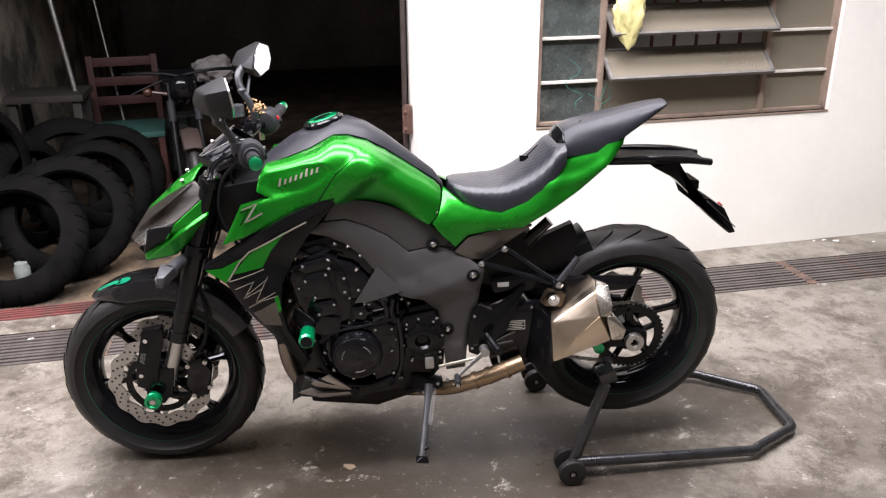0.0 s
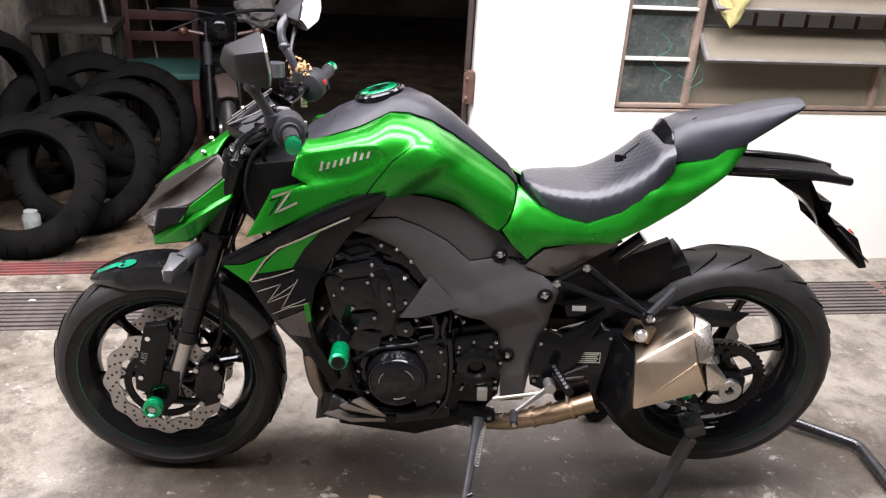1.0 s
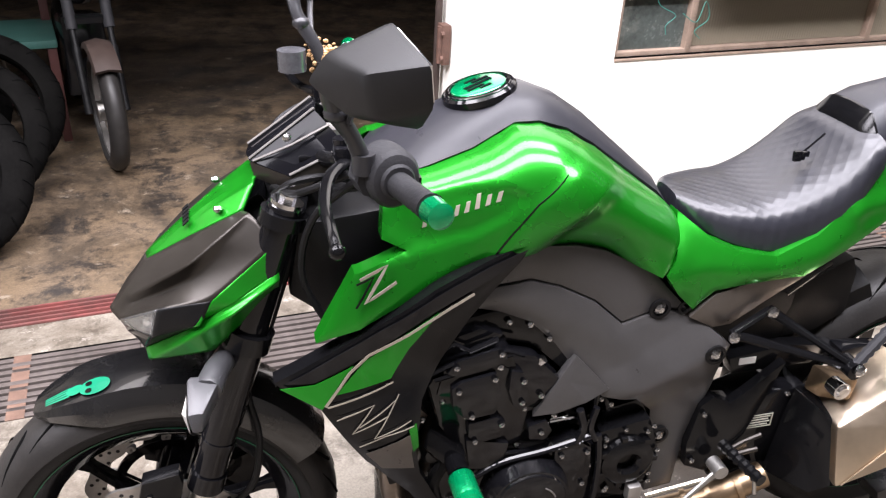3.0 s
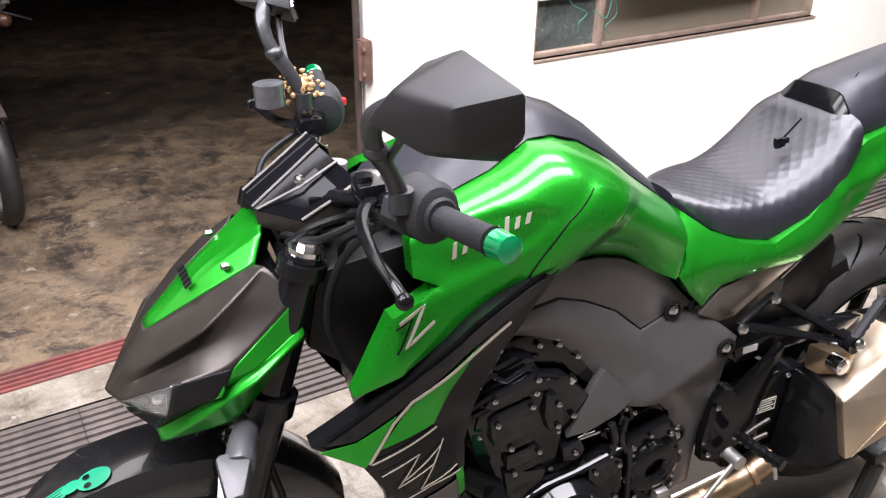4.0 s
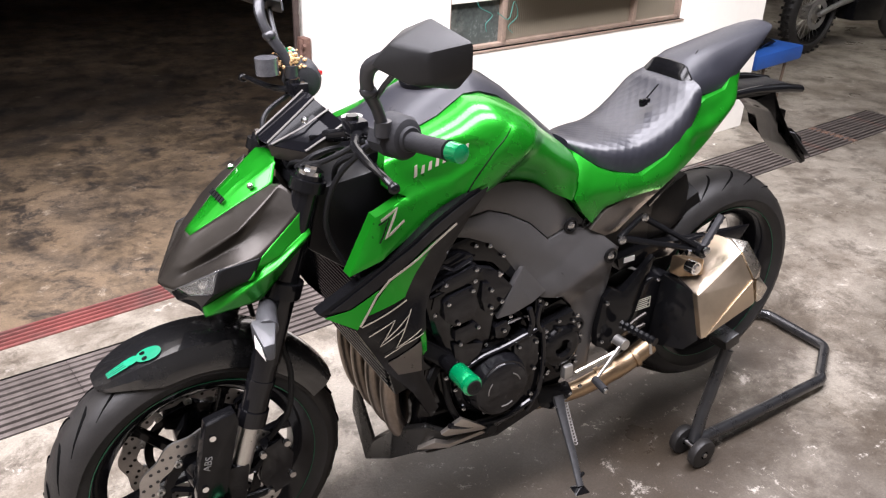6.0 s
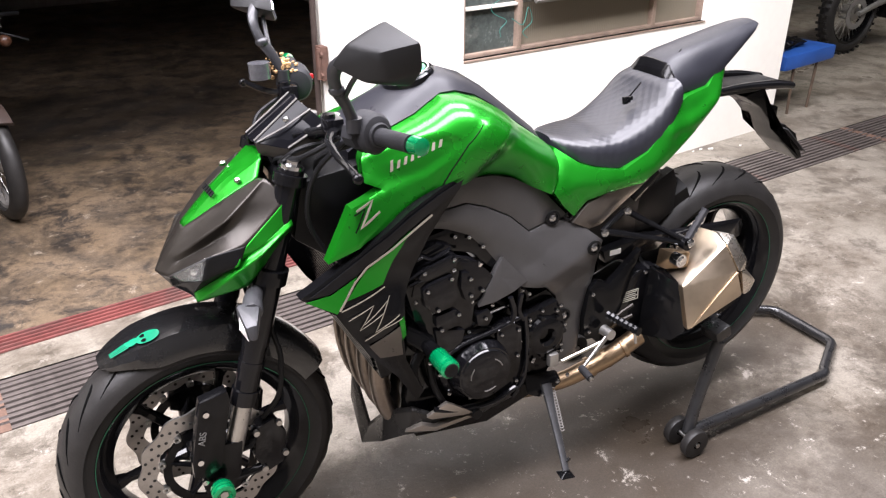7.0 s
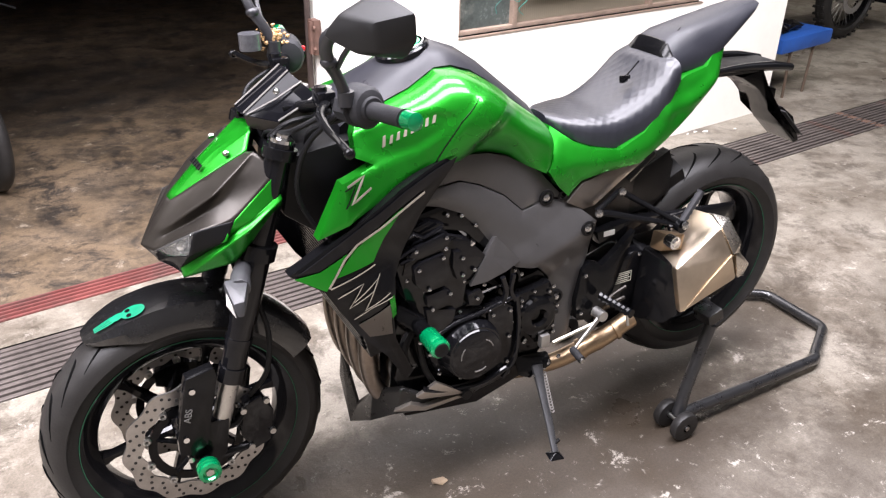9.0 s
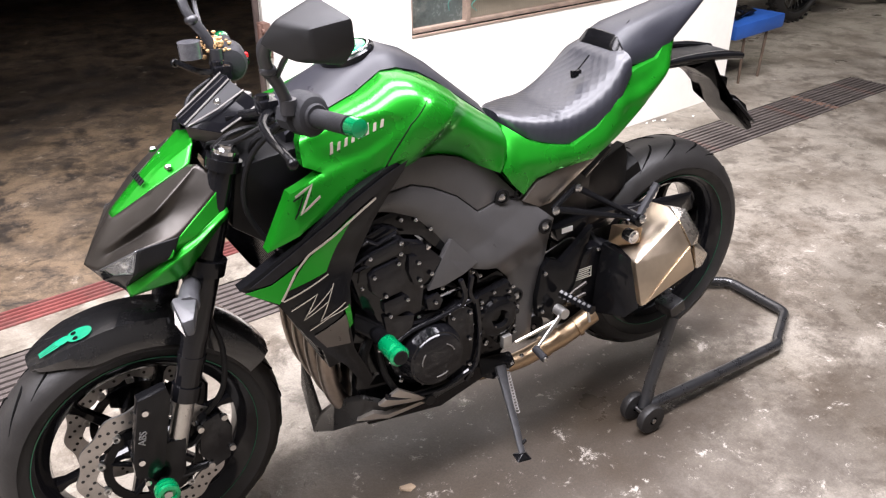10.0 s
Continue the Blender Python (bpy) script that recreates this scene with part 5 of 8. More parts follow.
# gold bead charm hanging at the right mirror's foot
bm = bmesh.new()
for k in range(130):
    ball(bm, (0.345 + random.gauss(0, 0.012), 0.222 + random.gauss(0, 0.015), 1.085 + random.gauss(0, 0.013)), random.uniform(0.003, 0.0065), (1, random.uniform(0.5, 1), random.uniform(0.5, 1)), sub=1)
charm = part("bead_charm", bm, GOLD, bike, "cluster of gold beads hanging from the mirror")
bm = bmesh.new()
for k in range(9):
    spin(bm, [(0.0085, -0.003), (0.0085, 0.003), (0.004, 0.003), (0.004, -0.003)], seg=12, m=Matrix.Translation((0.352, 0.215, 1.06 - k * 0.0085)) @ Euler((radians(90), 0, 0)).to_matrix().to_4x4())
part("bead_strand", bm, material("pale_beads", (0.5, 0.42, 0.32), 0.4, 0.3, 0.3, 60), bike, "strand of pale beads")

# ---- tank cap, decals ----
capm = Matrix.Translation((0.556, 0.0, 1.0855)) @ Euler((0, radians(-15), 0)).to_matrix().to_4x4() @ Euler((radians(-90), 0, 0)).to_matrix().to_4x4()
bm = bmesh.new()
spin(bm, [(0.0, -0.012), (0.060, -0.012), (0.060, -0.002), (0.056, 0.002), (0.050, 0.0), (0.0, 0.0)], seg=40, loop=False, m=capm @ Matrix.Diagonal((1, -1, 1, 1)))
cap = part("filler_cap", bm, BLACK_GLOSS, bike, "black filler cap with a green disc")
bm = bmesh.new()
spin(bm, [(0.0485, 0.002), (0.0485, 0.005), (0.052, 0.005), (0.052, 0.002)], seg=40, m=capm @ Matrix.Diagonal((1, -1, 1, 1)))
part("cap_ring", bm, CHROME, cap)
bm = bmesh.new()
spin(bm, [(0.0, 0.0), (0.044, 0.0), (0.044, 0.004), (0.041, 0.006), (0.0, 0.006)], seg=32, loop=False, m=capm @ Matrix.Diagonal((1, -1, 1, 1)))
part("cap_disc", bm, GREEN_ANO, cap)
bm = bmesh.new()
for x0, y0, sx, sy in ((0.0, 0.0, 0.05, 0.008), (0.012, 0.012, 0.03, 0.006), (-0.012, -0.012, 0.03, 0.006), (0.0, 0.022, 0.02, 0.005), (0.0, -0.022, 0.02, 0.005)):
    box(bm, (x0, y0, 0), (sx, sy, 0.002), capm @ Euler((radians(90), 0, 0)).to_matrix().to_4x4() @ Matrix.Translation((0, 0, 0.0065)) @ Euler((0, 0, radians(20))).to_matrix().to_4x4())
part("cap_marks", bm, BLACK_GLOSS, cap)


def decal(name, outline, f, mat, parent, out=0.0015, label=""):
    b = bmesh.new()
    panel(b, outline, f, res=0.01, thick=0.0012, pillow=0.0, out=out)
    return part(name, b, mat, parent, label)


def stroke(name, pts, w, f, mat, parent, out=0.002, label=""):
    """A painted line of width w along side-view points."""
    b = bmesh.new()
    q = [np.array(p) for p in pts]
    dense = []
    for a, c in zip(q, q[1:]):
        k = max(1, int(np.linalg.norm(c - a) / 0.012))
        dense += [a + (c - a) * i / k for i in range(k)]
    dense.append(q[-1])
    ys = f(np.array(dense)) + out
    row = []
    for i, p in enumerate(dense):
        d = dense[min(i + 1, len(dense) - 1)] - dense[max(i - 1, 0)]
        n = np.array((-d[1], d[0])) / (np.linalg.norm(d) + 1e-9) * w / 2
        row.append((b.verts.new((p[0] + n[0], -ys[i], p[1] + n[1])), b.verts.new((p[0] - n[0], -ys[i], p[1] - n[1]))))
    for (a1, a2), (b1, b2) in zip(row, row[1:]):
        b.faces.new((a1, a2, b2, b1))
    r = bmesh.ops.extrude_face_region(b, geom=b.faces[:])
    for v in r["geom"]:
        if isinstance(v, bmesh.types.BMVert):
            v.co.y += 0.001
    return part(name, b, mat, parent, label)

# plain silver shapes where the tank carries its lettering and emblem
for i in range(8):
    x0, z0 = 0.430 + i * 0.0150, 0.938 + i * 0.0052
    h = 0.023 if i in (0, 5) else 0.017
    decal("badge_bar", [(x0, z0), (x0 + 0.0065, z0 + 0.002), (x0 + 0.010, z0 + h), (x0 + 0.0045, z0 + h - 0.002)], tank_f, SILVER_LINE, tank)
stroke("emblem", [(0.332, 0.893), (0.372, 0.905), (0.338, 0.858), (0.385, 0.878)], 0.0045, tank_f, SILVER_LINE, tank, 0.007, "silver zigzag emblem")
stroke("emblem_edge", [(0.327, 0.886), (0.352, 0.893), (0.325, 0.852)], 0.003, tank_f, BLACK_SATIN, tank, 0.006)
# seams of the tank
stroke("tank_seam", [(0.640, 1.012), (0.592, 0.975), (0.556, 0.925), (0.535, 0.893)], 0.003, tank_f, BLACK_SATIN, tank, 0.0008)

# ---- side shrouds ----
sh_f = field([(0.212, 0.730, 0.236), (0.269, 0.692, 0.254), (0.331, 0.599, 0.254), (0.40, 0.639, 0.268), (0.339, 0.544, 0.236), (0.46, 0.395, 0.215), (0.50, 0.84, 0.228), (0.58, 0.90, 0.215), (0.40, 0.80, 0.252), (0.30, 0.765, 0.250), (0.43, 0.72, 0.235), (0.41, 0.53, 0.245)])
SH = [(0.205, 0.727), (0.262, 0.762), (0.353, 0.817), (0.443, 0.862), (0.532, 0.894), (0.594, 0.910), (0.575, 0.880), (0.54, 0.845), (0.495, 0.795), (0.455, 0.735), (0.42, 0.675), (0.408, 0.60), (0.42, 0.52), (0.468, 0.405), (0.452, 0.380), (0.405, 0.47), (0.335, 0.560), (0.269, 0.682)]
bm = bmesh.new()
panel(bm, SH, sh_f, thick=0.03, pillow=0.005)
shroud = twin("radiator_shroud", bm, BLACK_SATIN, bike, "black radiator shroud with green and graphite inlays")
decal("inlay", [(0.222, 0.731), (0.275, 0.764), (0.36, 0.815), (0.445, 0.855), (0.53, 0.886), (0.583, 0.902), (0.565, 0.882), (0.50, 0.852), (0.42, 0.822), (0.33, 0.770), (0.26, 0.733)], sh_f, BLACK_GLOSS, shroud, 0.003, "gloss black inlay")
decal("inlay", [(0.213, 0.722), (0.262, 0.730), (0.318, 0.758), (0.300, 0.735), (0.270, 0.688)], sh_f, GREEN, shroud, 0.003, "green wedge inlay")
decal("inlay", [(0.290, 0.712), (0.335, 0.765), (0.395, 0.802), (0.445, 0.826), (0.40, 0.775), (0.372, 0.728)], sh_f, GREEN, shroud, 0.003, "green wedge inlay")
decal("inlay", [(0.332, 0.590), (0.405, 0.632), (0.402, 0.585), (0.408, 0.545), (0.358, 0.548)], sh_f, PALE_GRAPHITE, shroud, 0.003, "pale graphite inlay")
decal("inlay", [(0.396, 0.640), (0.408, 0.648), (0.412, 0.600), (0.404, 0.590)], sh_f, GREEN, shroud, 0.0045, "thin green sliver")
for w, pts in ((0.0042, [(0.275, 0.694), (0.312, 0.748), (0.34, 0.775), (0.42, 0.812), (0.50, 0.845)]), (0.0024, [(0.278, 0.692), (0.325, 0.706), (0.375, 0.722)]),
               (0.0015, [(0.298, 0.672), (0.345, 0.690), (0.312, 0.640), (0.365, 0.668), (0.383, 0.700)]), (0.0015, [(0.322, 0.652), (0.378, 0.692), (0.344, 0.628), (0.40, 0.655)]), (0.0015, [(0.322, 0.610), (0.36, 0.632), (0.404, 0.645)]), (0.0014, [(0.29, 0.668), (0.33, 0.684)])):
    stroke("pinstripe", pts, w, sh_f, SILVER_LINE, shroud, 0.005)

# radiator and hoses
bm = bmesh.new()
box(bm, (0.365, 0, 0.60), (0.035, 0.36, 0.30), pose(0.365, 0, 0.60, 0, -12, 0) @ pose(-0.365, 0, -0.60), 0.006)
rad = part("radiator", bm, BLACK_SATIN, bike, "black finned radiator")
bm = bmesh.new()
for k in range(22):
    box(bm, (0.345, 0, 0.47 + k * 0.0125), (0.004, 0.33, 0.004), pose(0.365, 0, 0.60, 0, -12, 0) @ pose(-0.365, 0, -0.60))
tagged(part("fin", bm, BLACK_SATIN, rad), kind="stuff")

# ---- engine ----
bm = bmesh.new()
prism(bm, [(0.46, 0.24), (0.44, 0.36), (0.46, 0.48), (0.60, 0.475), (0.68, 0.52), (0.84, 0.55), (0.88, 0.46), (0.87, 0.34), (0.80, 0.25), (0.66, 0.21)], -0.165, 0.165, 0.02)
engine = part("crankcase", bm, ENGINE, bike, "black cast engine crankcase")
bm = bmesh.new()
prism(bm, [(0.432, 0.50), (0.60, 0.455), (0.645, 0.585), (0.478, 0.635)], -0.195, 0.195, 0.012)
part("cylinder_block", bm, ENGINE, bike, "black cylinder block")
bm = bmesh.new()
prism(bm, [(0.445, 0.645), (0.478, 0.630), (0.648, 0.585), (0.668, 0.64), (0.615, 0.70), (0.50, 0.735), (0.452, 0.705)], -0.205, 0.205, 0.012)
prism(bm, [(0.448, 0.655), (0.52, 0.636), (0.555, 0.655), (0.57, 0.69), (0.53, 0.715), (0.46, 0.705)], -0.219, 0.0, 0.010)
part("cylinder_head", bm, BLACK_GLOSS, bike, "black cylinder head")
bm = bmesh.new()
prism(bm, [(0.442, 0.715), (0.50, 0.742), (0.615, 0.708), (0.675, 0.645), (0.69, 0.68), (0.63, 0.755), (0.565, 0.785), (0.47, 0.768), (0.435, 0.74)], -0.185, 0.185, 0.012)
part("intake_cover", bm, ENGINE, bike)
for pts in ([(0.435, 0.728), (0.475, 0.752), (0.50, 0.735), (0.545, 0.752)], [(0.44, 0.700), (0.475, 0.715), (0.485, 0.705), (0.56, 0.728), (0.59, 0.715)], [(0.445, 0.688), (0.50, 0.700), (0.575, 0.722)]):
    bm = bmesh.new()
    tube(bm, [(x, -0.219, z) for x, z in pts], 0.0045, 6)
    part("engine_rib", bm, BLACK_GLOSS, bike)
# raised covers, ribs and edges that catch the light
for name, outline, y0, y1, bev in (("cylinder_cover", [(0.437, 0.672), (0.455, 0.712), (0.545, 0.742), (0.572, 0.722), (0.608, 0.600), (0.597, 0.535), (0.502, 0.498), (0.455, 0.592)], -0.214, -0.14, 0.014),
                                   ("cylinder_plate", [(0.498, 0.562), (0.574, 0.542), (0.562, 0.486), (0.506, 0.498)], -0.224, -0.18, 0.006),
                                   ("breather_box", [(0.452, 0.745), (0.52, 0.765), (0.56, 0.748), (0.535, 0.728), (0.47, 0.722)], -0.205, -0.14, 0.008),
                                   ("coil_cover", [(0.462, 0.700), (0.480, 0.722), (0.548, 0.738), (0.562, 0.722), (0.552, 0.702), (0.482, 0.690)], -0.226, -0.18, 0.008),
                                   ("cylinder_boss", [(0.470, 0.672), (0.486, 0.684), (0.545, 0.694), (0.556, 0.640), (0.545, 0.612), (0.498, 0.606), (0.474, 0.630)], -0.230, -0.18, 0.012),
                                   ("cylinder_boss", [(0.500, 0.598), (0.548, 0.604), (0.566, 0.590), (0.560, 0.560), (0.516, 0.552), (0.500, 0.572)], -0.228, -0.18, 0.010),
                                   ("timing_boss", [(0.568, 0.690), (0.590, 0.684), (0.604, 0.632), (0.596, 0.610), (0.576, 0.616), (0.566, 0.650)], -0.224, -0.18, 0.008),
                                   ("water_outlet", [(0.606, 0.566), (0.640, 0.575), (0.652, 0.550), (0.640, 0.528), (0.610, 0.535)], -0.218, -0.15, 0.010),
                                   ("clutch_housing", [(0.655, 0.51), (0.70, 0.525), (0.725, 0.505), (0.728, 0.44), (0.70, 0.40), (0.66, 0.42)], -0.226, -0.17, 0.012)):
    bm = bmesh.new()
    prism(bm, outline, y0, y1, bev)
    part(name, bm, BLACK_GLOSS, bike)
for pts, r in (([(0.505, 0.47), (0.56, 0.50), (0.64, 0.512), (0.72, 0.53)], 0.006), ([(0.735, 0.53), (0.742, 0.45), (0.735, 0.36), (0.70, 0.31)], 0.006),
               ([(0.695, 0.59), (0.705, 0.55), (0.695, 0.52)], 0.007), ([(0.725, 0.59), (0.718, 0.55), (0.73, 0.52)], 0.006), ([(0.49, 0.35), (0.55, 0.325), (0.64, 0.315), (0.71, 0.335)], 0.007)):
    bm = bmesh.new()
    tube(bm, [(x, -0.222, z) for x, z in pts], r, 8, 4)
    part("engine_rib", bm, BLACK_GLOSS, bike)
# round alternator cover
bm = bmesh.new()
AM = Matrix.Translation((0.610, -0.165, 0.426)) @ Matrix.Diagonal((1, -1, 1, 1))
spin(bm, [(0.0, 0.0), (0.100, 0.0), (0.100, 0.022), (0.092, 0.034), (0.080, 0.040), (0.070, 0.078), (0.062, 0.092), (0.048, 0.096), (0.0, 0.099)], seg=48, loop=False, m=AM)
alt = part("alternator_cover", bm, BLACK_GLOSS, bike, "gloss black round alternator cover")
bm = bmesh.new()
spin(bm, [(0.071, 0.068), (0.075, 0.068), (0.068, 0.088), (0.064, 0.088)], seg=48, m=AM)
part("cover_rim", bm, BLACK_GLOSS, alt)
for a0 in (20, 140, 260):
    bm = bmesh.new()
    tube(bm, [AM @ Vector((0.043 * math.cos(radians(a0 + k * 10)), 0.0975, 0.043 * math.sin(radians(a0 + k * 10)))) for k in range(5)], 0.0015, 6)
    part("cover_mark", bm, IRON, alt)
bm = bmesh.new()
prism(bm, [(0.64, 0.50), (0.70, 0.525), (0.735, 0.50), (0.74, 0.38), (0.71, 0.32), (0.66, 0.315)], -0.215, -0.10, 0.010)
part("starter_cover", bm, BLACK_GLOSS, bike)
bm = bmesh.new()
prism(bm, [(0.748, 0.515), (0.845, 0.530), (0.868, 0.46), (0.862, 0.375), (0.808, 0.352), (0.752, 0.37)], -0.20, -0.10, 0.014)
spr = part("sprocket_cover", bm, BLACK_SATIN, bike, "black front sprocket cover")
bm = bmesh.new()
SMx = Matrix.Translation((0.805, -0.198, 0.445)) @ Matrix.Diagonal((1, -1, 1, 1))
spin(bm, [(0.018, 0.0), (0.052, 0.0), (0.050, 0.014), (0.038, 0.020), (0.024, 0.020), (0.018, 0.012)], seg=28, m=SMx)
for k in range(7):
    a = 2 * math.pi * k / 7
    box(bm, SMx @ Vector((0.052 * math.cos(a), 0.008, 0.052 * math.sin(a))), (0.012, 0.014, 0.012), bevel=0.003)
part("sprocket_cap", bm, ENGINE, spr)
# clutch cable bracket, hoses and small fittings
for pts, r, m_ in (([(0.74, -0.17, 0.50), (0.735, -0.19, 0.56), (0.75, -0.16, 0.62)], 0.006, BLACK_GLOSS), ([(0.76, -0.16, 0.50), (0.765, -0.18, 0.56), (0.73, -0.17, 0.60)], 0.005, BLACK_GLOSS), ([(0.70, -0.15, 0.50), (0.70, -0.18, 0.55), (0.655, -0.17, 0.58)], 0.007, BLACK_MATT),
                   ([(0.66, -0.18, 0.54), (0.71, -0.19, 0.55), (0.72, -0.19, 0.53)], 0.004, CHROME), ([(0.61, -0.19, 0.665), (0.63, -0.20, 0.69)], 0.008, CHROME), ([(0.612, -0.19, 0.66), (0.64, -0.195, 0.655)], 0.006, CHROME),
                   ([(0.46, -0.19, 0.40), (0.45, -0.20, 0.46), (0.475, -0.19, 0.50)], 0.012, BLACK_MATT), ([(0.52, -0.20, 0.50), (0.56, -0.215, 0.515), (0.63, -0.205, 0.50)], 0.005, BLACK_GLOSS), ([(0.53, -0.195, 0.33), (0.50, -0.20, 0.40), (0.49, -0.19, 0.48)], 0.008, BLACK_MATT)):
    bm = bmesh.new()
    tube(bm, pts, r, 8, 5)
    part("hose", bm, m_, bike)
# crash slider
bm = bmesh.new()
hull(bm, [(0.44, -0.20, 0.585), (0.43, -0.21, 0.55), (0.47, -0.235, 0.515), (0.50, -0.235, 0.53), (0.495, -0.20, 0.56), (0.50, -0.18, 0.50), (0.45, -0.18, 0.50)])
soften(bm, 0.006)
part("slider_bracket", bm, BLACK_SATIN, bike)
sl = Vector((0.478, -0.235, 0.530))
bm = bmesh.new()
cyl(bm, sl, sl + Vector((0.001, -0.035, 0)), 0.018, seg=20)
cs = part("crash_slider", bm, BLACK_SATIN, bike, "engine crash slider with a green sleeve")
bm = bmesh.new()
tube(bm, [sl + Vector((0.001, y, 0)) for y in (-0.040, -0.043, -0.085, -0.092, -0.094, -0.104, -0.110)], [0.016, 0.0215, 0.0215, 0.020, 0.0225, 0.0225, 0.018], 26)
part("slider_sleeve", bm, GREEN_ANO, cs, "green anodised sleeve")
bm = bmesh.new()
spin(bm, [(0.008, 0.0), (0.016, 0.0), (0.016, 0.004), (0.008, 0.003)], seg=24, m=Matrix.Translation(sl + Vector((0.001, -0.1085, 0))) @ Matrix.Diagonal((1, -1, 1, 1)))
cyl(bm, sl + Vector((0.001, -0.105, 0)), sl + Vector((0.001, -0.1105, 0)), 0.010, seg=12)
part("slider_end", bm, BLACK_MATT, cs)

# inner frame spike and frame spars
bm = bmesh.new()
SP = {"tip": (0.598, -0.186, 0.580), "top": (0.668, -0.172, 0.684), "edge": (0.660, -0.180, 0.636), "right": (0.738, -0.172, 0.606), "low": (0.690, -0.188, 0.597), "toe": (0.640, -0.190, 0.584)}
facets(bm, SP, ["tip edge top", "tip toe edge", "edge low right", "edge right top", "edge toe low"], 0.02, (0.66, 0, 0.62))
soften(bm, 0.002)
part("frame_spike", bm, GREY_COVER, bike, "pointed dark grey frame end", true=True)
bm = bmesh.new()
prism(bm, [(0.40, 0.93), (0.36, 0.86), (0.50, 0.76), (0.62, 0.72), (0.70, 0.62), (0.82, 0.58), (0.86, 0.40), (0.94, 0.36), (0.99, 0.60), (0.90, 0.72), (0.84, 0.80), (0.60, 0.89)], -0.125, 0.125, 0.01)
part("main_frame", bm, BLACK_MATT, bike, "matt black main frame")
bm = bmesh.new()
prism(bm, [(0.88, 0.78), (0.93, 0.71), (1.06, 0.735), (1.38, 0.915), (1.39, 0.95), (1.28, 0.925), (1.15, 0.845), (1.02, 0.79)], -0.085, 0.085, 0.01)
part("subframe", bm, BLACK_MATT, bike)
bm = bmesh.new()
prism(bm, [(0.97, 0.70), (1.10, 0.745), (1.16, 0.72), (1.15, 0.60), (1.05, 0.56), (0.97, 0.58)], -0.10, 0.10, 0.01)
part("shock_housing", bm, BLACK_MATT, bike)
sub_f = field([(0.925, 0.69, 0.150), (1.0, 0.75, 0.152), (1.14, 0.765, 0.150), (1.0, 0.68, 0.148), (1.08, 0.72, 0.146)])
bm = bmesh.new()
panel(bm, [(0.915, 0.700), (0.956, 0.742), (1.009, 0.756), (1.145, 0.768), (1.085, 0.728), (1.0, 0.674), (0.965, 0.672)], sub_f, thick=0.02)
twin("side_panel", bm, PALE_GRAPHITE, bike, "matt graphite side panel under the tail")

# belly pan
PAN = material("satin_black_belly_pan", (0.020, 0.019, 0.018), 0.30, 0.4, 0.15, 15)
P = {"t": (0.378, 0, 0.148), "ti": (0.398, 0, 0.198), "b1": (0.392, -0.10, 0.220), "t1": (0.398, -0.10, 0.300), "b2": (0.428, -0.165, 0.274), "t2": (0.441, -0.168, 0.340), "b3": (0.49, -0.180, 0.276), "t3": (0.48, -0.186, 0.322),
     "b4": (0.60, -0.182, 0.276), "t4": (0.60, -0.190, 0.310), "b5": (0.735, -0.168, 0.290), "t5": (0.735, -0.172, 0.322), "k2": (0.46, 0, 0.180), "k3": (0.50, 0, 0.186), "k4": (0.60, 0, 0.205), "k5": (0.735, 0, 0.24)}
bm = bmesh.new()
facets(bm, P, ["t b1 t1 ti", "b1 b2 t2 t1", "b2 b3 t3 t2", "b3 b4 t4 t3", "b4 b5 t5 t4", "b2 k2 k3 b3", "b3 k3 k4 b4", "b4 k4 k5 b5"], 0.014, (0.55, 0, 0.45))
both(bm)
soften(bm, 0.004)
pan = part("belly_pan", bm, PAN, bike, "pointed satin black belly pan", true=True)
pan["true"] = True
B = {"a": (0.460, -0.203, 0.338), "b": (0.512, -0.206, 0.364), "c": (0.560, -0.208, 0.330), "p": (0.583, -0.208, 0.312), "q": (0.554, -0.206, 0.314), "r": (0.474, -0.203, 0.328),
     "l": (0.418, -0.172, 0.290), "g": (0.452, -0.193, 0.313), "h": (0.484, -0.198, 0.298), "i": (0.569, -0.200, 0.303), "j": (0.583, -0.200, 0.294), "k": (0.490, -0.194, 0.284)}
TRIM = material("warm_silver_trim", (0.30, 0.27, 0.235), 0.35, 0.7, 0.1, 20)
for fs in (["a b c q r", "c p q"], ["l g h k", "h i j k"]):
    for s_ in (1, -1):
        bm = bmesh.new()
        facets(bm, {k: (x, y * s_, z) for k, (x, y, z) in B.items()}, fs, 0.016, (0.55, 0, 0.3))
        soften(bm, 0.002)
        part("belly_trim", bm, TRIM, pan, "silver-edged belly pan trim")
bm = bmesh.new()
cyl(bm, (0.588, -0.19, 0.308), (0.588, -0.214, 0.308), 0.013, seg=18)
part("trim_plug", bm, BLACK_MATT, pan)

# exhaust
for k in range(4):
    y = -0.12 + k * 0.08
    bm = bmesh.new()
    tube(bm, [(0.45, y, 0.56), (0.40, y * 1.05, 0.50), (0.392, y, 0.40), (0.42, y * 0.9, 0.30), (0.50, y * 0.8, 0.245), (0.70, y * 0.7, 0.235)], 0.021, 14, 5)
    part("header_pipe", bm, material("dull_header_steel", (0.24, 0.20, 0.165), 0.38, 0.9, 0.25, 12), bike, "dull steel exhaust header pipe")
bm = bmesh.new()
tube(bm, [(0.70, -0.08, 0.235), (0.86, -0.135, 0.258), (0.93, -0.160, 0.288), (1.00, -0.178, 0.322), (1.09, -0.178, 0.358)], [0.022, 0.022, 0.023, 0.025, 0.025], 18, 5)
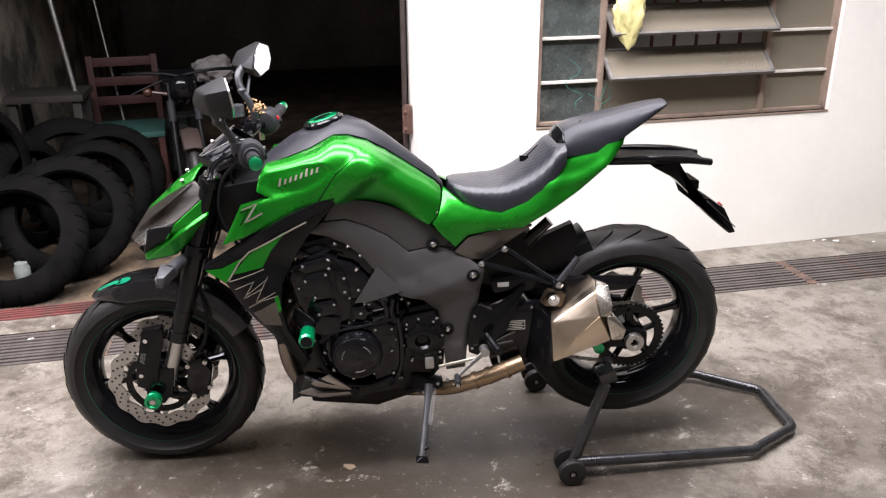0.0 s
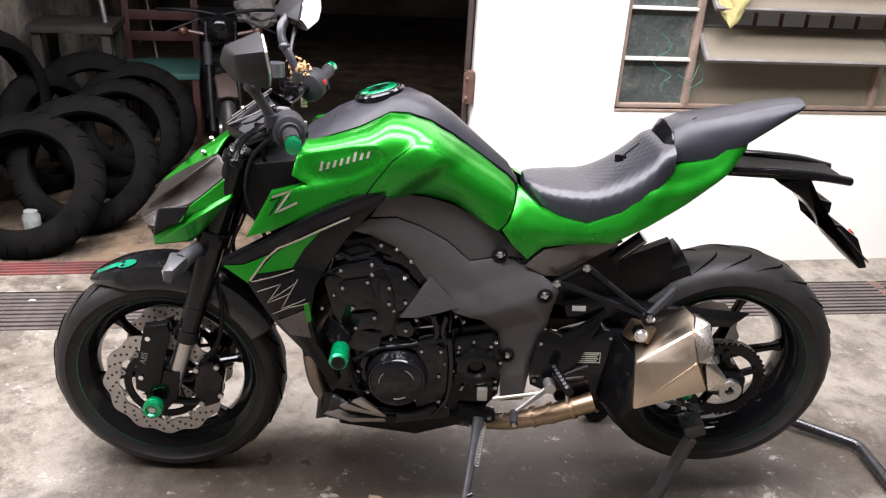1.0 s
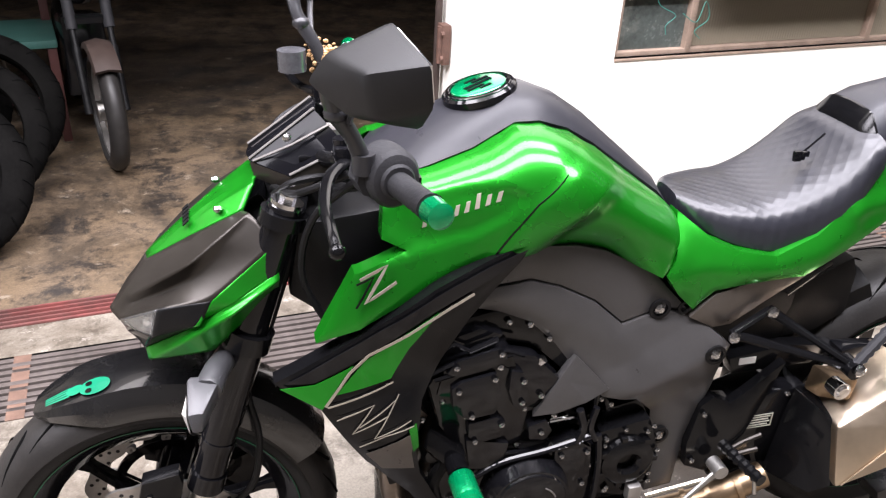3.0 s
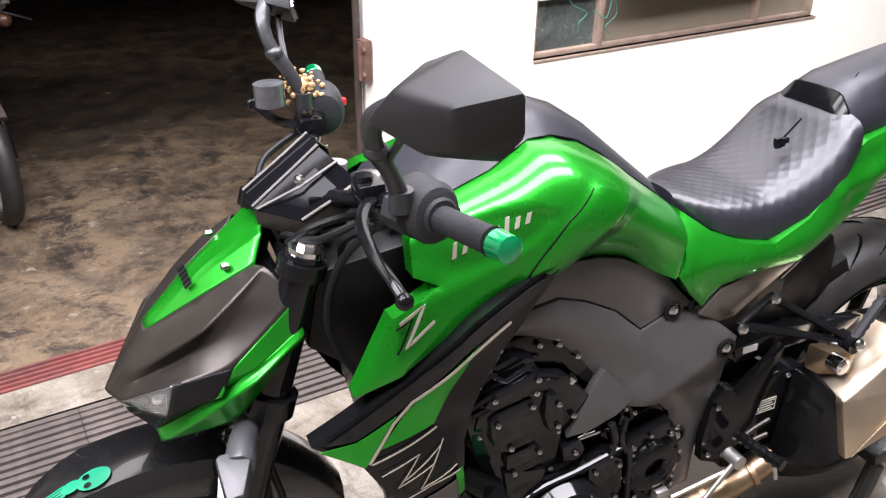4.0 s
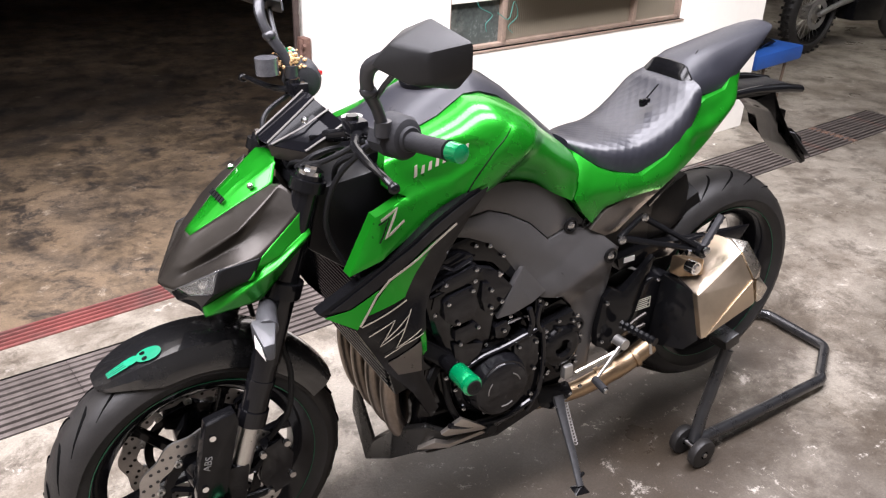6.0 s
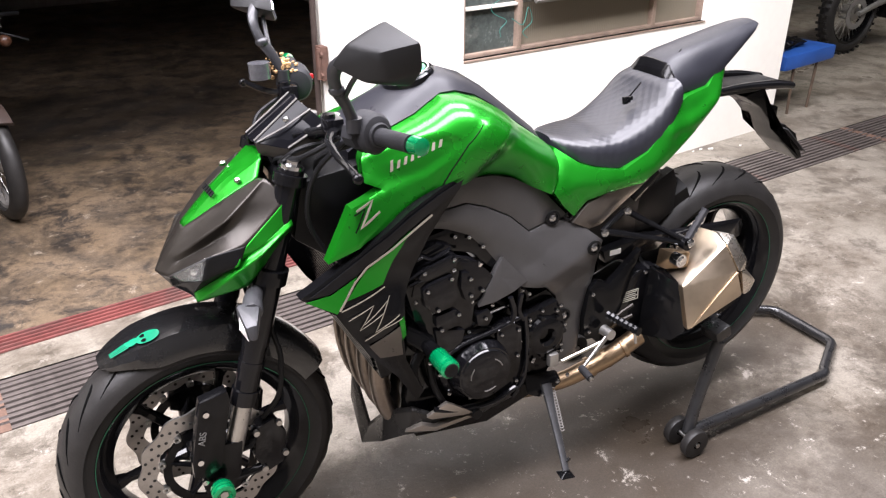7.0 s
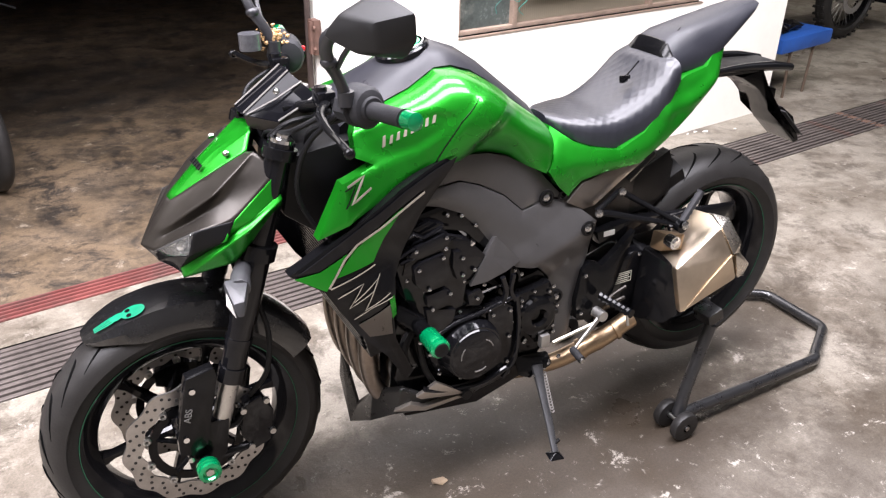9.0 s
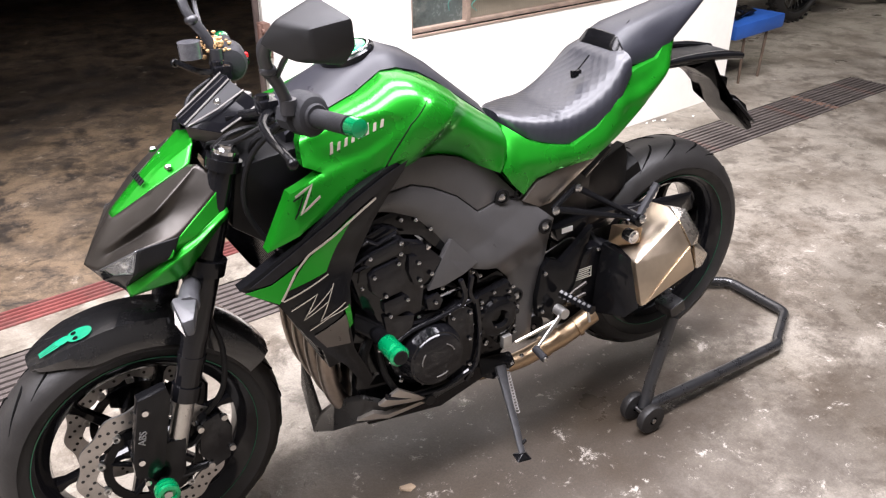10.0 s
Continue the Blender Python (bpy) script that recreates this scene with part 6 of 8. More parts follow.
for t in (0.945, 0.985, 1.035):
    cyl(bm, (t, -0.164 - (t - 0.945) * 0.20, 0.295 + (t - 0.945) * 0.47), (t + 0.009, -0.166 - (t - 0.945) * 0.20, 0.2995 + (t - 0.945) * 0.47), 0.0275, seg=20)
part("exhaust_pipe", bm, PIPE, bike, "heat-tinted exhaust pipe", true=True)
bm = bmesh.new()
hull(bm, [(1.157, -0.280, 0.408), (1.155, -0.243, 0.517), (1.200, -0.222, 0.556), (1.246, -0.201, 0.583), (1.290, -0.205, 0.624), (1.272, -0.252, 0.612), (1.280, -0.297, 0.554), (1.318, -0.292, 0.476)] + [(x, -0.12, z) for x, z in ((1.17, 0.42), (1.17, 0.52), (1.23, 0.57), (1.29, 0.61), (1.33, 0.50))])
soften(bm, 0.005)
sil = part("silencer", bm, SILENCER, bike, "short faceted brushed steel silencer", true=True)
sil["true"] = True
END_CAP = material("polished_end_cap_steel", (0.66, 0.61, 0.54), 0.27, 1.0, 0.08, 20)
bm = bmesh.new()
hull(bm, [(1.290, -0.206, 0.626), (1.274, -0.254, 0.614), (1.282, -0.299, 0.556), (1.318, -0.232, 0.622), (1.319, -0.284, 0.577), (1.310, -0.292, 0.552), (1.29, -0.15, 0.61), (1.32, -0.15, 0.60), (1.30, -0.2, 0.55)])
soften(bm, 0.002)
part("end_cap", bm, END_CAP, sil, "brighter steel end cap")
bm = bmesh.new()
hull(bm, [(1.300, -0.292, 0.550), (1.323, -0.282, 0.547), (1.362, -0.288, 0.507), (1.356, -0.281, 0.470), (1.319, -0.294, 0.477), (1.33, -0.2, 0.54), (1.36, -0.2, 0.50), (1.33, -0.2, 0.475)])
soften(bm, 0.004)
part("outlet", bm, END_CAP, sil, "slanted steel outlet lip")
bm = bmesh.new()
tube(bm, [(1.165, -0.283, 0.416), (1.220, -0.291, 0.486), (1.279, -0.299, 0.554)], [0.001, 0.0022, 0.003], 6)
part("pressed_ridge", bm, SILENCER, sil)
# black chamber and the cover that sweeps out to the silencer
bm = bmesh.new()
hull(bm, [(x, y, z) for x, z in ((0.985, 0.40), (1.00, 0.50), (1.10, 0.535), (1.165, 0.530), (1.165, 0.36), (1.10, 0.325), (1.00, 0.33)) for y in (-0.148, -0.06)])
soften(bm, 0.012)
part("exhaust_chamber", bm, BLACK_GLOSS, bike, "black exhaust chamber cover", true=True)
bm = bmesh.new()
hull(bm, [(1.125, -0.150, 0.540), (1.162, -0.236, 0.515), (1.160, -0.268, 0.400), (1.140, -0.245, 0.365), (1.105, -0.155, 0.345), (1.120, -0.150, 0.44), (1.165, -0.14, 0.54), (1.165, -0.14, 0.36)])
soften(bm, 0.006)
part("exhaust_cover", bm, BLACK_SATIN, bike, "black cover flaring out to the silencer", true=True)
bm = bmesh.new()
hull(bm, [(1.135, -0.16, 0.545), (1.160, -0.200, 0.590), (1.205, -0.205, 0.588), (1.190, -0.215, 0.550), (1.150, -0.185, 0.540), (1.16, -0.14, 0.58), (1.20, -0.14, 0.57)])
soften(bm, 0.004)
part("silencer_clamp", bm, PIPE, bike, "heat-tinted silencer clamp", true=True)
bm = bmesh.new()
cyl(bm, (1.167, -0.190, 0.572), (1.167, -0.216, 0.574), 0.017, seg=18)
cyl(bm, (1.167, -0.216, 0.574), (1.167, -0.220, 0.574), 0.013, 0.010, seg=18)
part("clamp_bolt", bm, CHROME, bike, "large bright clamp bolt", true=True)

# swingarm, chain, sprocket, rear brake
for sg in (-1, 1):
    bm = bmesh.new()
    rings = []
    for x, z, h, y, w in ((0.885, 0.452, 0.05, 0.125, 0.022), (1.00, 0.45, 0.055, 0.128, 0.022), (1.20, 0.42, 0.045, 0.135, 0.02), (1.38, 0.385, 0.032, 0.14, 0.018), (1.505, 0.372, 0.026, 0.142, 0.016)):
        rings.append([(x, sg * (y + a * w), z + b * h) for a, b in ((-1, -0.8), (-0.8, -1), (0.8, -1), (1, -0.8), (1, 0.8), (0.8, 1), (-0.8, 1), (-1, 0.8))])
    loft(bm, rings)
    part("swingarm", bm, BLACK_SATIN, bike, "black swingarm")
bm = bmesh.new()
prism(bm, [(1.02, 0.590), (1.14, 0.605), (1.25, 0.590), (1.20, 0.555), (1.03, 0.555)], -0.137, -0.105, 0.006)
part("chain_guard", bm, BLACK_SATIN, bike)
bm = bmesh.new()
hull(bm, [(1.24, -0.165, 0.595), (1.24, -0.165, 0.545), (1.49, -0.15, 0.585), (1.44, -0.16, 0.548), (1.24, -0.12, 0.595), (1.44, -0.12, 0.552), (1.30, -0.165, 0.602)])
soften(bm, 0.003)
part("chain_guard", bm, BLACK_GLOSS, bike, "gloss black pointed chain guard")
bm = bmesh.new()
n = 44
rings = []
for k in range(n * 4):
    a = 2 * math.pi * k / (n * 4)
    r = 0.104 + (0.004 if k % 4 < 2 else -0.002)
    rings.append([RA + Vector((q * math.cos(a), y, q * math.sin(a))) for q, y in ((0.078, -0.118), (r, -0.118), (r, -0.112), (0.078, -0.112))])
loft(bm, rings, caps=False, loop=True)
sprocket = part("rear_sprocket", bm, BLACK_SATIN, rear_wheel, "black rear sprocket with chain")
bm = bmesh.new()
for k in range(5):
    a = 2 * math.pi * k / 5 + 0.4
    e = Vector((math.cos(a), 0, math.sin(a)))
    tube(bm, [RA + e * 0.03 + Vector((0, -0.112, 0)), RA + e * 0.085 + Vector((0, -0.114, 0))], 0.014, 8, 0, 0.5)
    cyl(bm, RA + e * 0.082 + Vector((0, -0.112, 0)), RA + e * 0.082 + Vector((0, -0.126, 0)), 0.008, seg=8)
spin(bm, [(0.0, 0.05), (0.05, 0.05), (0.05, 0.115), (0.0, 0.118)], seg=24, loop=False, m=Matrix.Translation(RA) @ Matrix.Diagonal((1, -1, 1, 1)))
part("sprocket_carrier", bm, BLACK_SATIN, sprocket)
bm = bmesh.new()
spin(bm, [(0.010, 0.166), (0.014, 0.170), (0.028, 0.170), (0.030, 0.164), (0.030, 0.155), (0.010, 0.155)], seg=28, m=Matrix.Translation(RA + Vector((0.0, 0, 0))) @ Matrix.Diagonal((1, -1, 1, 1)))
for k in range(5):
    a = 2 * math.pi * k / 5
    box(bm, RA + Vector((0.014 * math.cos(a), -0.170, 0.014 * math.sin(a))), (0.007, 0.004, 0.007))
part("axle_nut", bm, STEEL, rear_wheel, "bright slotted axle nut")
# chain as a band of links
p0, p1 = Vector((0.80, -0.115, 0.445)), RD + Vector((0, -0.115, 0))
bm = bmesh.new()
path = [(p0 + Vector((0.035 * math.cos(radians(a)), 0, 0.035 * math.sin(radians(a))))) for a in range(80, 281, 25)]
path += [(p1 + Vector((0.107 * math.cos(radians(a)), 0, 0.107 * math.sin(radians(a))))) for a in range(265, 461, 6)]
L, seg_pts = 0.0, []
for a, b in zip(path, path[1:] + path[:1]):
    k = max(1, round((b - a).length / 0.0159))
    seg_pts += [a.lerp(b, i / k) for i in range(k)]
for i, a in enumerate(seg_pts):
    b = seg_pts[(i + 1) % len(seg_pts)]
    d = (b - a).normalized()
    mid = (a + b) / 2
    rot = d.to_track_quat("X", "Y").to_matrix().to_4x4()
    for yy in (-0.008, 0.008):
        box(bm, (0, 0, 0), ((b - a).length * (0.98 if i % 2 else 0.8), 0.002, 0.011), Matrix.Translation(mid + Vector((0, yy * (1 if i % 2 else 0.7), 0))) @ rot)
part("chain", bm, material("chain_steel", (0.16, 0.15, 0.14), 0.4, 0.9, 0.3, 60), bike, "grey steel drive chain", smooth=0)
d = part("brake_disc", disc_mesh(RA, 0.118, 0.085, 0.105), DISC, rear_wheel, "wave-edged rear brake disc")
# stand spools
for sg in (-1, 1):
    bm = bmesh.new()
    spin(bm, [(0.0, 0.0), (0.016, 0.0), (0.016, 0.006), (0.010, 0.010), (0.010, 0.022), (0.017, 0.026), (0.017, 0.032), (0.0, 0.032)], seg=20, loop=False, m=Matrix.Translation((1.345, sg * 0.16, 0.368)) @ Matrix.Diagonal((1, sg, 1, 1)))
    part("stand_spool", bm, GREEN_ANO, bike, "green anodised stand spool")

# shock reservoir and fittings behind the side panel
bm = bmesh.new()
cyl(bm, (1.135, -0.09, 0.70), (1.205, -0.10, 0.765), 0.017, seg=18)
part("shock_reservoir", bm, BLACK_GLOSS, bike, "black shock reservoir")
# rear hugger
bm = bmesh.new()
rings = []
for i in range(13):
    a = radians(112 + i * 52 / 12)
    r = 0.345
    w = 0.085 - 0.015 * i / 12
    rings.append([(RD.x + (r - d) * math.cos(a), y * w, RD.z + (r - d) * math.sin(a)) for y, d in ((-1, 0.05), (-0.97, 0.01), (-0.6, -0.01), (0, -0.015), (0.6, -0.01), (0.97, 0.01), (1, 0.05), (0.9, 0.05), (0.85, 0.015), (0, 0.0), (-0.85, 0.015), (-0.9, 0.05))])
loft(bm, rings)
part("hugger", bm, BLACK_MATT, bike, "matt black rear hugger")
hug_f = field([(1.15, 0.66, 0.10), (1.28, 0.74, 0.088), (1.29, 0.63, 0.092), (1.2, 0.60, 0.10)])
bm = bmesh.new()
panel(bm, [(1.13, 0.665), (1.185, 0.713), (1.278, 0.749), (1.292, 0.714), (1.287, 0.632), (1.225, 0.603), (1.15, 0.60)], hug_f, thick=0.03)
part("hugger_side", bm, BLACK_MATT, bike)

# passenger peg hanger and footrests
for a, b in (((0.992, -0.166, 0.668), (1.200, -0.236, 0.612)), ((1.060, -0.164, 0.708), (1.200, -0.236, 0.618))):
    bm = bmesh.new()
    tube(bm, [Vector(a), Vector(a).lerp(Vector(b), 0.5), Vector(b)], [0.013, 0.010, 0.010], 8, 0, 0.7)
    part("hanger_arm", bm, BLACK_SATIN, bike, "black cast footrest hanger arm")
bm = bmesh.new()
tube(bm, [(0.992, -0.166, 0.668), (1.06, -0.164, 0.708)], 0.009, 8, 0, 0.7)
part("hanger_link", bm, BLACK_SATIN, bike)
bm = bmesh.new()
cyl(bm, (1.202, -0.215, 0.612), (1.202, -0.255, 0.612), 0.017, seg=16)
part("hanger_boss", bm, BLACK_SATIN, bike)
bm = bmesh.new()
pts = [Vector((1.205, -0.245, 0.622)).lerp(Vector((1.262, -0.240, 0.692)), k / 12) for k in range(13)]
tube(bm, pts, [0.010 if k % 2 else 0.0125 for k in range(13)], 8, 0, 0.8)
part("footrest", bm, GRIP, bike, "folded ribbed passenger footrest")
bm = bmesh.new()
pts = [Vector((1.0, -0.20, 0.442)).lerp(Vector((1.022, -0.305, 0.436)), k / 14) for k in range(15)]
tube(bm, pts, [0.009 if k % 2 else 0.012 for k in range(15)], 8)
part("footrest", bm, BLACK_SATIN, bike, "ribbed rider footrest")
bm = bmesh.new()
cyl(bm, (1.018, -0.29, 0.43), (1.022, -0.295, 0.398), 0.004, seg=8)
part("footrest_feeler", bm, STEEL, bike)
bk_f = field([(0.948, 0.51, 0.172), (1.116, 0.578, 0.165), (1.048, 0.416, 0.185), (0.943, 0.379, 0.178)])
bm = bmesh.new()
panel(bm, [(0.960, 0.512), (0.985, 0.530), (1.02, 0.512), (1.125, 0.582), (1.085, 0.500), (1.045, 0.412), (0.985, 0.363), (0.946, 0.379), (0.944, 0.43)], bk_f, thick=0.02)
part("footrest_bracket", bm, BLACK_SATIN, bike, "black footrest bracket")
bm = bmesh.new()
tube(bm, [(1.03, -0.188, 0.415), (1.055, -0.19, 0.43), (1.085, -0.195, 0.445)], 0.005, 8)
tube(bm, [(1.03, -0.20, 0.41), (1.075, -0.205, 0.42)], 0.005, 8)
part("heel_guard", bm, GREY_METAL, bike)
# gear lever and its rod
for off in (-0.008, 0.008):
    bm = bmesh.new()
    tube(bm, [(0.988 + off * 0.4, -0.225, 0.402 + off), (0.905 + off * 0.6, -0.232, 0.330 + off * 0.6)], 0.0045, 8)
    part("gear_lever", bm, ALU, bike, "cast aluminium gear lever")
bm = bmesh.new()
cyl(bm, (0.988, -0.20, 0.402), (0.988, -0.236, 0.402), 0.014, seg=14)
part("lever_pivot", bm, ALU, bike)
bm = bmesh.new()
cyl(bm, (0.903, -0.228, 0.328), (0.900, -0.275, 0.323), 0.010, seg=14)
peg = part("lever_peg", bm, GRIP, bike)
bm = bmesh.new()
cyl(bm, (0.900, -0.274, 0.323), (0.8995, -0.281, 0.3225), 0.006, seg=10)
part("bolt", bm, STEEL, peg)
bm = bmesh.new()
tube(bm, [(0.850, -0.215, 0.358), (0.975, -0.225, 0.385)], 0.005, 8)
part("shift_rod", bm, material("pale_zinc", (0.6, 0.55, 0.45), 0.35, 0.9, 0.15, 40), bike, "pale plated shift rod")
bm = bmesh.new()
box(bm, (0.822, -0.215, 0.375), (0.026, 0.02, 0.035), bevel=0.005)
part("shift_arm", bm, ALU, bike)

# side stand
bm = bmesh.new()
hull(bm, [(0.765, -0.17, 0.32), (0.86, -0.175, 0.31), (0.865, -0.20, 0.28), (0.80, -0.20, 0.255), (0.765, -0.19, 0.27), (0.78, -0.14, 0.30), (0.86, -0.15, 0.29)])
soften(bm, 0.006)
part("stand_bracket", bm, BLACK_SATIN, bike)
bm = bmesh.new()
tube(bm, [(0.820, -0.190, 0.285), (0.812, -0.225, 0.25), (0.795, -0.300, 0.185), (0.781, -0.355, 0.135)], [0.016, 0.012, 0.010, 0.009], 10, 0, 0.8)
st = part("side_stand", bm, material("worn_grey_stand", (0.045, 0.045, 0.047), 0.4, 0.4, 0.3, 20), bike, "worn grey side stand swung out")
bm = bmesh.new()
hull(bm, [(0.760, -0.368, 0.122), (0.80, -0.375, 0.120), (0.80, -0.335, 0.126), (0.762, -0.335, 0.128), (0.78, -0.36, 0.138)])
soften(bm, 0.003)
cyl(bm, (0.785, -0.342, 0.15), (0.802, -0.338, 0.155), 0.005, seg=8)
part("stand_foot", bm, BLACK_SATIN, st)
bm = bmesh.new()
pts = []
for k in range(120):
    t = k / 119
    p = Vector((0.832, -0.205, 0.275)).lerp(Vector((0.812, -0.285, 0.205)), t)
    a = t * 2 * math.pi * 14
    pts.append(p + Vector((0.006 * math.cos(a), 0.004 * math.sin(a), 0.004 * math.sin(a))))
tube(bm, pts, 0.0016, 5)
part("stand_spring", bm, IRON, st)

# labels
for (x, z, w, h, y, mat, lines) in ((1.058, 0.582, 0.034, 0.014, 0.1385, WHITE_LABEL, 0), (1.088, 0.458, 0.062, 0.030, 0.1685, BLACK_GLOSS, 4)):
    bm = bmesh.new()
    box(bm, (x, -y, z), (w, 0.002, h))
    lb = part("label_plate", bm, mat, bike, "small printed label")
    if lines:
        bm = bmesh.new()
        for e in (-1, 1):
            box(bm, (x, -y - 0.0015, z + e * (h / 2 - 0.001)), (w, 0.002, 0.0016))
            box(bm, (x + e * (w / 2 - 0.001), -y - 0.0015, z), (0.0016, 0.002, h))
        for k in range(lines):
            box(bm, (x + 0.004 * (k % 2), -y - 0.0015, z - 0.009 + k * 0.006), (w * 0.72, 0.002, 0.002))
        part("print_bars", bm, material("label_ink", (0.5, 0.48, 0.4), 0.5), lb)

# rear rack, plate carrier
for sg in (-1, 1):
    bm = bmesh.new()
    tube(bm, [(1.40, sg * 0.075, 0.935), (1.50, sg * 0.075, 0.936), (1.62, sg * 0.070, 0.925), (1.705, sg * 0.062, 0.910)], [0.010, 0.013, 0.017, 0.014], 10, 4, 0.75)
    part("rack_rail", bm, BLACK_SATIN, bike, "black tail rack rail")
bm = bmesh.new()
hull(bm, [(1.38, -0.06, 0.915), (1.38, 0.06, 0.915), (1.40, -0.06, 0.94), (1.40, 0.06, 0.94), (1.69, -0.056, 0.921), (1.69, 0.056, 0.921), (1.68, -0.05, 0.902), (1.68, 0.05, 0.902)])
soften(bm, 0.006)
part("undertail", bm, BLACK_MATT, bike, "black undertail tray")
bm = bmesh.new()
prism(bm, [(1.53, 0.90), (1.61, 0.915), (1.645, 0.86), (1.66, 0.80), (1.715, 0.792), (1.765, 0.757), (1.808, 0.675), (1.785, 0.672), (1.715, 0.735), (1.665, 0.795), (1.60, 0.86)], -0.056, 0.056, 0.010)
part("plate_carrier", bm, BLACK_SATIN, bike, "black plate carrier arm")
bm = bmesh.new()
hull(bm, [(1.64, -0.05, 0.86), (1.68, -0.05, 0.85), (1.68, -0.05, 0.82), (1.64, -0.05, 0.82), (1.64, 0.05, 0.86), (1.68, 0.05, 0.85), (1.68, 0.05, 0.82), (1.64, 0.05, 0.82)])
soften(bm, 0.006)
part("plate_lamp", bm, BLACK_SATIN, bike)
bm = bmesh.new()
PM = pose(1.750, 0, 0.742, 0, -47, 0)
box(bm, (0, 0, 0), (0.003, 0.150, 0.125), PM, 0.001)
part("licence_plate", bm, material("dark_plate_back", (0.06, 0.06, 0.062), 0.35, 0.5, 0.15, 20), bike, "dark back of a licence plate")
bm = bmesh.new()
hull(bm, [(1.425, -0.05, 1.01), (1.445, -0.045, 1.0), (1.42, -0.05, 0.95), (1.40, -0.055, 0.95), (1.425, 0.05, 1.01), (1.445, 0.045, 1.0), (1.42, 0.05, 0.95), (1.40, 0.055, 0.95)])
part("tail_light", bm, RED, bike, "red tail light")
bm = bmesh.new()
cyl(bm, (1.765, 0.0, 0.748), (1.773, 0, 0.756), 0.010, seg=16)
part("reflector", bm, RED, bike, "red reflector")

# seat strap with buckle
bm = bmesh.new()
loft(bm, [pillion_ring(1.197, 0.077, 0.952, 0.994, 0.003), pillion_ring(1.200, 0.078, 0.952, 1.000, 0.006), pillion_ring(1.212, 0.086, 0.954, 1.018, 0.006), pillion_ring(1.216, 0.088, 0.956, 1.022, 0.003)])
part("seat_strap", bm, BLACK_SATIN, bike, "black strap across the seat", true=True)
bm = bmesh.new()
tube(bm, [(1.180, -0.040, 0.986), (1.158, -0.038, 0.964), (1.140, -0.037, 0.948)], 0.002, 6)
for k in range(6):
    box(bm, (1.137 + random.uniform(-0.012, 0.012), -0.038 + random.uniform(-0.01, 0.01), 0.950 + random.uniform(-0.008, 0.006)), (0.014, 0.008, 0.010), bevel=0.002)
part("strap_buckle", bm, BLACK_GLOSS, bike, "small black buckle on a cord")

# ---- bolt heads ----
bm = bmesh.new()
cyl(bm, (0, 0, 0), (0, -0.004, 0), 0.0085, 0.0085, 16)
cyl(bm, (0, -0.004, 0), (0, -0.0075, 0), 0.0085, 0.0045, 16)
cyl(bm, (0, -0.0074, 0), (0, -0.0079, 0), 0.003, 0.003, 6)
BOLT = finish("bolt", bm, BOLT_STEEL)
bm = bmesh.new()
cyl(bm, (0, 0, 0), (0, -0.003, 0), 0.0046, 0.0046, 10)
cyl(bm, (0, -0.003, 0), (0, -0.0055, 0), 0.0046, 0.0018, 10)
SMALL = finish("bolt", bm, BOLT_STEEL)
bm = bmesh.new()
spin(bm, [(0.015, 0.0), (0.024, 0.0), (0.024, -0.005), (0.017, -0.006)], seg=24)
WASHER = finish("washer", bm, BLACK_MATT)


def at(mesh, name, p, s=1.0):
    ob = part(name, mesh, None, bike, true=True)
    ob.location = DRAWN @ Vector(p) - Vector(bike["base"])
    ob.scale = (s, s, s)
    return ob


for p in ((1.059, -0.174, 0.709), (0.990, -0.178, 0.668), (1.203, -0.258, 0.618)):
    at(BOLT, "bolt", p, 1.25)
for x, z in ((0.965, 0.630), (0.852, 0.728), (0.884, 0.458)):
    y = float(fc_f((x, z))[0])
    at(WASHER, "washer", (x, -y - 0.001, z), 0.8)
    at(BOLT, "bolt", (x, -y, z), 1.15)
at(WASHER, "washer", (0.905, -float(fc_f((0.905, 0.71))[0]) + 0.002, 0.718), 0.5)
for k in range(9):
    a = radians(20 + k * 40)
    at(SMALL, "bolt", (0.610 + 0.094 * math.cos(a), -0.200, 0.426 + 0.094 * math.sin(a)), 1.2)
for x, y, z in ((0.606, -0.188, 0.752), (0.570, -0.19, 0.762), (0.640, -0.19, 0.722), (0.628, -0.208, 0.622), (0.655, -0.205, 0.575), (0.640, -0.202, 0.535), (0.70, -0.217, 0.505), (0.725, -0.216, 0.46), (0.715, -0.216, 0.35), (0.675, -0.216, 0.51), (0.76, -0.202, 0.50), (0.85, -0.202, 0.515), (0.855, -0.202, 0.385), (0.77, -0.202, 0.38),
                (0.50, -0.207, 0.60), (0.60, -0.207, 0.60), (0.49, -0.205, 0.47), (0.56, -0.205, 0.535), (0.965, -0.176, 0.50), (0.955, -0.18, 0.395), (0.99, -0.18, 0.385), (0.845, -0.205, 0.295), (0.875, -0.205, 0.305), (0.80, -0.205, 0.27), (1.14, -0.168, 0.515), (1.03, -0.168, 0.43), (0.75, -0.18, 0.575), (0.77, -0.18, 0.56), (0.46, -0.21, 0.64), (0.55, -0.222, 0.70), (0.43, -0.20, 0.60)):
    at(SMALL, "bolt", (x, y, z), 1.2)
# bolt heads added at guessed places to give the engine bright glints
for k in range(8):
    a = radians(10 + k * 45)
    at(SMALL, "bolt", (0.806 + 0.058 * math.cos(a), -0.203, 0.445 + 0.072 * math.sin(a)), 1.0)
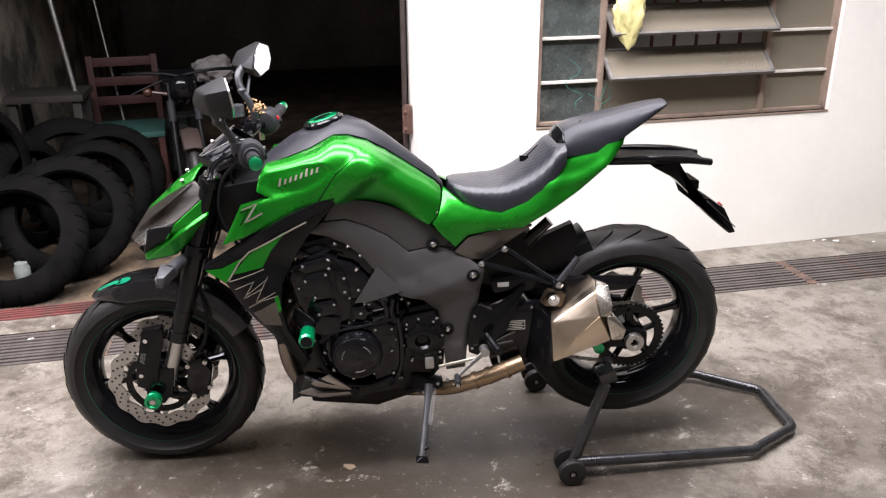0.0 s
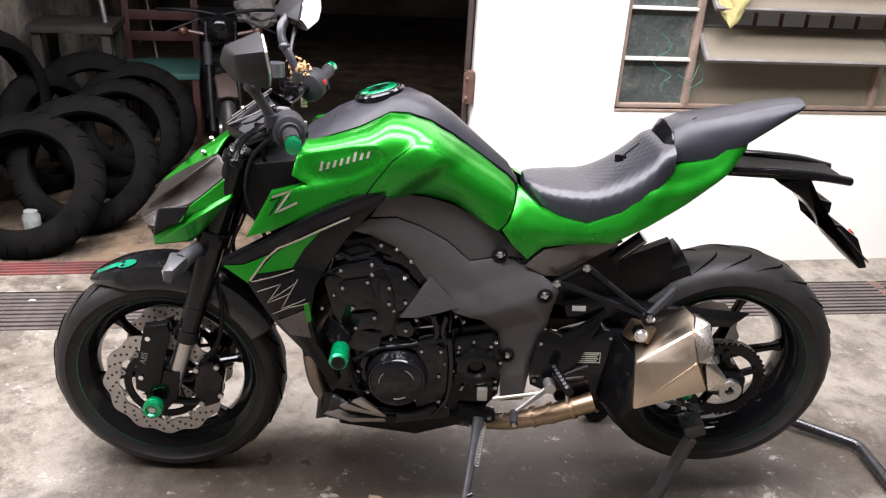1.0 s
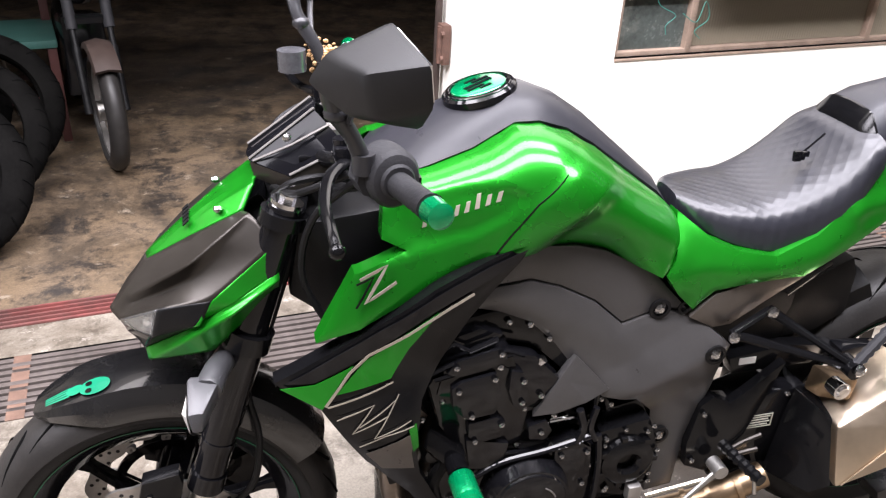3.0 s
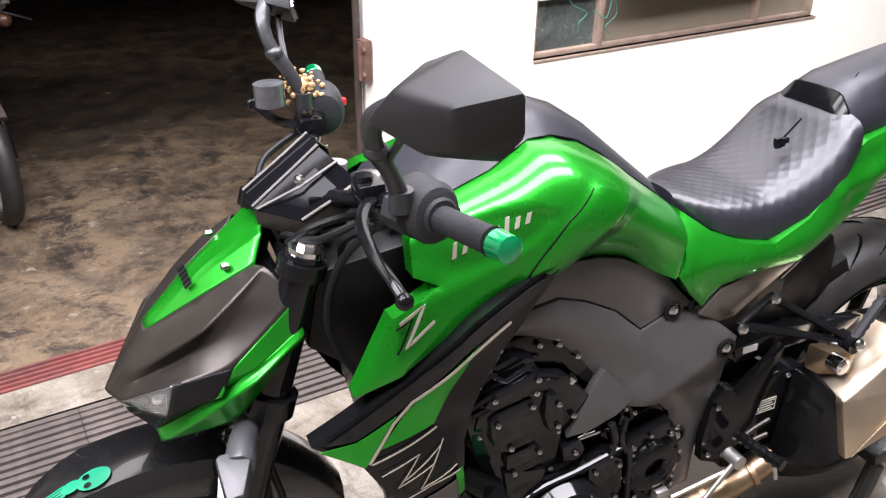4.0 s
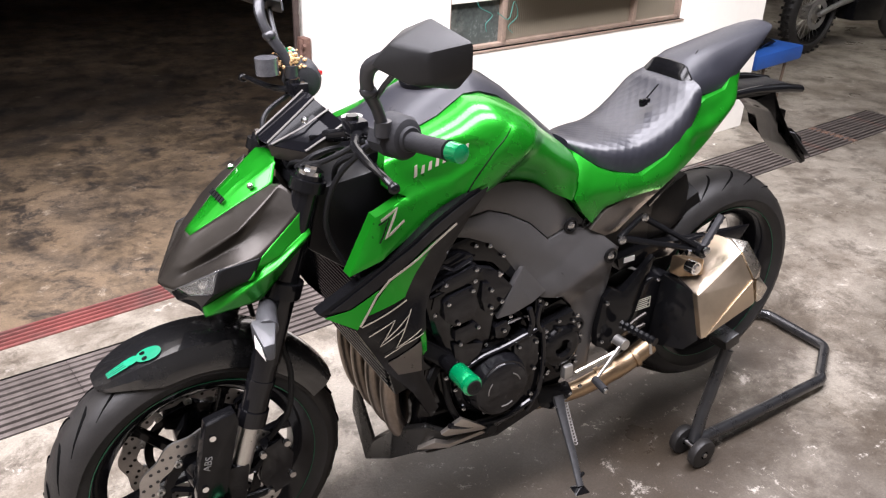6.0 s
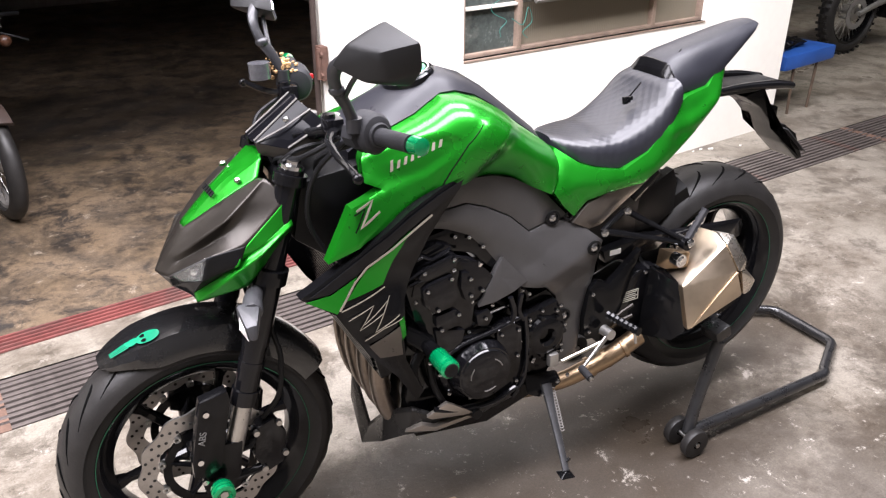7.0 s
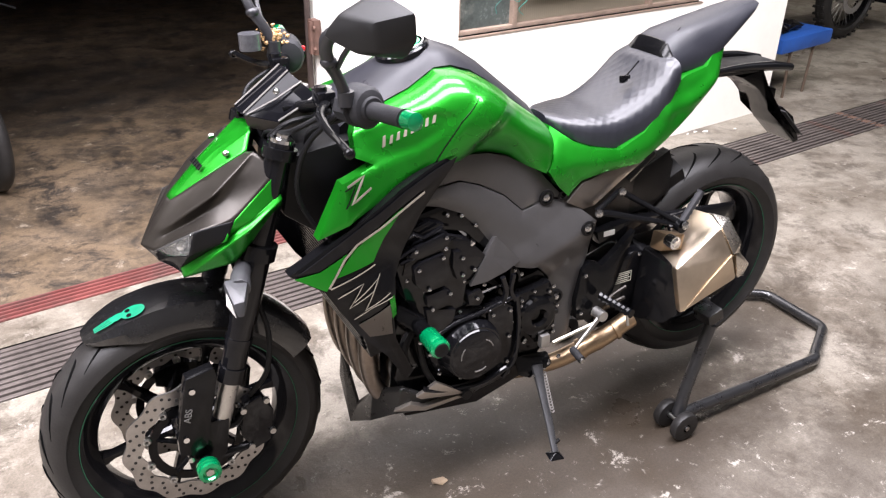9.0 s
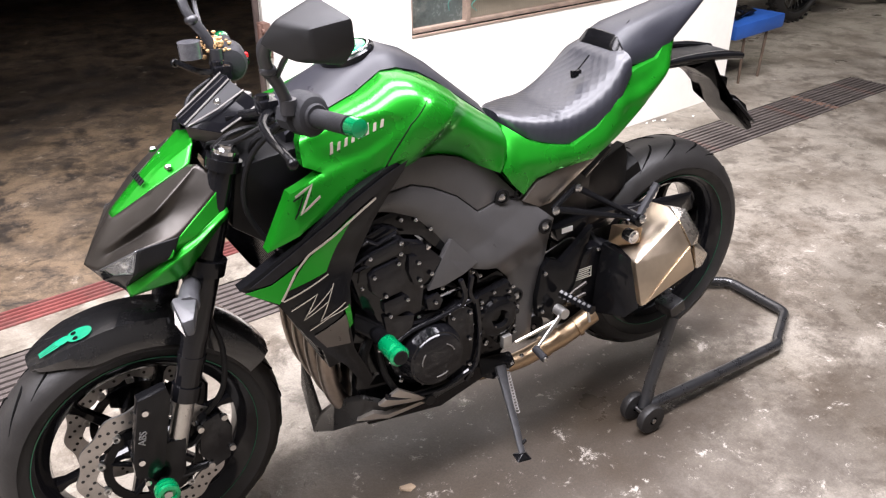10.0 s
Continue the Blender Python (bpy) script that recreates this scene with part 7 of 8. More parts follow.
for x, y, z in ((0.478, -0.2275, 0.712), (0.550, -0.2275, 0.728), (0.482, -0.2315, 0.668), (0.540, -0.2315, 0.684), (0.505, -0.2315, 0.616), (0.512, -0.2295, 0.562), (0.556, -0.2295, 0.590), (0.590, -0.2255, 0.668), (0.590, -0.2255, 0.626), (0.630, -0.2195, 0.552), (0.668, -0.2275, 0.445), (0.712, -0.2275, 0.430), (0.715, -0.2275, 0.500), (0.668, -0.2275, 0.500)):
    at(SMALL, "bolt", (x, y, z), 1.1)
for sg in (-1, 1):
    ob = at(SMALL, "bolt", STEER @ Vector((0.148, sg * 0.053, 0.942)), 1.5)
    ob.rotation_euler = (radians(-45 * sg) if sg < 0 else radians(225), 0, 0)
ob = at(SMALL, "bolt", (0.254, -0.095, 1.055), 1.4)

# ---- paddock stand ----
stand = thing("paddock_stand", (1.5, 0, 0), 0, "black tubular steel paddock stand under the rear wheel", "paddock stand")
stand["base"] = (1.5, 0, 0)
BLACK_TUBE = material("chipped_black_enamel", (0.016, 0.016, 0.017), 0.3, 0, 0.3, 20, coat=0.3, alt=(0.10, 0.09, 0.08), alt_at=0.68, alt_soft=0.04)
SY = 0.27
bm = bmesh.new()
loop = [(1.235, -SY, 0.055)]
loop += [(1.50, -SY + 0.012, 0.045), (1.815, -SY + 0.03, 0.032), (1.835, -SY + 0.036, 0.031), (1.85, -SY + 0.05, 0.03), (2.0, -0.130, 0.024), (2.013, -0.115, 0.024), (2.018, -0.095, 0.024), (2.018, 0.095, 0.024), (2.013, 0.115, 0.024), (2.0, 0.13, 0.024), (1.85, SY - 0.05, 0.03), (1.835, SY - 0.036, 0.031), (1.815, SY - 0.03, 0.032), (1.50, SY - 0.012, 0.045), (1.235, SY, 0.055)]
tube(bm, loop, 0.0165, 14)
part("handle_loop", bm, BLACK_TUBE, stand, "chipped black tube loop")
for sg in (-1, 1):
    bm = bmesh.new()
    tube(bm, [(1.235, sg * (SY - 0.004), 0.05), (1.265, sg * (SY - 0.02), 0.12), (1.330, sg * 0.235, 0.30)], 0.017, 14)
    part("upright", bm, BLACK_TUBE, stand)
    bm = bmesh.new()
    box(bm, (1.335, sg * 0.215, 0.325), (0.05, 0.06, 0.035), pose(1.335, 0, 0.325, 0, -20, 0) @ pose(-1.335, 0, -0.325), 0.004)
    box(bm, (1.348, sg * 0.175, 0.345), (0.03, 0.03, 0.012), None, 0.003)
    part("support_pad", bm, BLACK_TUBE, stand)
    for d in (-0.033, 0.033):
        bm = bmesh.new()
        spin(bm, [(0.012, -0.013), (0.032, -0.013), (0.040, -0.011), (0.042, -0.006), (0.042, 0.006), (0.040, 0.011), (0.032, 0.013), (0.012, 0.013)], (1.225, sg * SY + d, 0.043), 32)
        w_ = part("roller", bm, RUBBER, stand, "small black rubber roller")
        bm = bmesh.new()
        spin(bm, [(0.0, -0.009), (0.026, -0.009), (0.026, 0.009), (0.0, 0.009)], (1.225, sg * SY + d, 0.043), 20, loop=False)
        part("roller_hub", bm, BLACK_SATIN, w_)
    bm = bmesh.new()
    cyl(bm, (1.225, sg * SY - 0.048, 0.043), (1.225, sg * SY + 0.048, 0.043), 0.007, seg=12)
    part("roller_axle", bm, STEEL, stand)

# ---- window ----
win = thing("window_1", (0, 0, 0), 0, "steel louvre window with ribbed and dark glass panes", "window", kind="structure")
win.matrix_basis = WALL
ROW, Z0 = 0.2, 0.712
rows = 5
M1, M2, WR = 0.322, 1.197, 1.575
bm = bmesh.new()
for a in (0.012, M1, M2, WR - 0.012):
    box(bm, (a, 0.045, Z0 + 0.51), (0.026, 0.045, 1.02), None, 0.003)
box(bm, (WR / 2, 0.045, Z0 + 0.008), (WR, 0.045, 0.016), None, 0.003)
box(bm, (WR / 2, 0.045, Z0 + 1.008), (WR, 0.045, 0.024), None, 0.003)
part("window_frame", bm, SILL, win, "weathered brown steel window frame")
bm = bmesh.new()
box(bm, (WR / 2, 0.010, Z0 - 0.004), (WR, 0.030, 0.008), None, 0.002)
part("window_sill", bm, SILL, win)
for c0, c1 in ((0.025, M1 - 0.013), (M2 + 0.013, WR - 0.025)):
    for k in range(1, rows):
        bm = bmesh.new()
        box(bm, ((c0 + c1) / 2, 0.042, Z0 + k * ROW), (c1 - c0, 0.035, 0.012), None, 0.002)
        part("glazing_bar", bm, CREAM, win)
    for k in range(rows):
        bm = bmesh.new()
        box(bm, ((c0 + c1) / 2, 0.050, Z0 + (k + 0.5) * ROW), (c1 - c0, 0.005, ROW - 0.016))
        part("pane", bm, DARK_GLASS if c0 < 1 else RIBBED, win)
LC, LW = (M1 + M2) / 2, M2 - M1
bm = bmesh.new()
box(bm, (LC, 0.050, Z0 + 0.5 * ROW + 0.008), (LW - 0.03, 0.005, ROW - 0.02))
part("pane", bm, RIBBED, win, "fixed ribbed frosted pane")
for k in range(1, rows):
    lm = pose(0, 0.0, Z0 + k * ROW + 0.075, -48, 0, 0)
    bm = bmesh.new()
    box(bm, (LC, 0, 0), (LW - 0.035, 0.006, 0.16), lm)
    lv = part("louvre_pane", bm, RIBBED, win, "tilted ribbed glass louvre")
    bm = bmesh.new()
    for e in (-1, 1):
        box(bm, (LC, 0, e * 0.084), (LW - 0.02, 0.016, 0.012), lm)
        box(bm, (LC + e * (LW / 2 - 0.016), 0, 0), (0.014, 0.016, 0.17), lm)
    part("louvre_frame", bm, IRON, lv)
for k in range(7):
    bm = bmesh.new()
    box(bm, (0.39 + k * 0.12, 0.14, 1.2), (0.012, 0.012, 1.0))
    part("security_bar", bm, RED_TRACK, win)
# cloth bag hung on the window, and green twine
bm = bmesh.new()
ball(bm, (0, 0, 0), 1.0, sub=4)
for v in bm.verts:
    n_ = noise.noise(v.co * 1.7) * 0.35 + noise.noise(v.co * 4.1) * 0.16
    v.co *= 1 + n_
    v.co = Vector((v.co.x * 0.062 * (1.15 + 0.35 * v.co.z), v.co.y * 0.035, v.co.z * 0.12))
solid("plastic_bag", bm, material("pale_yellow_plastic", (0.62, 0.56, 0.25), 0.4, 0, 0.25, 25, bump=0.4, bump_scale=40), "crumpled pale yellow plastic bag hanging on the window", "bag", m=WALL @ pose(0.415, -0.05, 1.20))
bm = bmesh.new()
pts = [(0.17 + random.uniform(-0.05, 0.08) * (k % 3 - 0.5), -0.006, 1.02 - k * 0.033) for k in range(8)]
tube(bm, pts, 0.0013, 5, 5)
tube(bm, [(0.25, -0.006, 0.86), (0.31, -0.012, 0.83), (0.335, -0.012, 0.90), (0.36, -0.012, 0.84), (0.31, -0.012, 0.80), (0.34, -0.01, 0.77)], 0.0016, 5, 5)
solid("twine", bm, material("green_twine", (0.02, 0.16, 0.13), 0.6, 0, 0.2, 40), "tangled green twine on the window frame", "twine", m=WALL)

# door edge: brown hinge plate and a rod on the jamb
bm = bmesh.new()
box(bm, (-0.585, 0.13, 0.76), (0.03, 0.05, 0.13), None, 0.004)
cyl(bm, (-0.60, 0.12, 0.70), (-0.60, 0.12, 0.82), 0.012, seg=12)
for z in (0.72, 0.80):
    cyl(bm, (-0.598, 0.10, z), (-0.608, 0.10, z), 0.008, seg=8)
solid("iron_bracket", bm, material("rusty_brown_hinge", (0.11, 0.06, 0.045), 0.65, 0.2, 0.4, 25, bump=0.3, bump_scale=80), "rusty brown iron hinge plate on the wall's edge", "bracket", m=WALL)
bm = bmesh.new()
cyl(bm, (-0.59, 0.17, 0.0), (-0.59, 0.17, 2.9), 0.012, seg=10)
solid("gate_rod", bm, material("dark_rusty_rod", (0.05, 0.035, 0.03), 0.6, 0.3, 0.3, 20), "dark rusty vertical rod beside the wall's edge", "rod", m=WALL)

# ---- tyres in the shop ----
def tyre_mesh(R, w, inner):
    b = bmesh.new()
    prof = []
    for i in range(17):
        a = math.pi * i / 16 - math.pi / 2
        prof.append((R - (1 - math.cos(a)) * (R - inner) * 0.95, w / 2 * math.sin(a)))
    inn_ = [(inner - 0.004, w / 2 * 0.72), (inner + 0.006, w / 2 * 0.66), (R - 0.03, w / 2 * 0.7), (R - 0.016, 0), (R - 0.03, -w / 2 * 0.7), (inner + 0.006, -w / 2 * 0.66), (inner - 0.004, -w / 2 * 0.72)]
    spin(b, prof + inn_, seg=72)
    return b


def tread_mesh(R, w, n):
    b = bmesh.new()
    for k in range(n):
        a = 2 * math.pi * k / n
        for sg in (-1, 1):
            pts = []
            for t in (0.15, 0.4, 0.62, 0.8):
                y = sg * w / 2 * t
                al = math.asin(t)
                r = R - (1 - math.cos(al)) * (R * 0.3) * 0.95 + 0.001
                aa = a + sg * 0.05 + 0.12 * t
                pts.append(Vector((r * math.cos(aa), y, r * math.sin(aa))))
            tube(b, pts, [0.002, 0.0035, 0.0035, 0.002], 5)
    return b


# near-black for raised strips that stand in for shaded tread grooves
TREAD = material("old_groove_shade", (0.004, 0.004, 0.004), 0.9, spec=0.02)


def old_tyre(at_, rot, R=0.31, w=0.15, label="worn black motorcycle tyre lying in a heap", inner=0.215):
    t = new("tyre")
    t.matrix_basis = WALL @ pose(*at_, *rot)
    t.empty_display_size = 0.1
    tagged(t, label, "tyre", "used tyres in the shop")
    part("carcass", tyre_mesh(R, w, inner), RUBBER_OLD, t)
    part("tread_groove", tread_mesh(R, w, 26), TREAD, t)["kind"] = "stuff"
    return t


old_tyre((-2.407, 0.36, 0.255), (-38, 0, -4), 0.325, 0.15, "worn black scooter tyre leaning at the threshold")
old_tyre((-2.215, 0.56, 0.285), (-34, 0, 6), 0.315, 0.13)
old_tyre((-2.60, 0.74, 0.53), (-8, 0, 62), 0.30, 0.13, "worn black tyre propped on the heap")
old_tyre((-2.155, 1.01, 0.265), (-32, 0, -4), 0.30, 0.12)
old_tyre((-2.10, 1.235, 0.295), (-22, 0, 8), 0.30, 0.12)
old_tyre((-2.30, 1.237, 0.33), (-16, 0, 16), 0.31, 0.12)
old_tyre((-2.475, 0.995, 0.30), (-5, 0, 62), 0.30, 0.12)
# jar inside the nearest tyre
bm = bmesh.new()
tube(bm, [(0, 0, z) for z in (0, 0.005, 0.06, 0.075, 0.085)], [0.034, 0.036, 0.036, 0.028, 0.028], 20)
jar = solid("jar", bm, material("cloudy_grey_jar", (0.25, 0.27, 0.25), 0.25, 0.2, 0.3, 20), "small cloudy grey jar standing inside a tyre", "jar", m=WALL @ pose(-2.41, 0.37, 0.05, 0, 0, 0))

# ---- chair ----
chair = thing("chair", (0, 0, 0), 0, "dark red wooden chair with a dull green seat", "chair")
chair.matrix_basis = WALL @ pose(-2.035, 1.76, 0, 0, 0, 4)
CHW = material("dark_red_chair_wood", (0.045, 0.013, 0.011), 0.5, 0, 0.3, 15)
for x in (-0.19, 0.19):
    for y, h in ((-0.19, 0.43), (0.19, 0.88)):
        bm = bmesh.new()
        box(bm, (x, y, h / 2), (0.038, 0.038, h), None, 0.004)
        part("leg", bm, CHW, chair)
for z in (0.60, 0.72, 0.84):
    bm = bmesh.new()
    box(bm, (0, 0.19, z), (0.36, 0.02, 0.055), None, 0.004)
    part("back_slat", bm, CHW, chair)
for z in (0.2,):
    for y in (-0.19, 0.19):
        bm = bmesh.new()
        box(bm, (0, y, z), (0.36, 0.022, 0.028), None, 0.003)
        part("stretcher", bm, CHW, chair)
bm = bmesh.new()
box(bm, (0, 0, 0.45), (0.43, 0.43, 0.035), None, 0.012)
part("seat", bm, material("dull_green_seat", (0.03, 0.09, 0.075), 0.5, 0, 0.3, 12), chair, "dull green seat board")

# workbench and leaning poles by the side wall
bench = thing("workbench", (0, 0, 0), 0, "small dark wooden workbench beside the plaster wall", "workbench")
bench.matrix_basis = WALL @ pose(-2.42, 1.58, 0, 0, 0, 0)
BW = material("dark_bench_wood", (0.022, 0.018, 0.015), 0.7, 0, 0.4, 10, bump=0.2, bump_scale=60)
bm = bmesh.new()
box(bm, (0, 0, 0.715), (0.42, 0.36, 0.036), None, 0.004)
part("top", bm, BW, bench)
for x in (-0.17, 0.17):
    for y in (-0.14, 0.14):
        bm = bmesh.new()
        box(bm, (x, y, 0.3485), (0.045, 0.045, 0.697), None, 0.004)
        part("leg", bm, BW, bench)
for (a, b, r, m_, lab) in (((-2.19, 1.52, 0.0), (-2.42, 1.66, 2.0), 0.014, ALU, "pale metal pole leaning on the wall"), ((-2.05, 1.98, 0.0), (-2.26, 2.1, 2.1), 0.007, ALU, "thin pale rod leaning on the bench")):
    bm = bmesh.new()
    cyl(bm, a, b, r, seg=12)
    solid("pole", bm, m_, lab, "pole", "leaning poles", m=WALL)

# ---- second motorcycle inside, seen from its front ----
bike2 = thing("motorcycle", (0, 0, 0), 0, "old small motorcycle in the dark shop, chrome forks darkened for shade", "motorcycle")
bike2.matrix_basis = WALL @ pose(-1.64, 1.20, 0, 0, 0, 8) @ Matrix.Scale(0.86, 4)
bm = bmesh.new()
BX = Matrix.Translation((0, 0, 0.30)) @ Euler((0, 0, radians(90))).to_matrix().to_4x4()
spin(bm, [(0.30 - (1 - math.cos(a)) * 0.06, 0.045 * math.sin(a)) for a in (math.pi * i / 12 - math.pi / 2 for i in range(13))] + [(0.23, 0.03), (0.23, -0.03)], seg=64, m=BX)
w2 = part("front_wheel", bm, RUBBER, bike2, "narrow black front tyre")
bm = bmesh.new()
spin(bm, [(0.215, -0.025), (0.24, -0.03), (0.235, 0), (0.24, 0.03), (0.215, 0.025), (0.22, 0)], seg=48, m=BX)
part("rim", bm, IRON, w2)
bm = bmesh.new()
for k in range(18):
    a = 2 * math.pi * k / 18
    cyl(bm, BX @ Vector((0.03 * math.cos(a + 0.4), 0.02 * (-1) ** k, 0.03 * math.sin(a + 0.4))), BX @ Vector((0.225 * math.cos(a), 0, 0.225 * math.sin(a))), 0.002, seg=5)
spin(bm, [(0.0, -0.05), (0.05, -0.05), (0.05, 0.05), (0.0, 0.05)], seg=20, loop=False, m=BX)
part("spokes", bm, STEEL, w2)
# bright fork, bars and levers coloured matt black, painting in the shop's dimness
for sg in (-1, 1):
    bm = bmesh.new()
    cyl(bm, (sg * 0.085, 0.0, 0.29), (sg * 0.085, 0.12, 0.58), 0.020, seg=16)
    cyl(bm, (sg * 0.085, 0.115, 0.57), (sg * 0.085, 0.26, 0.93), 0.015, seg=16)
    part("fork_leg", bm, BLACK_MATT, bike2, "steel fork leg coloured black for the shop's shade")
    bm = bmesh.new()
    cyl(bm, (sg * 0.085, 0.155, 0.66), (sg * 0.085, 0.205, 0.79), 0.026, seg=14)
    part("fork_gaiter", bm, GRIP, bike2)
    bm = bmesh.new()
    tube(bm, [(0, 0.27, 0.94), (sg * 0.10, 0.28, 0.96), (sg * 0.24, 0.30, 0.97), (sg * 0.36, 0.36, 0.96)], 0.011, 10, 5)
    part("handlebar", bm, BLACK_MATT, bike2)
    bm = bmesh.new()
    tube(bm, [(sg * 0.12, 0.20, 0.93), (sg * 0.26, 0.18, 0.88), (sg * 0.33, 0.18, 0.85)], 0.006, 8, 5)
    part("lever", bm, BLACK_MATT, bike2)
    bm = bmesh.new()
    tube(bm, [(sg * 0.10, 0.20, 0.84), (sg * 0.20, 0.20, 0.86)], 0.012, 8)
    ball(bm, (sg * 0.22, 0.19, 0.86), 0.032, (1, 0.9, 1))
    part("indicator", bm, material("dark_amber_plastic", (0.05, 0.02, 0.01), 0.35), bike2)
bm = bmesh.new()
rings = []
for i in range(13):
    a = radians(50 + i * 7.5)
    rings.append([(x * 0.062, -math.cos(a) * (0.335 - d), 0.30 + math.sin(a) * (0.335 - d)) for x, d in ((-1, 0.035), (-0.9, 0.008), (0, -0.006), (0.9, 0.008), (1, 0.035), (0.85, 0.03), (0, 0.01), (-0.85, 0.03))])
loft(bm, rings)
# salmon taken down to near black to put the shop's shade in its colour
part("fender", bm, material("shade_darkened_salmon", (0.036, 0.024, 0.02), 0.5, 0, 0.2, 15), bike2, "faded salmon front fender darkened for the shop's shade")
bm = bmesh.new()
box(bm, (0, 0.185, 0.70), (0.22, 0.05, 0.04), None, 0.008)
part("triple_clamp", bm, BLACK_SATIN, bike2)
bm = bmesh.new()
box(bm, (0, 0.265, 0.92), (0.22, 0.06, 0.035), None, 0.008)
part("triple_clamp", bm, BLACK_SATIN, bike2)
bm = bmesh.new()
ball(bm, (0, 0.17, 0.88), 0.085, (1, 0.75, 1), 3)
part("headlight", bm, BLACK_GLOSS, bike2)
bm = bmesh.new()
hull(bm, [(x * s, y, z) for x, y, z in ((0.09, 0.40, 0.80), (0.13, 0.55, 0.95), (0.12, 0.80, 0.93), (0.06, 0.85, 0.82), (0.05, 0.40, 0.72)) for s in (-1, 1)])
soften(bm, 0.02)
part("fuel_tank", bm, BLACK_GLOSS, bike2)
bm = bmesh.new()
hull(bm, [(x * s, y, z) for x, y, z in ((0.12, 0.42, 0.25), (0.12, 0.78, 0.25), (0.10, 0.75, 0.62), (0.10, 0.45, 0.66)) for s in (-1, 1)])
soften(bm, 0.02)
part("engine", bm, ENGINE, bike2)
bm = bmesh.new()
hull(bm, [(x * s, y, z) for x, y, z in ((0.12, 0.82, 0.78), (0.14, 1.35, 0.83), (0.10, 1.45, 0.80), (0.10, 0.85, 0.72)) for s in (-1, 1)])
soften(bm, 0.02)
part("seat", bm, VINYL, bike2)
bm = bmesh.new()
spin(bm, [(0.30 - (1 - math.cos(a)) * 0.07, 0.055 * math.sin(a)) for a in (math.pi * i / 12 - math.pi / 2 for i in range(13))] + [(0.22, 0.035), (0.22, -0.035)], seg=48, m=Matrix.Translation((0, 1.22, 0)) @ BX)
part("rear_wheel", bm, RUBBER, bike2)

# grey rag bunched on a stand inside the shop, beside a tool board with a red lamp
bm = bmesh.new()
ball(bm, (0, 0, 0), 1.0, sub=4)
for v in bm.verts:
    v.co *= 1 + noise.noise(v.co * 1.6) * 0.45 + noise.noise(v.co * 4.5) * 0.22
    v.co = Vector((v.co.x * 0.13, v.co.y * 0.10, v.co.z * 0.09))
solid("rag", bm, material("grey_rag", (0.27, 0.255, 0.24), 0.9, 0, 0.25, 12, bump=0.3, bump_scale=60), "bunched grey rag draped over the old motorcycle", "rag", m=WALL @ pose(-1.49, 2.10, 0.742))

# ---- passage beyond the wall: bench seat and the wheel of another motorcycle ----
seat2 = thing("bench", (0, 0, 0), 0, "low bench with a blue vinyl top and thin rusty legs", "bench")
seat2.matrix_basis = WALL @ pose(2.79, 0.245, 0, 0, 0, 3)
bm = bmesh.new()
box(bm, (0, 0, 0.345), (0.60, 0.36, 0.09), None, 0.02)
part("top", bm, material("blue_vinyl", (0.018, 0.075, 0.30), 0.4, 0, 0.2, 10, bump=0.1, bump_scale=80), seat2, "blue vinyl bench top")
for x in (-0.14, 0.14):
    for y in (-0.15, 0.15):
        bm = bmesh.new()
        cyl(bm, (x * 0.86, y, 0), (x, y, 0.303), 0.009, seg=10)
        part("leg", bm, material("rusty_leg", (0.10, 0.07, 0.05), 0.6, 0.3, 0.3, 20), seat2)
bm = bmesh.new()
for k in range(9):
    hull(bm, [(random.uniform(-0.10, 0.18) + random.gauss(0, 0.025), random.uniform(-0.10, 0.02) + random.gauss(0, 0.02), 0.391 + random.uniform(0.0, 0.06)) for _ in range(8)] + [(0, 0, 0.391)])
soften(bm, 0.003)
solid("work_gloves", bm, BLACK_GLOSS, "pair of crumpled black work gloves on the blue bench", "gloves", m=WALL @ pose(2.72, 0.25, 0, 0, 0, 4))

bike3 = thing("motorcycle", (0, 0, 0), 0, "off-road motorcycle with a spoked rear wheel parked behind the bench", "motorcycle")
bike3.matrix_basis = WALL @ pose(4.62, 0.85, 0, 0, 0, -6)
C3 = Vector((0, 0, 0.33))
bm = bmesh.new()
spin(bm, [(0.33 - (1 - math.cos(a)) * 0.075, 0.065 * math.sin(a)) for a in (math.pi * i / 12 - math.pi / 2 for i in range(13))] + [(0.245, 0.04), (0.245, -0.04)], C3, 64)
for k in range(36):
    a = 2 * math.pi * k / 36
    for y in (-0.035, 0, 0.035):
        box(bm, C3 + Vector((0.328 * math.cos(a), y, 0.328 * math.sin(a))), (0.02, 0.022, 0.02), None)
w3 = part("rear_wheel", bm, RUBBER, bike3, "knobbly rear tyre")
bm = bmesh.new()
spin(bm, [(0.228, -0.045), (0.252, -0.045), (0.248, 0), (0.252, 0.045), (0.228, 0.045), (0.232, 0)], C3, 48)
part("rim", bm, BLACK_SATIN, w3)
bm = bmesh.new()
for k in range(32):
    a = 2 * math.pi * k / 32
    cyl(bm, C3 + Vector((0.05 * math.cos(a + 0.5 * (-1) ** k), 0.03 * (-1) ** k, 0.05 * math.sin(a + 0.5 * (-1) ** k))), C3 + Vector((0.235 * math.cos(a), 0, 0.235 * math.sin(a))), 0.0022, seg=5)
spin(bm, [(0.0, -0.06), (0.055, -0.06), (0.055, 0.06), (0.0, 0.06)], C3, 20, loop=False)
part("spokes", bm, STEEL, w3)
bm = bmesh.new()
spin(bm, [(0.08, -0.075), (0.125, -0.075), (0.125, -0.070), (0.08, -0.070)], C3, 40)
part("sprocket", bm, IRON, w3)
bm = bmesh.new()
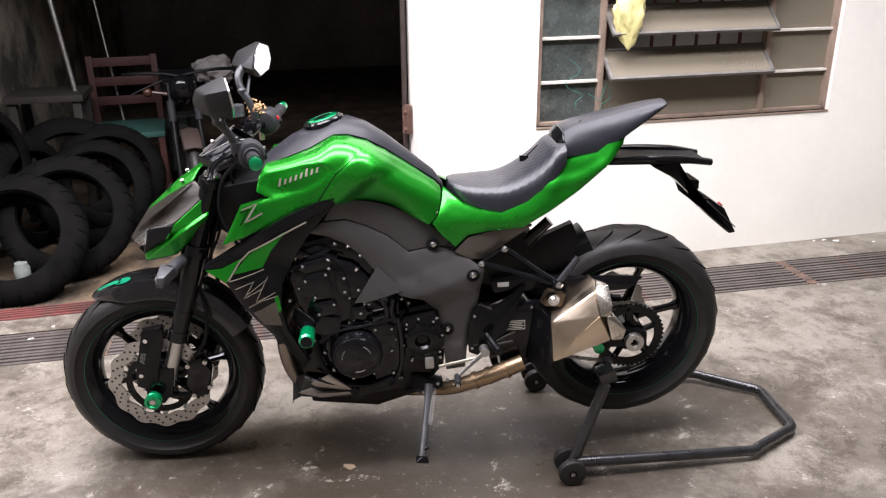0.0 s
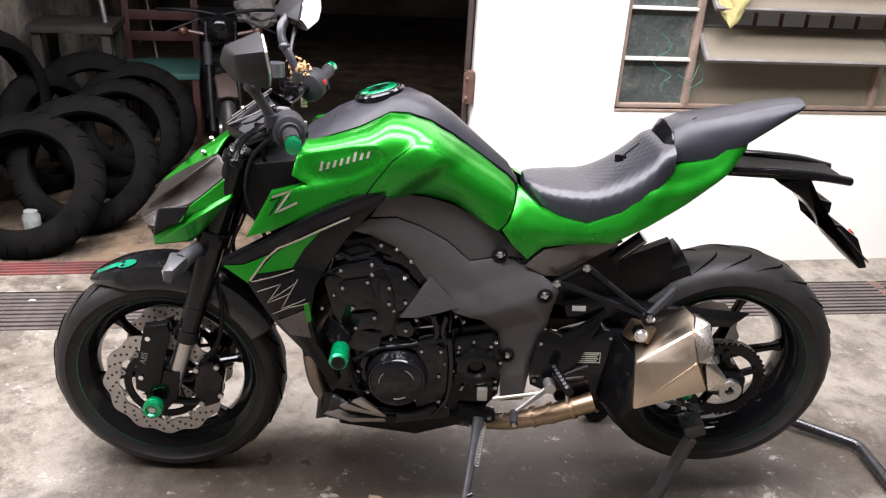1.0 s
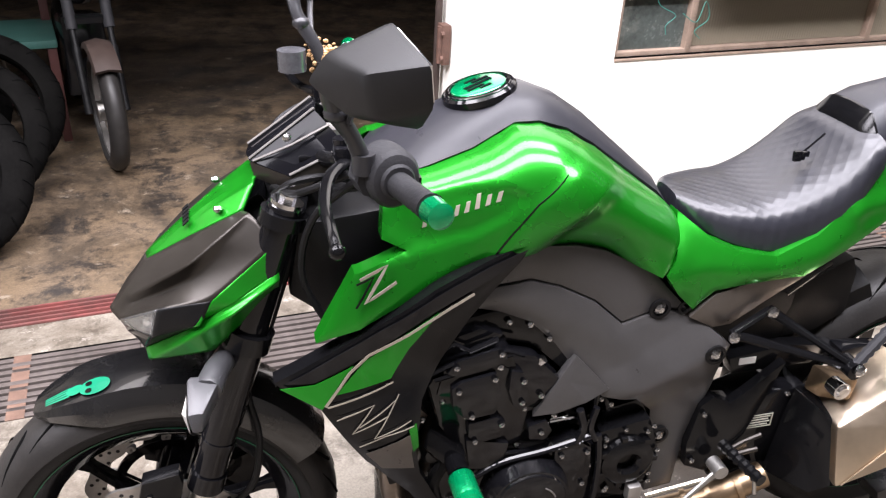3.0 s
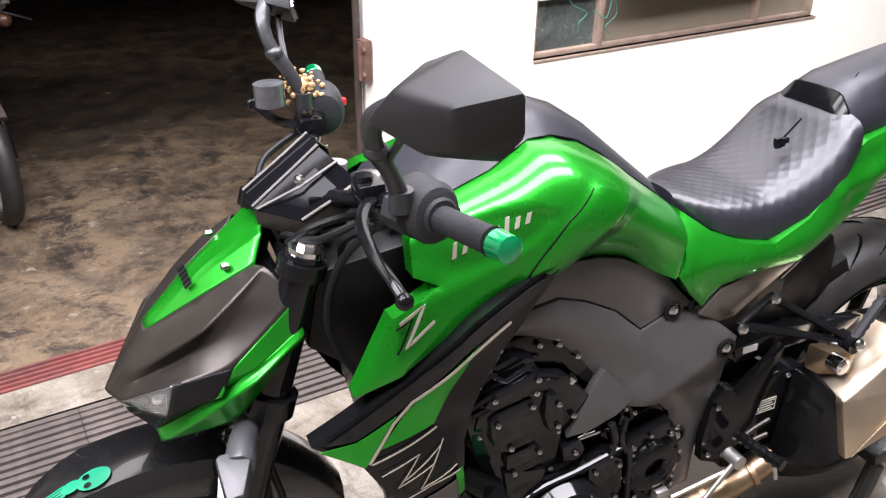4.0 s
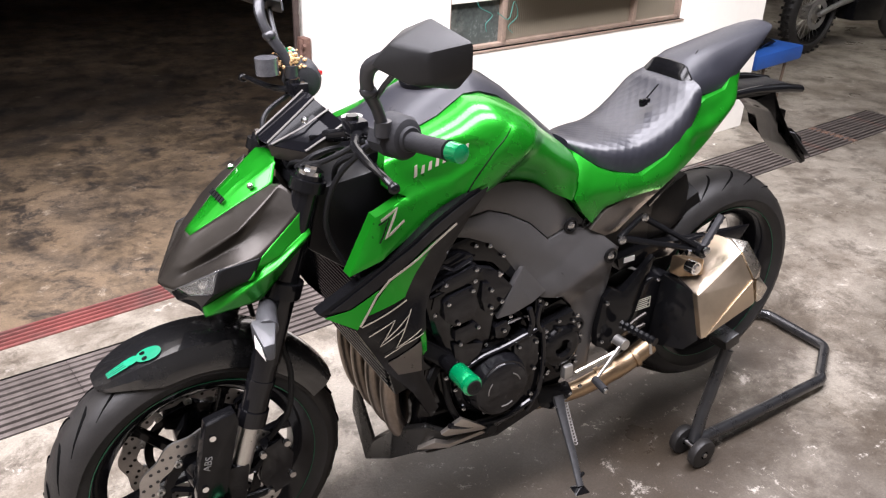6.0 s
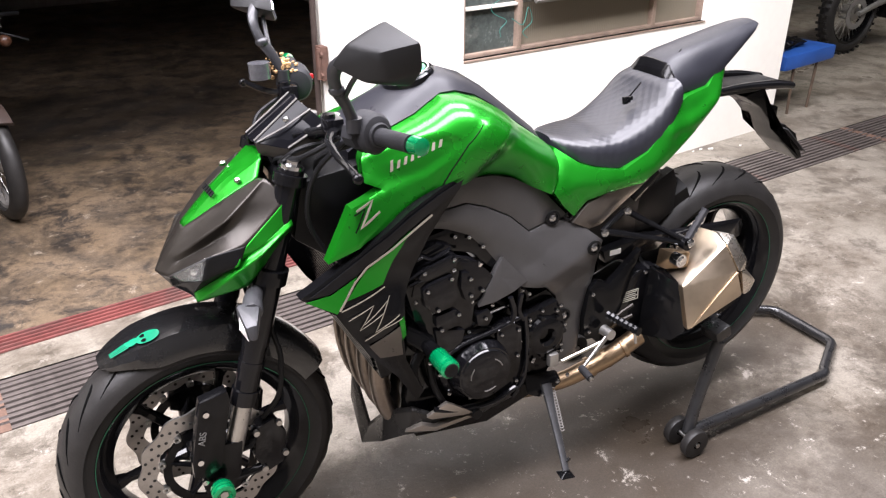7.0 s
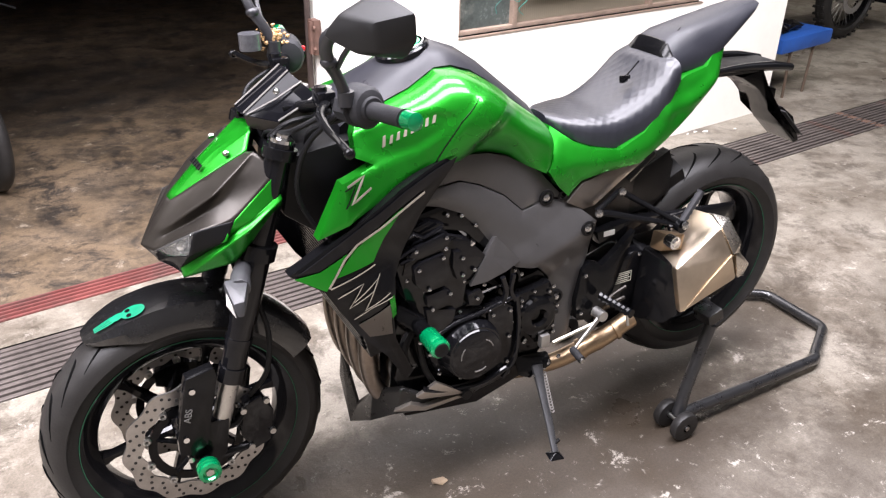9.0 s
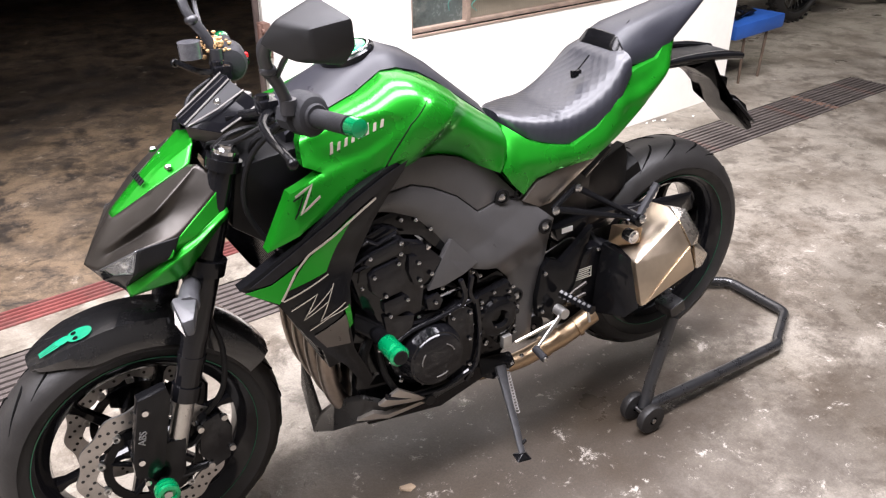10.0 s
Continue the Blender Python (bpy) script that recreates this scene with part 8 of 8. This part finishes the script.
tube(bm, [(0, -0.09, 0.33), (0.25, -0.09, 0.40), (0.55, -0.06, 0.44)], [0.02, 0.025, 0.03], 10)
tube(bm, [(0, 0.09, 0.33), (0.25, 0.09, 0.40), (0.55, 0.06, 0.44)], [0.02, 0.025, 0.03], 10)
part("swingarm", bm, ALU, bike3)
bm = bmesh.new()
hull(bm, [(x, y * s, z) for x, y, z in ((0.45, 0.13, 0.25), (0.9, 0.13, 0.22), (0.92, 0.12, 0.62), (0.5, 0.12, 0.66)) for s in (-1, 1)])
soften(bm, 0.02)
part("engine", bm, ENGINE, bike3)
bm = bmesh.new()
hull(bm, [(x, y * s, z) for x, y, z in ((-0.2, 0.10, 0.88), (0.5, 0.12, 0.86), (0.95, 0.13, 0.98), (0.95, 0.10, 0.72), (0.1, 0.08, 0.74)) for s in (-1, 1)])
soften(bm, 0.02)
part("bodywork", bm, BLACK_GLOSS, bike3)
bm = bmesh.new()
spin(bm, [(0.34 - (1 - math.cos(a)) * 0.07, 0.05 * math.sin(a)) for a in (math.pi * i / 12 - math.pi / 2 for i in range(13))] + [(0.27, 0.03), (0.27, -0.03)], Vector((1.42, 0, 0.34)), 48)
part("front_wheel", bm, RUBBER, bike3)
bm = bmesh.new()
for s in (-1, 1):
    cyl(bm, (1.42, s * 0.09, 0.34), (1.15, s * 0.09, 1.02), 0.022, seg=12)
part("fork", bm, CHROME, bike3)
bm = bmesh.new()
tube(bm, [(1.2, -0.38, 1.12), (1.14, -0.15, 1.08), (1.12, 0, 1.05), (1.14, 0.15, 1.08), (1.2, 0.38, 1.12)], 0.012, 10, 5)
part("handlebar", bm, BLACK_SATIN, bike3)

# a clod of dried dirt on the floor
bm = bmesh.new()
hull(bm, [(random.uniform(-1, 1) * 0.022, random.uniform(-1, 1) * 0.015, random.uniform(0.002, 0.012)) for _ in range(14)] + [(-0.02, 0, 0), (0.02, 0, 0), (0, 0.014, 0), (0, -0.014, 0)])
solid("dirt_clod", bm, material("pale_dried_dirt", (0.33, 0.25, 0.17), 0.9, 0, 0.3, 40), "pale clod of dried dirt on the oily floor", "debris", m=pose(0.557, -0.149, 0.0))

# flakes of plaster at the wall's foot
for k, (u, v, s) in enumerate(((1.72, -0.06, 0.022), (1.66, -0.03, 0.014), (1.60, -0.03, 0.010), (1.90, -0.12, 0.012), (-2.27, -0.20, 0.018), (-2.20, -0.10, 0.010), (2.30, -0.19, 0.010))):
    bm = bmesh.new()
    hull(bm, [(random.uniform(-1, 1) * s, random.uniform(-1, 1) * s * 0.6, z) for z in (0.0, 0.004) for _ in range(6)])
    solid("plaster_flake", bm, PLASTER, "white flake of fallen plaster on the floor", "debris", "plaster flakes", m=WALL @ pose(u, v, 0.001))
